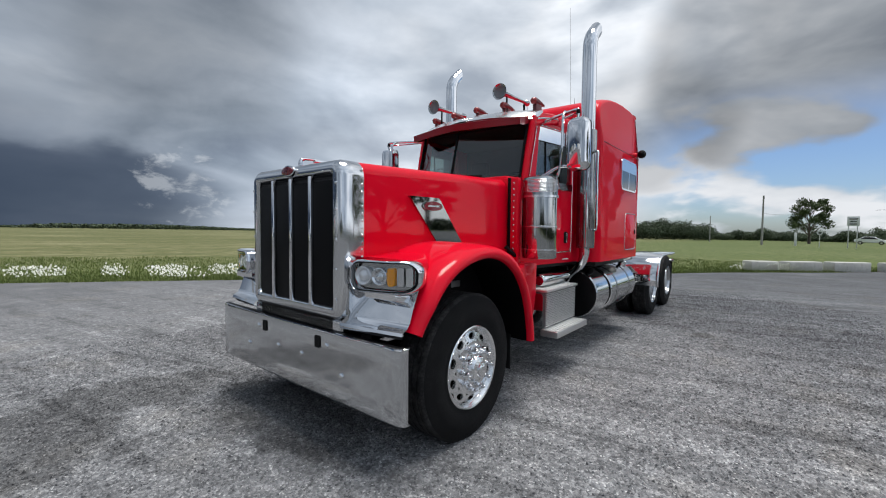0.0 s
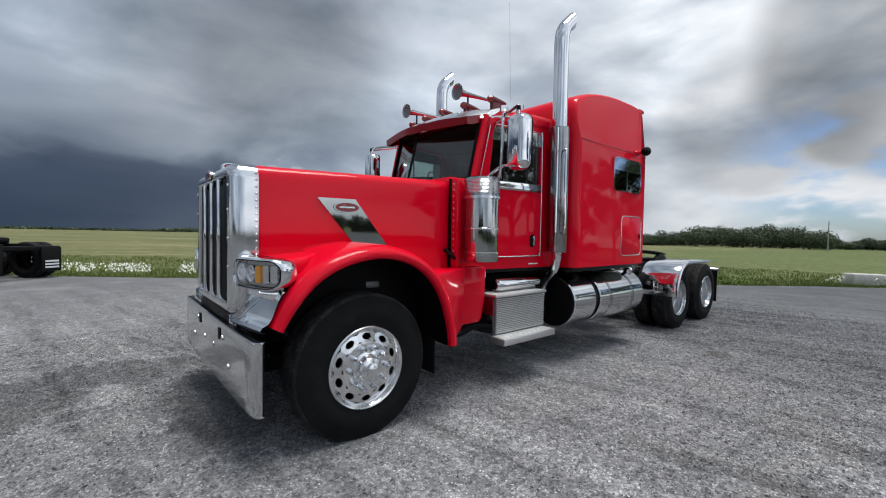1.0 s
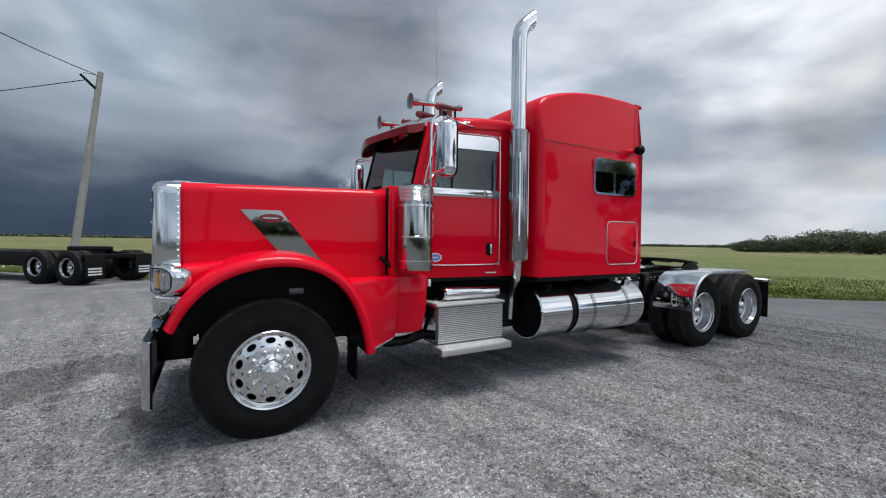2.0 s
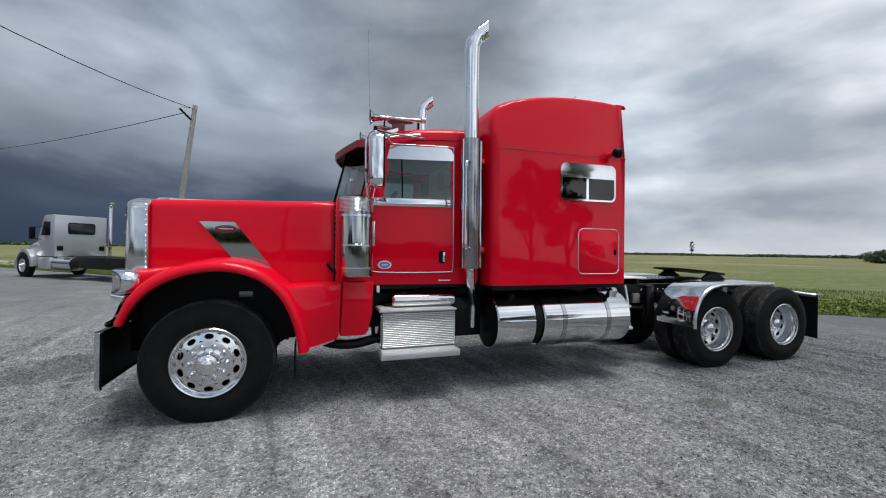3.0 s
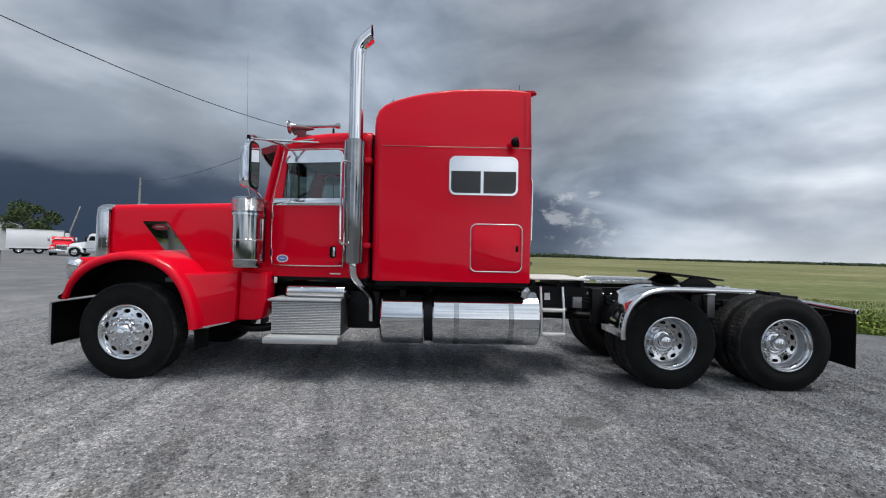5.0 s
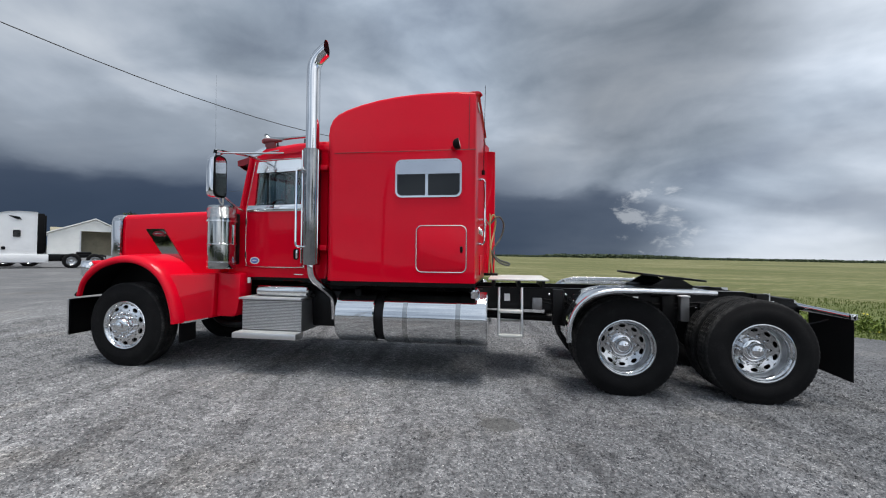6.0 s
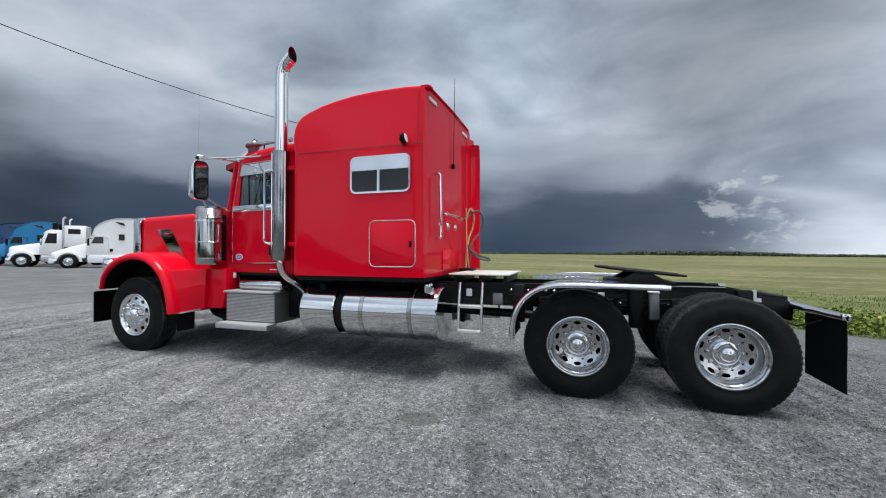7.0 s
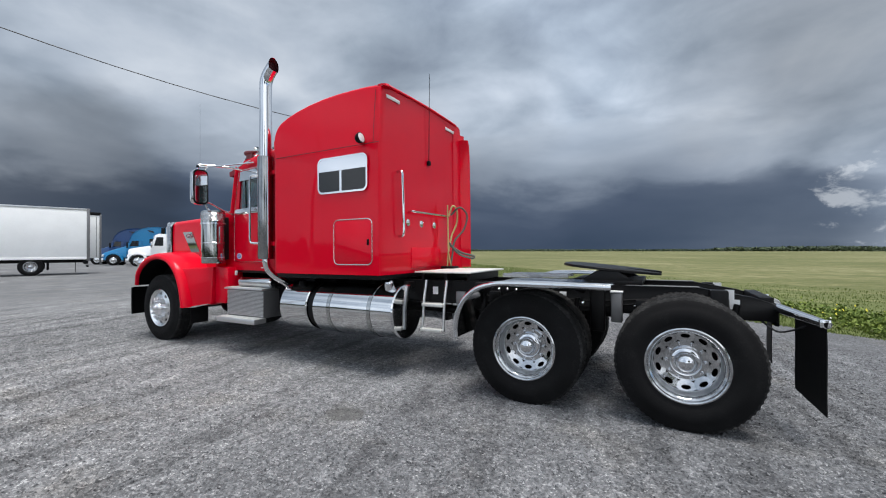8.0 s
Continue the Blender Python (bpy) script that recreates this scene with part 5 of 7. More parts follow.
def build_stack(truck, s):
    y = -1.0 if s < 0 else -1.08
    bm = tube([(2.475, y, 2.66), (2.475, y, 3.0), (2.475, y, 3.35), (2.475, y, 3.60), (2.485, y, 3.74), (2.525, y, 3.83), (2.590, y, 3.895), (2.63, y, 3.93)], 0.083, 28, 5)
    if s > 0:
        for v in bm.verts:
            v.co.z -= 0.07
    way = Vector((0.70, 0, 0.62)).normalized()
    mouth = []
    for v in bm.verts:
        ahead = (v.co - Vector((2.63, y, 3.93 if s < 0 else 3.86))).dot(way)
        if ahead > -0.012:
            v.co += way * ((2.640 - v.co.x) / way.x)
            mouth.append(v.co.copy())
    bmesh.ops.delete(bm, geom=[f for f in bm.faces if len(f.verts) > 4 and f.calc_center_median().x > 2.6], context="FACES_ONLY")
    stack = part("exhaust_pipe", flip(bm, s), chrome, truck, "tall upright chrome exhaust pipe with curved tip")
    # The dark inside of the pipe, a little back from its edge; its red paints the roof's reflection.
    middle = sum(mouth, Vector()) / len(mouth)
    tall = max(p.z for p in mouth) - middle.z
    bm = bmesh.new()
    rings(bm, [[(2.638 + dx, y + 0.080 * f * math.cos(a), middle.z + dz + (tall - 0.004) * f * math.sin(a)) for a in [math.pi * k / 12 for k in range(24)]] for dx, dz, f in ((0.0, 0.0, 1.0), (-0.05, -0.044, 0.98), (-0.051, -0.045, 0.5))], True, (False, True))
    part("stack_mouth", flip(bm, s), mouth_reflection, stack, "dark inside of the pipe, with a red reflection put into its colour")
    bm = bmesh.new()
    m = Matrix.Translation((2.475, y, 0))
    add_lathe(bm, [(0.075, 1.31), (0.105, 1.315), (0.108, 1.33), (0.108, 2.70), (0.105, 2.715), (0.083, 2.72)], m, 36)
    shield = part("heat_shield", flip(bm, s), shield_metal, stack, "slotted chrome heat shield")
    for a in (205, 335):
        bm = tube([(2.475 + 0.112 * math.cos(radians(a)), y + 0.112 * math.sin(radians(a)), z) for z in (1.33, 1.8, 2.3, 2.70)], 0.011, 8)
        part("shield_edge", flip(bm, s), chrome, shield)
    bm = tube([(2.475, y, 1.34), (2.478, y, 1.25), (2.495, y + 0.03, 1.16), (2.545, y + 0.11, 1.06), (2.605, y + 0.22, 0.97), (2.640, y + 0.30, 0.86), (2.645, y + 0.33, 0.62)], 0.052, 18, 5)
    part("elbow", flip(bm, s), chrome if s < 0 else stainless, stack, "chrome elbow below the stack")
    rail = [(2.440, y - 0.085, 2.450), (2.395, y - 0.140, 2.449), (2.368, y - 0.160, 2.438), (2.360, y - 0.166, 2.40), (2.360, y - 0.166, 2.30), (2.360, y - 0.166, 1.66), (2.360, y - 0.166, 1.58), (2.368, y - 0.160, 1.542), (2.395, y - 0.140, 1.531), (2.440, y - 0.085, 1.530)]
    part("grab_rail", flip(tube(rail, 0.014, 10), s), chrome, shield, "chrome grab rail standing off the heat shield")
    for z in (1.52, 2.50):
        part("stack_bracket", flip(box(2.47, 2.66, -0.98, -0.84, z - 0.03, z + 0.03, 0.008), s), red_paint, stack)


def build_sleeper(truck):
    profile = [(2.690, 1.130), (2.690, 1.60), (2.690, 2.20), (2.690, 2.640), (2.690, 2.870), (2.698, 2.985), (2.730, 3.072), (2.795, 3.138), (2.920, 3.196), (3.090, 3.250), (3.300, 3.296), (3.540, 3.330), (3.780, 3.348), (3.990, 3.352), (4.230, 3.352), (4.430, 3.338), (4.475, 3.332), (4.480, 2.640), (4.480, 1.90), (4.480, 1.130)]
    turns = [0, 12, 26, 40, 56, 72, 90]
    r = 0.115
    # From the outer side (full inset) to the straight run.
    ends = [(-1.09 + r * (1 - math.cos(radians(a))), r * (1 - math.sin(radians(a)))) for a in turns]
    stations = ends + [(-0.6, 0.0), (-0.3, 0.0)]
    stations = stations + [(0.0, 0.0)] + [(-y, d) for y, d in reversed(stations)]
    rows = []
    for y, inset in stations:
        row = []
        for x, z in profile:
            px, pz = x, z
            if x < 4.40:
                if z > 2.7:
                    out = Vector((x - 3.75, (z - 1.6))).normalized() if x > 2.75 else Vector((-0.75, 0.66))
                    px, pz = x - out.x * inset * 0.5, z - out.y * inset * 0.45
                else:
                    px = x + inset
            elif z > 2.7:
                pz = z - inset * 0.45
            if x > 4.40:
                px = x - inset * 0.15
            lean = 1 - 0.06 * smooth(z, 2.62, 3.35)
            crown = 0.018 * (1 - (y / 1.09) ** 2) if z > 2.95 else 0.0
            row.append((px, y * lean, pz + crown))
        rows.append(row)
    bm = bmesh.new()
    rings(bm, rows, True)
    body = part("sleeper", bm, red_paint, truck, "tall glossy red sleeper box with a sloped roof", None, 30)
    for s in (-1, 1):
        # Seam below the roof cap.
        part("roof_seam", flip(tube([(2.80, -1.0905, 2.640), (3.6, -1.0905, 2.640), (4.475, -1.0905, 2.640)], 0.0045, 6), s), red_shadow, body)
        part("rear_seam", flip(tube([(4.395, -1.092, 2.64), (4.395, -1.066, 2.95), (4.395, -1.034, 3.26)], 0.0035, 6), s), red_shadow, body)
        # Window.
        x0, x1, z0, z1 = 3.548, 4.318, 2.103, 2.540
        frame_bm = prism(round_rect(x0, x1, z0, z1, 0.075, 6), (-1.104, -1.085), 0.0, "y", round_rect(x0 + 0.022, x1 - 0.022, z0 + 0.022, z1 - 0.022, 0.056, 6))
        window = part("sleeper_window", flip(frame_bm, s), chrome, body, "sleeper side window with bright frame")
        part("window_backing", flip(prism(round_rect(x0 + 0.01, x1 - 0.01, z0 + 0.01, z1 - 0.01, 0.06, 6), (-1.0945, -1.090)), s), dark_void, window)
        part("window_shade", flip(prism([(x0 + 0.02, 2.372), (x1 - 0.02, 2.372), (x1 - 0.02, 2.47), (x1 - 0.035, 2.505), (x1 - 0.075, 2.52), (x0 + 0.075, 2.52), (x0 + 0.035, 2.505), (x0 + 0.02, 2.47)], (-1.102, -1.094)), s), chrome, window, "polished strip across the window's upper third")
        for a, b in ((x0 + 0.022, 3.902), (3.930, x1 - 0.022)):
            part("pane", flip(prism(round_rect(a, b, z0 + 0.022, 2.374, 0.03, 4), (-1.0985, -1.0955)), s), tint_glass, window, "dark tinted pane")
        part("mullion", flip(box(3.900, 3.932, -1.102, -1.094, z0 + 0.02, 2.374), s), chrome, window)
        # Luggage hatch.
        hx0, hx1, hz0, hz1 = 3.800, 4.375, 1.250, 1.780
        hatch = part("luggage_hatch", flip(prism(round_rect(hx0 + 0.008, hx1 - 0.008, hz0 + 0.008, hz1 - 0.008, 0.06, 5), (-1.096, -1.088), 0.003), s), red_paint, body, "red luggage hatch")
        loop = round_rect(hx0, hx1, hz0, hz1, 0.068, 6)
        bm = bmesh.new()
        add_tube(bm, [(x, -1.0935, z) for x, z in loop + loop[:1]], 0.0065, 6, 0)
        part("hatch_seal", flip(bm, s), stainless, hatch, "bright seal round the hatch")
        part("hatch_latch", flip(box(4.305, 4.335, -1.108, -1.094, 1.475, 1.545, 0.006), s), black_plastic, hatch)
        # Load lamp on a short red arm.
        bm = bmesh.new()
        add_rod(bm, (4.225, -1.065, 2.670), (4.240, -1.125, 2.675), 0.040, 0.026, 14)
        arm = part("load_lamp_arm", flip(bm, s), red_paint, body)
        bm = bmesh.new()
        add_lathe(bm, [(0.0, -0.055), (0.030, -0.050), (0.052, -0.030), (0.060, 0.0), (0.062, 0.022), (0.055, 0.024)], Matrix.Translation((4.275, -1.175, 2.685)) @ Matrix.Rotation(radians(78), 4, "Y"), 20)
        lamp = part("load_lamp", flip(bm, s), black_plastic, arm, "black round load lamp")
        bm = bmesh.new()
        add_lathe(bm, [(0.0, 0.030), (0.030, 0.028), (0.054, 0.022)], Matrix.Translation((4.275, -1.175, 2.685)) @ Matrix.Rotation(radians(78), 4, "Y"), 20)
        part("lamp_lens", flip(bm, s), white_lens, lamp, "clear lamp lens")
        bm = bmesh.new()
        # Rear corner flare.
        z_top = 3.20
        rings(bm, [[(4.474, -1.075 * (1 - 0.06 * smooth(z, 2.62, 3.35)), z), (4.528, -1.086 * (1 - 0.06 * smooth(z, 2.62, 3.35)), z), (4.532, -1.066 * (1 - 0.06 * smooth(z, 2.62, 3.35)), z), (4.482, -0.74, z)] for z in (1.16, 2.0, 2.62, 2.9, z_top)])
        if s > 0:
            part("corner_flare", flip(bm, s), red_paint, body, "red flare along the sleeper's rear corner", None, 20)
    bm = bmesh.new()
    rings(bm, [[(4.47, 0.90, z), (4.56, 0.955 - d, z), (4.625, 0.995 - d, z), (4.635, 1.02 - d, z), (4.56, 1.045 - d, z), (4.47, 1.07 - d, z)] for z, d in ((1.16, 0.0), (2.2, 0.0), (2.85, 0.01), (3.03, 0.03), (3.11, 0.07))])
    part("side_extender", bm, red_paint, body, "curved red side extender on the far corner", None, 25)
    # Rear lip of the roof, rail, lamps and fittings of the rear wall.
    bm = bmesh.new()
    rows = []
    for y, z, reach in ((-1.02, 3.318, 0.040), (-0.97, 3.330, 0.048), (-0.90, 3.336, 0.026), (-0.82, 3.342, 0.010), (-0.6, 3.350, 0.006), (0, 3.362, 0.006), (0.6, 3.352, 0.006), (0.84, 3.340, 0.006)):
        rows.append([(4.40, y, z + 0.004), (4.488, y, z + 0.004), (4.490 + reach * 0.6, y, z - 0.004), (4.492 + reach, y, z - 0.012 - reach * 0.45), (4.488 + reach, y, z - 0.020 - reach * 0.45), (4.486 + reach * 0.4, y, z - 0.018), (4.47, y, z - 0.025)])
    rings(bm, rows)
    part("roof_lip", bm, red_paint, body, "red rain lip of the sleeper roof, bent at one corner")
    for y in (-0.82, 0.62):
        part("rear_marker", box(4.478, 4.492, y - 0.13, y + 0.13, 3.180, 3.222, 0.004), label_white, body, "white reflective strip")
    part("rear_rail", tube([(4.48, -0.74, 2.36), (4.545, -0.74, 2.35), (4.555, -0.74, 2.25), (4.555, -0.72, 1.75), (4.545, -0.72, 1.60), (4.48, -0.72, 1.585)], 0.016, 10), chrome, body, "chrome grab rail on the rear wall")
    part("hose_rail", tube([(4.48, -0.50, 1.90), (4.55, -0.49, 1.90), (4.56, -0.40, 1.895), (4.56, 0.30, 1.90), (4.55, 0.44, 1.90), (4.48, 0.45, 1.90)], 0.014, 10), chrome, body, "chrome hose rail")
    for y in (-0.52, -0.20, 0.14):
        bm = bmesh.new()
        add_lathe(bm, [(0.048, 0.0), (0.046, 0.012), (0.03, 0.02), (0.0, 0.022)], Matrix.Translation((4.478, y, 1.76)) @ Matrix.Rotation(radians(90), 4, "Y"), 20)
        part("work_lamp", bm, polished, body, "small round rear lamp")
    part("rear_flap", box(4.478, 4.494, -0.45, 0.30, 1.19, 1.45, 0.006), red_paint, body)
    bm = add_rod(bmesh.new(), (4.50, -0.02, 2.60), (4.52, -0.02, 3.80), 0.005, 0.003, 6)
    add_box(bm, 4.478, 4.52, -0.045, 0.005, 2.56, 2.62, 0.006)
    part("whip_antenna", bm, black_plastic, body, "thin black whip antenna")
    part("sleeper_skirt", box(2.74, 4.46, -1.04, 1.04, 1.075, 1.135, 0.01), black_paint, body)


def build_chassis(truck):
    for s in (-1, 1):
        rail = [(-0.55, 0.74), (-0.55, 0.98), (1.4, 1.00), (2.6, 1.05), (7.55, 1.05), (7.95, 0.98), (8.12, 0.92), (8.12, 0.78), (7.9, 0.78), (2.6, 0.78), (1.4, 0.74)]
        part("frame_rail", flip(prism(rail, (-0.45, -0.375), 0.006), s), black_paint, truck, "black steel frame rail")
    for x in (-0.4, 2.0, 3.0, 3.9, 4.75, 5.35, 6.7, 8.05):
        part("crossmember", box(x - 0.05, x + 0.05, -0.40, 0.40, 0.80, 0.98, 0.01), black_paint, truck)
    for s in (-1, 1):
        # Rail brackets, hangers and air bags.
        for x in (5.45, 6.70, 7.70):
            part("hanger", flip(box(x - 0.07, x + 0.07, -0.53, -0.45, 0.60, 1.04, 0.02), s), black_paint, truck)
        for x in (6.30, 7.60):
            bm = bmesh.new()
            add_lathe(bm, [(0.06, 0.52), (0.12, 0.55), (0.135, 0.62), (0.115, 0.68), (0.135, 0.74), (0.12, 0.80), (0.05, 0.82)], Matrix.Translation((x, -0.42, 0)), 20)
            part("air_bag", flip(bm, s), flap_rubber, truck)
        bm = bmesh.new()
        for k in range(5):
            add_box(bm, -0.75 + 0.06 * k, 0.80 - 0.06 * k, -0.46, -0.38, 0.60 - 0.018 * k, 0.614 - 0.018 * k)
        part("leaf_spring", flip(bm, s), black_paint, truck)
        bm = box(0.17, 0.30, -0.74, -0.66, 1.04, 1.10, 0.012)
        add_rod(bm, (0.235, -0.70, 1.05), (0.235, -0.66, 0.80), 0.022, 0.022, 10)
        part("damper_bracket", flip(bm, s), dull_metal, truck, "bare metal damper bracket in the wheel arch")
    part("front_axle", add_rod(bmesh.new(), (-0.012, -0.80, 0.48), (-0.012, 0.80, 0.48), 0.055, 0.055, 12), black_paint, truck)
    for x in (6.10, 7.43):
        bm = add_rod(bmesh.new(), (x, -0.75, 0.48), (x, 0.75, 0.48), 0.075, 0.075, 14)
        bmesh.ops.create_uvsphere(bm, u_segments=16, v_segments=10, radius=0.23, matrix=Matrix.Translation((x, 0.06, 0.50)))
        part("drive_axle", bm, black_paint, truck, "black drive axle with round differential")
    part("drive_shaft", add_rod(bmesh.new(), (2.2, 0.0, 0.72), (5.9, 0.05, 0.60), 0.055, 0.055, 12), black_paint, truck)
    part("engine", box(-0.35, 1.35, -0.36, 0.36, 0.62, 1.55, 0.06), black_paint, truck, "dark engine block")
    part("gearbox", box(1.35, 2.25, -0.26, 0.26, 0.58, 1.02, 0.08), black_paint, truck)
    part("radiator", box(-0.80, -0.66, -0.50, 0.50, 0.80, 1.85, 0.02), black_plastic, truck)
    bm = tube([(0.75, -0.52, 0.78), (0.95, -0.60, 0.55), (1.25, -0.66, 0.50), (1.6, -0.6, 0.55)], 0.05, 10)
    part("pipe", bm, black_paint, truck)
    part("under_box", box(2.35, 2.75, -0.70, -0.46, 0.52, 0.98, 0.03), black_paint, truck, "black valve box under the cab")
    # Wheels.
    for s in (-1, 1):
        front_wheel(truck, -0.012, s * 0.958, 0.510, s)
        for x in (6.10, 7.43):
            rear_wheel(truck, x, s * 0.885, 0.470, s)
            rear_wheel(truck, x, s * 0.565, 0.470, s, False)
    # Deck plate behind the sleeper.
    bm = box(4.60, 5.34, -0.56, 0.56, 1.140, 1.158, 0.004)
    plate = part("deck_plate", bm, tread_plate, truck, "pale aluminium deck plate behind the sleeper")
    for x in (4.66, 4.98, 5.28):
        part("deck_leg", box(x - 0.02, x + 0.02, -0.46, 0.46, 1.05, 1.142), black_paint, plate)


def build_quarter_fender(truck, s):
    line = [(5.475, 0.555), (5.472, 0.66), (5.500, 0.80), (5.575, 0.94), (5.700, 1.045), (5.86, 1.095), (6.03, 1.108), (6.40, 1.106), (6.90, 1.100)]
    pts = smooth_line([(x, 0, z) for x, z in line], 4)
    bm = bmesh.new()
    rows = []
    for i, p in enumerate(pts):
        way = (pts[min(i + 1, len(pts) - 1)] - pts[max(i - 1, 0)]).normalized()
        out = Vector((-way.z, 0, way.x))
        if i < 2:
            out = Vector((-1, 0, 0.05)).normalized()
        rows.append([(p.x + out.x * h, y, p.z + out.z * h) for y, h in ((-1.205, -0.030), (-1.212, -0.012), (-1.205, 0.0), (-1.19, 0.006), (-0.62, 0.006), (-0.61, 0.0), (-0.62, -0.008), (-1.19, -0.010))])
    rings(bm, rows, True)
    fender = part("quarter_fender", flip(bm, s), polished, truck, "polished aluminium fender over the drive wheel")
    bm = bmesh.new()
    add_tube(bm, [(p.x, -1.207, p.z - 0.012) for p in pts], 0.025, 10, 0)
    part("fender_bead", flip(bm, s), stainless, fender, "pale rolled bead along the fender's edge")
    bm = add_rod(bmesh.new(), (6.55, -0.42, 0.98), (6.55, -1.15, 1.085), 0.022, 0.022, 10)
    part("fender_bracket", flip(bm, s), black_paint, fender)


def build_tanks(truck, s):
    r, y, z = 0.318, -0.742, 0.690

    def tank(name, x0, x1, label):
        bm = bmesh.new()
        m = Matrix.Translation((0, y, z)) @ Matrix.Rotation(radians(90), 4, "Y")
        add_lathe(bm, [(0.0, x0 + 0.006), (r - 0.04, x0 + 0.004), (r - 0.012, x0), (r, x0 + 0.014), (r, x1 - 0.014), (r - 0.012, x1), (r - 0.04, x1 - 0.004), (0.0, x1 - 0.006)], m, 48)
        ob = part(name, flip(bm, s), tank_metal, truck, label)
        return ob, m
    front, m = tank("front_tank", 2.800, 3.285, "short polished round tank")
    bm = bmesh.new()
    add_lathe(bm, [(0.0, 2.786), (r - 0.05, 2.786), (r - 0.02, 2.796), (r - 0.02, 2.803)], m, 40)
    part("tank_end", flip(bm, s), black_paint, front, "black end plate of the tank")
    bm = bmesh.new()
    add_lathe(bm, [(r - 0.03, 3.290), (r - 0.03, 3.385)], m, 40)
    part("tank_gap", flip(bm, s), black_paint, front)
    fuel, m = tank("fuel_tank", 3.390, 4.610, "long polished cylindrical fuel tank")
    for x in (3.66, 4.28):
        bm = bmesh.new()
        add_lathe(bm, [(r, x - 0.028), (r + 0.006, x - 0.026), (r + 0.006, x + 0.026), (r, x + 0.028)], m, 48)
        part("tank_strap", flip(bm, s), dim_chrome, fuel, "polished tank strap")
    bm = bmesh.new()
    add_rod(bm, (4.46, y - 0.13, z + r - 0.05), (4.46, y - 0.155, z + r + 0.03), 0.062, 0.058, 20)
    add_rod(bm, (4.46, y - 0.155, z + r + 0.03), (4.46, y - 0.162, z + r + 0.05), 0.050, 0.040, 20)
    part("filler_cap", flip(bm, s), chrome, fuel, "chrome filler cap")
    bm = bmesh.new()
    add_rod(bm, (3.04, y - 0.13, z + r - 0.05), (3.04, y - 0.15, z + r + 0.022), 0.044, 0.040, 16)
    part("tank_cap", flip(bm, s), black_plastic, front, "black screw cap")
    for x in (2.95, 3.34, 4.0, 4.5):
        part("tank_bracket", flip(box(x - 0.035, x + 0.035, -0.60, -0.44, 0.40, 1.03, 0.015), s), black_paint, fuel)
    # Steps between fuel tank and drive wheel.
    bm = bmesh.new()
    for x in (4.735, 5.015):
        add_tube(bm, [(x, -0.50, 1.05), (x, -0.56, 0.80), (x + 0.0, -0.60, 0.46)], 0.017, 8)
    ladder = part("access_ladder", flip(bm, s), brushed, truck, "bare aluminium access ladder")
    for z0, y0 in ((0.765, -0.565), (0.475, -0.598)):
        part("rung", flip(box(4.735, 5.015, y0 - 0.06, y0 + 0.02, z0 - 0.018, z0 + 0.018, 0.006), s), tread_plate, ladder)
    part("small_label", flip(box(4.80, 4.87, -0.456, -0.451, 0.88, 0.97), s), label_white, ladder)


def build_steps(truck, s):
    body = part("step_box", flip(box(1.535, 2.335, -0.935, -0.47, 0.475, 0.870, 0.012), s), dull_metal, truck, "ribbed aluminium step box below the door")
    bm = bmesh.new()
    for k in range(19):
        z = 0.50 + 0.0188 * k
        add_box(bm, 1.540, 2.330, -0.949, -0.934, z, z + 0.0118, 0.002, None, 1)
    tagged(part("box_ribs", flip(bm, s), brushed, body), kind="stuff")
    part("box_end", flip(prism(round_rect(-0.91, -0.50, 0.50, 0.85, 0.03), (1.527, 1.536), 0.0, "x"), s), polished, body, "polished end panel of the step box")
    for y0, y1, z0, z1 in ((-0.975, -0.62, 0.868, 0.893), (-1.095, -0.90, 0.408, 0.476)):
        tread = part("tread", flip(box(1.500, 2.340, y0, y1, z0, z1, 0.008), s), brushed, body, "grooved aluminium tread")
        bm = bmesh.new()
        for k in range(int((y1 - y0) / 0.035)):
            y = y0 + 0.02 + 0.035 * k
            add_box(bm, 1.52, 2.32, y, y + 0.018, z1 - 0.002, z1 + 0.005, 0.0)
        tagged(part("tread_ribs", flip(bm, s), tread_plate, tread), kind="stuff")
    bm = bmesh.new()
    add_lathe(bm, [(0.0, 1.66), (0.05, 1.66), (0.070, 1.68), (0.074, 1.70), (0.074, 2.33), (0.070, 2.35), (0.05, 2.37), (0.0, 2.37)], Matrix.Translation((0, -0.80, 0.969)) @ Matrix.Rotation(radians(90), 4, "Y"), 28)
    part("air_tank", flip(bm, s), tank_metal, truck, "polished cylindrical air tank above the step")
    part("tank_shelf", flip(box(1.60, 2.40, -0.72, -0.44, 0.88, 0.93, 0.01), s), black_paint, truck)
    bm = tube([(1.40, -0.60, 1.05), (1.42, -0.66, 0.85), (1.48, -0.66, 0.70), (1.50, -0.60, 0.55)], 0.022, 8)
    part("air_line", flip(bm, s), flap_rubber, truck)
    part("cable_clip", flip(box(1.50, 1.53, -0.80, -0.77, 1.06, 1.13, 0.004), s), label_white, truck)


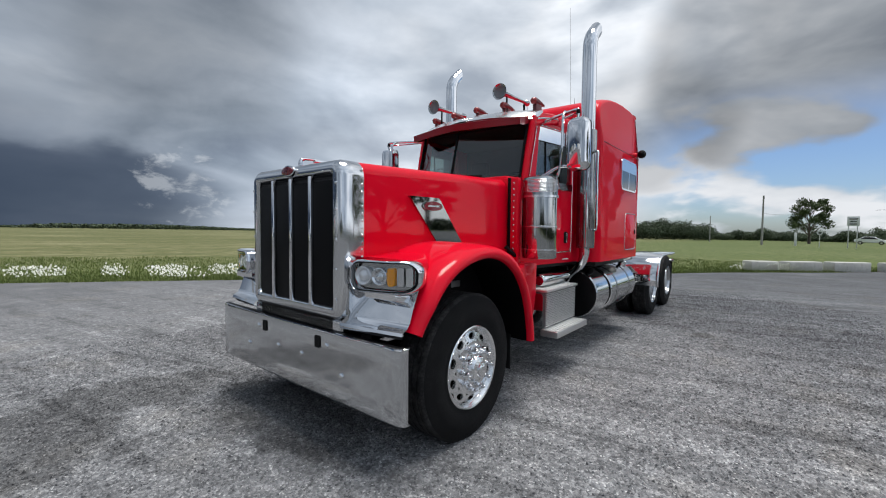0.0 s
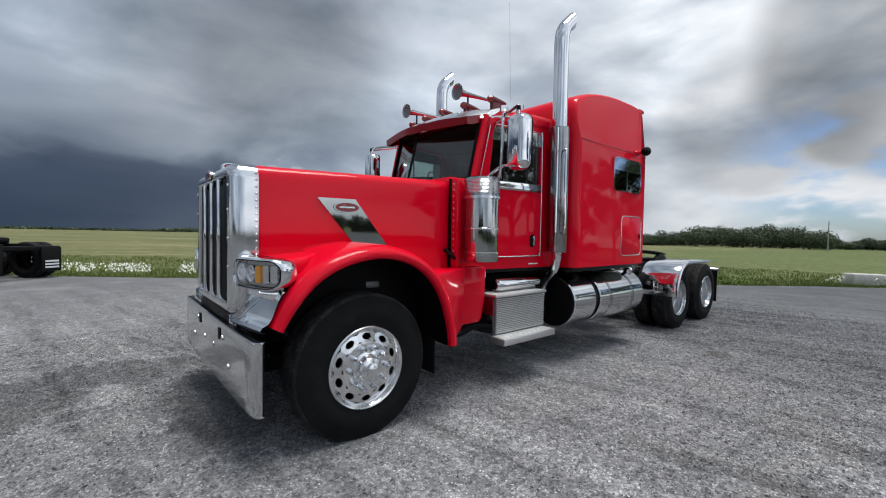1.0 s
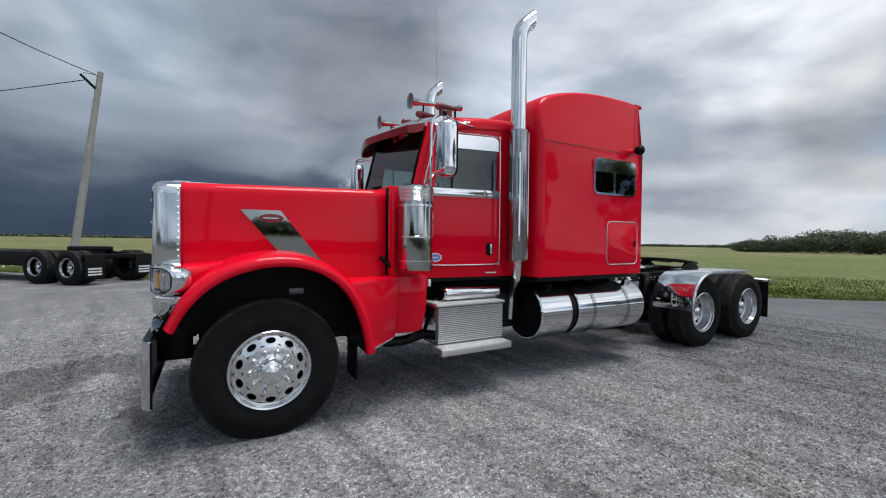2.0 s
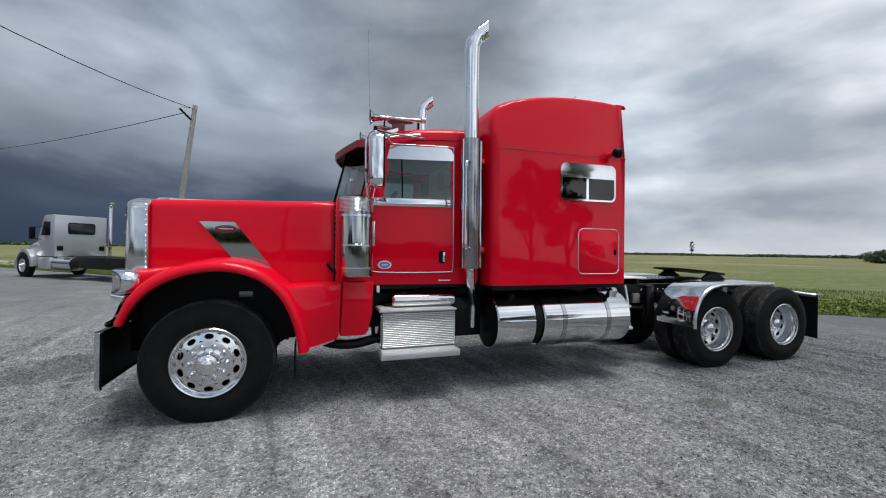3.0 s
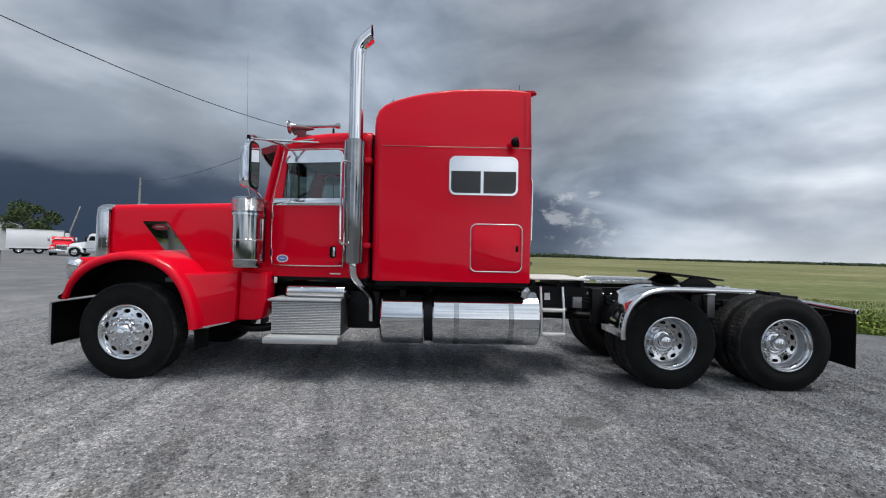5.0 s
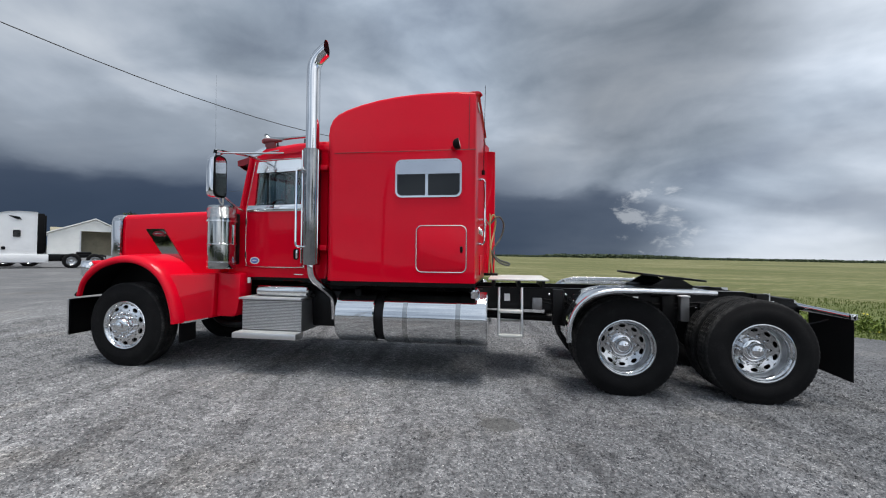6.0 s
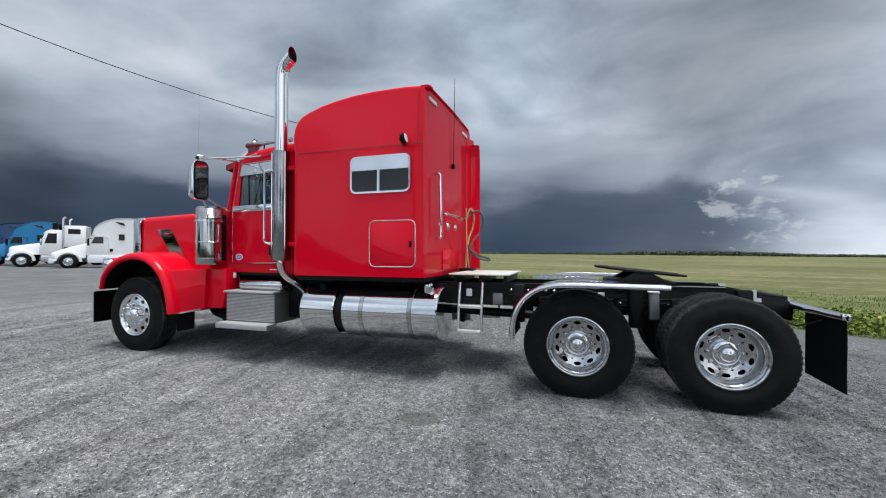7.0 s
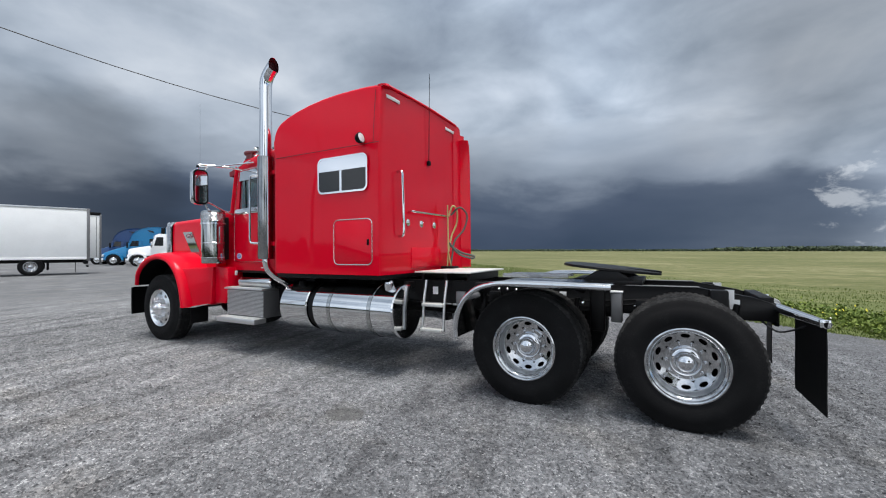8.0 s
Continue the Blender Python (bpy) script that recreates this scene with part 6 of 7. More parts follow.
def build_rear(truck):
    # Fifth wheel, tipped back.
    def top(x, y):
        return 1.268 - 0.105 * (x - 6.30)
    outline = [(6.33, -0.26), (6.30, 0.0), (6.33, 0.26), (6.45, 0.42), (6.75, 0.46), (7.00, 0.43), (7.20, 0.30), (7.26, 0.20), (7.00, 0.06), (6.88, 0.0), (7.00, -0.06), (7.26, -0.20), (7.20, -0.30), (7.00, -0.43), (6.75, -0.46), (6.45, -0.42)]
    bm = bmesh.new()
    rings(bm, [[(x, y, top(x, y) - d) for x, y in outline] for d in (0.026, 0.005)] + [[(6.78 + (x - 6.78) * 0.985, y * 0.985, top(x, y)) for x, y in outline]])
    wheel = part("fifth_wheel", bm, black_paint, truck, "greasy black fifth-wheel coupling plate")
    part("coupling_base", box(6.42, 7.10, -0.44, 0.44, 1.05, 1.10, 0.01), black_paint, wheel)
    for s in (-1, 1):
        part("coupling_bracket", flip(prism([(6.52, 1.09), (7.04, 1.09), (6.86, 1.20), (6.70, 1.20)], (-0.44, -0.38), 0.01), s), black_paint, wheel)
    bm = bmesh.new()
    for k in range(16):
        add_box(bm, 5.60 + 0.045 * k, 5.62 + 0.045 * k, -0.10, 0.20, 1.10, 1.125)
    add_box(bm, 5.58, 6.34, -0.12, -0.09, 1.09, 1.13)
    add_box(bm, 5.58, 6.34, 0.19, 0.22, 1.09, 1.13)
    tagged(part("slide_rack", bm, stainless, wheel, "bright toothed slide rack"), kind="stuff")
    for s in (-1, 1):
        bm = add_rod(bmesh.new(), (8.095, -0.37, 0.905), (8.285, -0.975, 0.856), 0.040, 0.030, 16)
        hanger = part("flap_hanger", flip(bm, s), chrome, truck, "chrome mud-flap hanger tube")
        bm = bmesh.new()
        rows = []
        for k in range(6):
            z = 0.860 - 0.132 * k
            bow = 0.003 * math.sin(k * 1.1)
            rows.append([(8.225 + bow, -0.42, z + 0.04), (8.280 + bow, -0.955, z), (8.287 + bow, -0.955, z), (8.232 + bow, -0.42, z + 0.04)])
        rings(bm, rows)
        part("mud_flap", flip(bm, s), flap_rubber, hanger, "black rubber rear mud flap")
        part("hanger_cap", flip(add_rod(bmesh.new(), (8.284, -0.972, 0.8562), (8.2875, -0.984, 0.8555), 0.027, 0.022, 14), s), black_plastic, hanger)
        bm = bmesh.new()
        add_lathe(bm, [(0.030, 0.0), (0.062, 0.004), (0.068, 0.016), (0.062, 0.030), (0.030, 0.034)], Matrix.Translation((8.088, -0.352, 0.9065)) @ Vector((0.19, -0.605, -0.049)).to_track_quat("Z", "Y").to_matrix().to_4x4(), 20)
        part("hanger_collar", flip(bm, s), brushed, hanger, "round mounting collar of the flap hanger")
        part("flap_weight", flip(box(8.24, 8.305, -0.985, -0.955, 0.835, 0.89, 0.006), s), polished, hanger)
        for x, z in ((7.775, 0.985), (7.815, 0.900)):
            part("rail_label", flip(box(x - 0.035, x + 0.040, -0.456, -0.4505, z - 0.03, z + 0.055), s), label_white, truck, "pale printed label on the frame rail")
        part("side_marker", flip(box(6.32, 6.39, -0.458, -0.4505, 0.92, 0.97, 0.003), s), white_lens, truck)
        part("rail_bracket", flip(box(6.825, 6.925, -0.545, -0.452, 0.70, 0.985, 0.012), s), dull_metal, truck, "grey bracket on the frame rail")
        part("bracket_cap", flip(box(6.82, 6.93, -0.55, -0.452, 0.984, 1.000, 0.003), s), label_white, truck)
    for x, z, h in ((5.20, 0.86, 0.14), (5.62, 0.90, 0.10), (7.10, 0.84, 0.16)):
        part("valve_block", box(x - 0.06, x + 0.06, -0.52, -0.452, z - h / 2, z + h / 2, 0.012), dull_metal if x < 5.3 else black_paint, truck, "small valve block on the frame rail")
    for s in (-1, 1):
        for x in (5.80, 6.42, 7.14, 7.74):
            bm = add_rod(bmesh.new(), (x, -0.50, 0.45), (x + 0.05, -0.50, 0.70), 0.036, 0.036, 14)
            add_rod(bm, (x + 0.05, -0.50, 0.70), (x + 0.09, -0.50, 0.92), 0.026, 0.026, 12)
            part("shock_absorber", flip(bm, s), black_paint, truck, "black shock absorber")
        # Thin grey strip laid on as the highlight of the rail's top edge.
        part("rail_flange", flip(box(6.95, 7.56, -0.458, -0.37, 1.0505, 1.0565, 0.002), s), dull_metal, truck, "grey strip painting the highlight along the frame rail's top edge")
        for k in range(6):
            stud("bolt", truck, (5.35 + 0.10 * k, s * 0.4505, 0.97), (0, s, 0), 1.7)
            stud("bolt", truck, (6.55 + 0.16 * k, s * 0.4505, 0.86), (0, s, 0), 1.7)
    for z, sag in ((0.93, 0.04), (0.90, 0.07)):
        part("brake_line", tube([(5.15, -0.47, z), (5.6, -0.475, z - sag), (6.1, -0.47, z - 0.01), (6.6, -0.475, z - sag), (7.2, -0.47, z)], 0.010, 6), flap_rubber, truck)
    part("tail_plate", box(8.10, 8.13, -0.42, 0.42, 0.74, 0.93, 0.006), black_paint, truck)
    bm = tube([(7.95, -0.30, 0.84), (8.08, -0.5, 0.72), (8.16, -0.6, 0.74), (8.22, -0.72, 0.80)], 0.008, 6)
    part("tail_wire", bm, cable_black, truck)
    for y in (-0.25, 0.25):
        part("tail_lamp", box(8.125, 8.15, y - 0.06, y + 0.06, 0.80, 0.88, 0.01), red_lens, truck, "red tail lamp")
    # Coiled hoses hung from the rail at the rear wall.
    for pts, mat, r in (
        ([(4.56, 0.42, 1.90), (4.62, 0.44, 2.05), (4.66, 0.50, 1.98), (4.64, 0.52, 1.80), (4.60, 0.44, 1.62), (4.58, 0.38, 1.40), (4.57, 0.36, 1.17)], hose_yellow, 0.013),
        ([(4.58, 0.46, 1.92), (4.70, 0.50, 2.03), (4.78, 0.58, 1.92), (4.74, 0.56, 1.72), (4.64, 0.46, 1.55), (4.62, 0.42, 1.35), (4.60, 0.40, 1.16)], hose_grey, 0.014),
        ([(4.58, 0.36, 2.06), (4.585, 0.36, 1.70), (4.60, 0.34, 1.40), (4.62, 0.38, 1.18)], hose_yellow, 0.010),
        ([(4.60, 0.40, 1.48), (4.72, 0.52, 1.38), (4.86, 0.62, 1.33), (4.84, 0.60, 1.30), (4.70, 0.48, 1.36), (4.60, 0.36, 1.52)], hose_grey, 0.016),
    ):
        part("air_hose", tube(pts, r, 8), mat, truck, "hanging trailer air hose")
    part("hose_bracket", box(4.50, 4.70, 0.28, 0.46, 1.155, 1.19, 0.006), black_paint, truck)
    # Whip antenna beside the driver's mirror.
    part("roof_antenna", add_rod(bmesh.new(), (1.35, -1.235, 2.70), (1.33, -1.22, 3.60), 0.0010, 0.0008, 6), cable_black, truck)
    part("short_antenna", add_rod(bmesh.new(), (3.5, 0.35, 3.28), (3.5, 0.35, 3.50), 0.006, 0.004, 6), cable_black, truck)


truck = new("semi_truck")
tagged(truck, "glossy red long-nose sleeper tractor with chrome stacks, parked on gravel", "truck")
build_hood(truck)
build_grille(truck)
build_bumper(truck)
build_cab(truck)
build_interior(truck)
build_sleeper(truck)
build_chassis(truck)
build_rear(truck)
for side in (-1, 1):
    build_headlight(truck, side)
    build_fender(truck, side)
    build_door(truck, side)
    build_mirror(truck, side)
    build_air_cleaner(truck, side)
    build_stack(truck, side)
    build_quarter_fender(truck, side)
    build_tanks(truck, side)
    build_steps(truck, side)
truck.matrix_basis = pose(0, 0, 0.002, 0, -math.degrees(math.atan(SLOPE)), 0)


# ---- the other vehicles in the yard ----
dark_glass = material("dark_window_glass", (0.012, 0.014, 0.016), 0.06, 0.0, 0.0, 0.1)


def heading(x, y, hx, hy):
    """The pose of a vehicle built with its nose to -x, its front axle at the place given."""
    return Matrix.Translation((x, y, ground_z(x, y))) @ Matrix.Rotation(math.atan2(-hy, -hx), 4, "Z")


def far_wheels(truck, axles, front=True):
    for i, x in enumerate(axles):
        for s in (-1, 1):
            steer = front and i == 0
            m = Matrix.Translation((x, s * (1.015 if steer else 1.065), 0.528)) @ (Matrix.Rotation(math.pi, 4, "Z") if s > 0 else Matrix.Identity(4))
            wheel = share("wheel", WHEEL["front_rim" if steer else "rear_rim"], truck, "", m)
            share("tyre", WHEEL["steer_tyre" if steer else "drive_tyre"], wheel, "black tyre")
            share("hub_cap", WHEEL["front_hub" if steer else "rear_hub"], wheel)
            if not steer:
                share("inner_wheel", WHEEL["drive_tyre"], truck, "", Matrix.Translation((x, s * 0.745, 0.528)))


def yard_truck(label, m, paint, base=6.2, sleeper=0.0, roof=2.9, aero=False, stacks=False, nose=1.8, bright=True, name="semi_truck", crew=False, tall=2.85, stack_x=0.0, brow=0.0, stack_sides=(-1, 1), rear_window=False):
    """A parked tractor unit: hood, cab, perhaps a sleeper box, bare frame and wheels."""
    t = tagged(new(name), label, "truck", "trucks parked in the yard")
    front, low = (-1.05 if aero else -0.85), brow or (1.15 if aero else 1.45)
    rows = []
    for f in (0.0, 0.04, 0.2, 0.5, 0.8, 1.0):
        x = front + (1.0 - front) * f
        wide = (0.80 if aero else 0.62) + (0.95 - (0.80 if aero else 0.62)) * f - (0.05 if f == 0 else 0)
        top = low + (nose - low) * (f ** 0.8) - (0.06 if f == 0 else 0)
        half = [(wide, 0.78 if aero else 1.0), (wide, top - 0.16), (wide - 0.05, top - 0.05), (wide - 0.2, top), (0.2, top + 0.03)]
        rows.append([(x, -y, z) for y, z in half] + [(x, y, z) for y, z in reversed(half)])
    bm = bmesh.new()
    rings(bm, rows, True)
    hood = part("hood", bm, paint, t, "", None, 40)
    gz0, gz1 = (0.75, low - 0.12) if aero else (0.80, low - 0.10)
    grille = part("grille", prism(round_rect(-0.52, 0.52, gz0, gz1, 0.08), (front - 0.03, front + 0.05), 0.01, "x"), chrome if bright else black_plastic, hood, "upright bright grille" if bright else "dark grille")
    for k in range(7):
        y = -0.42 + 0.14 * k
        part("grille_slot", box(front - 0.036, front - 0.02, y - 0.04, y + 0.04, gz0 + 0.07, gz1 - 0.07), black_plastic, grille)
    part("bumper", prism([(front - 0.02, -1.10), (front - 0.14, -0.9), (front - 0.18, 0.0), (front - 0.14, 0.9), (front - 0.02, 1.10), (front + 0.25, 1.12), (front + 0.25, -1.12)], (0.38, 0.74), 0.02, "z"), chrome if bright else paint, t)
    for s in (-1, 1):
        part("headlight", flip(box(front + 0.02, front + 0.22, -1.02, -0.66, 0.86, 1.10, 0.05), s), white_lens, hood, "clear headlight")
        arch = [(0.66 * math.cos(radians(a)), 0.50 + 0.66 * math.sin(radians(a))) for a in range(175, -1, -25)]
        outer = [(0.80 * math.cos(radians(a)), 0.50 + 0.80 * math.sin(radians(a))) for a in range(175, -1, -25)]
        bm = bmesh.new()
        rings(bm, [[(x, -1.12, z) for x, z in outer], [(x, -1.14, z) for x, z in arch], [(x, -0.80, z) for x, z in arch], [(x, -0.80, z) for x, z in outer]], False, join=True)
        part("front_fender", flip(bm, s), paint, t)
    cab_back = 3.3 if crew else 2.4
    outline = [(1.0, 0.98), (1.0, 1.86), (1.36, tall - 0.2), (1.46, tall - 0.08), (1.62, tall), (cab_back, tall), (cab_back, 0.98)]
    bm = prism(outline, (-1.0, 1.0), 0.03)
    cab = part("cab", bm, paint, t)
    screen = [(1.0, 1.90), (1.33, tall - 0.24), (1.345, tall - 0.24), (1.015, 1.90)]
    part("windscreen", prism([(x - 0.012, z) for x, z in screen], (-0.88, 0.88)), dark_glass, cab, "dark windscreen")
    part("visor", prism([(1.20, tall - 0.30), (1.42, tall - 0.08), (1.44, tall - 0.10), (1.22, tall - 0.33)], (-0.92, 0.92)), paint, cab)
    spans = ((1.30, 1.95), (2.05, 2.60), (2.70, 3.20)) if crew else ((1.30, 2.05),)
    for s in (-1, 1):
        for a, b in spans:
            part("side_window", flip(prism([(a, 1.93), (b, 1.93), (b, tall - 0.30), (a + (0.22 if a < 1.5 else 0), tall - 0.30)], (-1.008, -0.995)), s), dark_glass, cab)
        bm = bmesh.new()
        add_box(bm, 1.12, 1.24, -1.38, -1.18, 1.75, 2.30, 0.03)
        add_rod(bm, (1.2, -1.28, 2.25), (1.4, -1.0, 2.35), 0.015)
        add_rod(bm, (1.2, -1.28, 1.80), (1.25, -1.0, 1.75), 0.015)
        part("mirror", flip(bm, s), black_plastic if aero or not bright else chrome, t)
        part("step_box", flip(box(1.1, 2.2, -1.05, -0.6, 0.42, 0.95, 0.04), s), paint if aero else brushed, t)
        part("fuel_tank", flip(add_rod(bmesh.new(), (2.35, -0.78, 0.68), (3.8, -0.78, 0.68), 0.30, 0.30, 28), s), paint if aero else polished, t)
    if sleeper:
        x1 = 2.4 + sleeper
        if aero:
            # One smooth shell from the windscreen's head over the sleeper to the rear.
            crown = smooth_line([(1.36, 0, tall - 0.12), (1.52, 0, roof - 0.82), (1.78, 0, roof - 0.52), (2.15, 0, roof - 0.27), (2.60, 0, roof - 0.10), (3.10, 0, roof - 0.02), (3.55, 0, roof), (x1, 0, roof - 0.02)], 4)
            shell = [(p.x, p.z) for p in crown] + [(x1, 0.98), (2.38, 0.98), (2.38, tall - 0.30), (1.62, tall - 0.25)]
            bm = bmesh.new()
            rings(bm, [[(x, y, z - (d if z > tall - 0.2 else 0.0)) for x, z in shell] for y, d in ((-1.02, 0.09), (-1.06, 0.035), (-1.075, 0.0), (1.075, 0.0), (1.06, 0.035), (1.02, 0.09))])
            box_part = part("sleeper", bm, paint, t, "smooth raised-roof sleeper shell", None, 35)
        else:
            outline = [(2.42, 1.0), (2.42, roof - 0.12), (2.52, roof - 0.02), (x1 - 0.1, roof), (x1, roof - 0.08), (x1, 1.0)]
            box_part = part("sleeper", prism(outline, (-1.07, 1.07), 0.05), paint, t)
        for s in (-1, 1):
            if aero:
                part("sleeper_window", flip(prism(round_rect(3.0, 3.38, 2.20, 2.68, 0.06), (-1.086, -1.06)), s), dark_glass, box_part)
                part("upper_window", flip(prism([(2.75, roof - 0.32), (3.3, roof - 0.40), (3.42, roof - 0.62), (3.05, roof - 0.52)], (-1.086, -1.06)), s), dark_glass, box_part)
                part("hatch", flip(prism(round_rect(2.45, 2.66, 1.3, 1.52, 0.05), (-1.086, -1.06)), s), dark_glass, box_part)
                part("side_fairing", flip(box(1.2, x1 + 0.6, -1.08, -1.02, 0.42, 1.0, 0.02), s), paint, t)
                part("side_extender", flip(box(x1, x1 + 0.35, -1.08, -1.03, 1.05, roof - 0.1, 0.01), s), black_plastic, t)
            else:
                part("sleeper_window", flip(prism(round_rect(2.75, x1 - 0.35, roof - 0.72, roof - 0.30, 0.06), (-1.082, -1.06)), s), dark_glass, box_part)
                part("hatch", flip(prism(round_rect(2.52, 2.78, 1.35, 1.65, 0.03), (-1.08, -1.06)), s), black_plastic, box_part)
    if rear_window:
        pane = part("rear_window", prism(round_rect(-0.50, 0.50, 2.02, 2.50, 0.08, 5), (cab_back - 0.01, cab_back + 0.012), 0.004, "x"), dark_glass, cab, "dark rounded rear window")
        loop = round_rect(-0.51, 0.51, 2.01, 2.51, 0.085, 5)
        part("window_seal", tube([(cab_back + 0.008, y, z) for y, z in loop + loop[:1]], 0.016, 6, 0), black_plastic, pane)
        for y in (-0.80, 0.80):
            part("cab_vent", prism(round_rect(y - 0.11, y + 0.11, 1.24, 1.46, 0.02), (cab_back - 0.01, cab_back + 0.02), 0.004, "x"), black_plastic, cab, "square black cab vent")
    for s in (-1, 1):
        part("frame_rail", flip(box(-0.6, base + 1.15, -0.45, -0.37, 0.76, 1.02, 0.01), s), black_paint, t)
        flap = part("mud_flap", flip(box(base + 1.28, base + 1.30, -1.12, -0.52, 0.20, 0.92, 0.004), s), flap_rubber, t)
        for k in range(3):
            part("flap_stripe", flip(box(base + 1.301, base + 1.306, -1.04, -0.62, 0.30 + 0.09 * k, 0.35 + 0.09 * k), s), label_white, flap)
    part("tail_beam", box(base + 1.1, base + 1.28, -1.10, 1.10, 0.84, 0.96, 0.01), black_paint, t)
    part("chassis_gear", box(4.0 if sleeper else 3.0, base - 1.2, -0.75, 0.75, 0.50, 1.0, 0.05), black_paint, t, "dark chassis gear")
    part("coupling", box(base - 0.45, base + 0.45, -0.44, 0.44, 1.02, 1.20, 0.06), black_paint, t)
    if stacks:
        for s in stack_sides:
            x = stack_x or cab_back + 0.06
            part("exhaust_pipe", flip(tube([(x, -1.10, 1.0), (x, -1.10, 2.0), (x, -1.10, roof + 0.35), (x + 0.03, -1.10, roof + 0.55), (x + 0.14, -1.10, roof + 0.68)], 0.075, 14), s), chrome, t)
    far_wheels(t, (0.0, base - 0.66, base + 0.66))
    for k in range(5):
        part("marker_lamp", box(1.58, 1.66, -0.72 + 0.36 * k - 0.03, -0.72 + 0.36 * k + 0.03, tall - 0.01, tall + 0.05, 0.01), amber_lens, cab)
    t.matrix_basis = m
    return t


yard_truck("silver day-cab truck with rear window and a long bare black frame", heading(-11.0, 19.8, -0.744, 0.668), silver_paint, 9.3, 0.0, 2.90, stacks=True, tall=2.85, bright=False, stack_x=2.50, stack_sides=(1,), rear_window=True)
yard_truck("white vocational day-cab truck with chrome grille and twin stacks", heading(-23.5, 30.9, 0.72, -0.69), white_paint, 8.6, 0.0, 2.75, stacks=True, tall=2.95, nose=1.98, brow=1.78)
yard_truck("white crew-cab truck with a bare black frame", heading(-39.6, 43.4, -0.97, -0.25), white_paint, 6.6, 0.0, 2.7, crew=True, tall=2.75, bright=False)
yard_truck("small red day-cab truck parked beside a white trailer", heading(-43.5, 45.3, 0.66, -0.75), red_paint, 5.6, 0.0, 2.3, tall=2.35)
ROW = (-0.643, -0.766)
yard_truck("white aerodynamic tractor with a tall raised-roof sleeper", heading(-31.5, 16.0, *ROW), white_paint, 6.7, 1.80, 4.0, aero=True, nose=1.95, tall=2.75, bright=False)
yard_truck("white long-nose tractor with chrome stacks and bumper", heading(-36.75, 15.8, *ROW), white_paint, 6.4, 1.5, 3.45, stacks=True, tall=3.05, brow=1.6, nose=1.95)
yard_truck("bright blue sleeper tractor with a raised roof", heading(-41.7, 16.0, *ROW), blue_paint, 6.4, 1.6, 3.9, aero=True, nose=1.95, tall=2.75)
yard_truck("dark blue sleeper tractor beside a brighter blue one", heading(-46.4, 16.5, *ROW), navy_paint, 6.4, 1.6, 3.9, aero=True, nose=1.95, tall=2.75)


def box_trailer(label, m, length, high, low=0.95):
    """A white box body on its chassis; the nose to -x, the rear end at x = 0."""
    t = tagged(new("box_trailer"), label, "trailer")
    body = part("box_body", box(-length, 0, -1.25, 1.25, low, high, 0.03), box_white, t, "smooth white box body")
    for s in (-1, 1):
        part("lower_rail", flip(box(-length, 0.01, -1.265, -1.24, low - 0.02, low + 0.12, 0.005), s), box_white, body)
        part("upper_rail", flip(box(-length, 0.01, -1.265, -1.24, high - 0.12, high + 0.01, 0.005), s), brushed, body)
        part("rear_post", flip(box(-0.10, 0.05, -1.27, -1.17, low - 0.1, high + 0.01, 0.01), s), dull_metal, body)
        part("frame_rail", flip(box(-length + 0.3, -0.1, -0.50, -0.42, low - 0.22, low - 0.005, 0.005), s), black_paint, t)
        part("mud_flap", flip(box(-0.62, -0.60, -1.2, -0.6, 0.15, low - 0.05), s), flap_rubber, t)
        part("light_box", flip(box(-0.25, -0.02, -1.2, -0.8, low - 0.3, low - 0.05, 0.02), s), black_paint, t)
        part("stand", flip(box(-1.9, -1.82, -0.62, -0.52, 0.3, low - 0.005, 0.005), s), black_paint, t)
        part("roof_lamp", flip(box(0.03, 0.06, -1.1, -1.0, high - 0.08, high - 0.03), s), red_lens, body)
    door = part("open_door", box(0.07, 0.60, 1.235, 1.275, low + 0.02, high - 0.22, 0.01), box_white, body, "white rear door swung open")
    part("door_bar", box(0.42, 0.45, 1.205, 1.235, low + 0.1, high - 0.3, 0.005), dull_metal, door)
    part("door_header", box(0.05, 0.66, 1.20, 1.28, high - 0.21, high - 0.02, 0.01), black_paint, door, "dark head of the rear frame")
    part("door_post", box(0.60, 0.70, 1.19, 1.29, low - 0.38, high - 0.16, 0.01), dull_metal, door, "grey outer rail of the rear frame")
    part("rear_bumper", box(-0.10, 0.0, -1.1, 1.1, 0.45, 0.55, 0.01), black_paint, t)
    far_wheels(t, (-2.55,), False)
    far_wheels(t, (-length + 1.2,), False)
    t.matrix_basis = m
    return t


box_trailer("white box truck body with grey rear posts, parked on gravel", heading(-25.18, 7.40, -0.33, -0.944), 8.9, 4.05)
box_trailer("white box body parked behind a red truck", heading(-50.8, 53.5, -0.72, -0.70), 5.7, 3.3, 0.75)


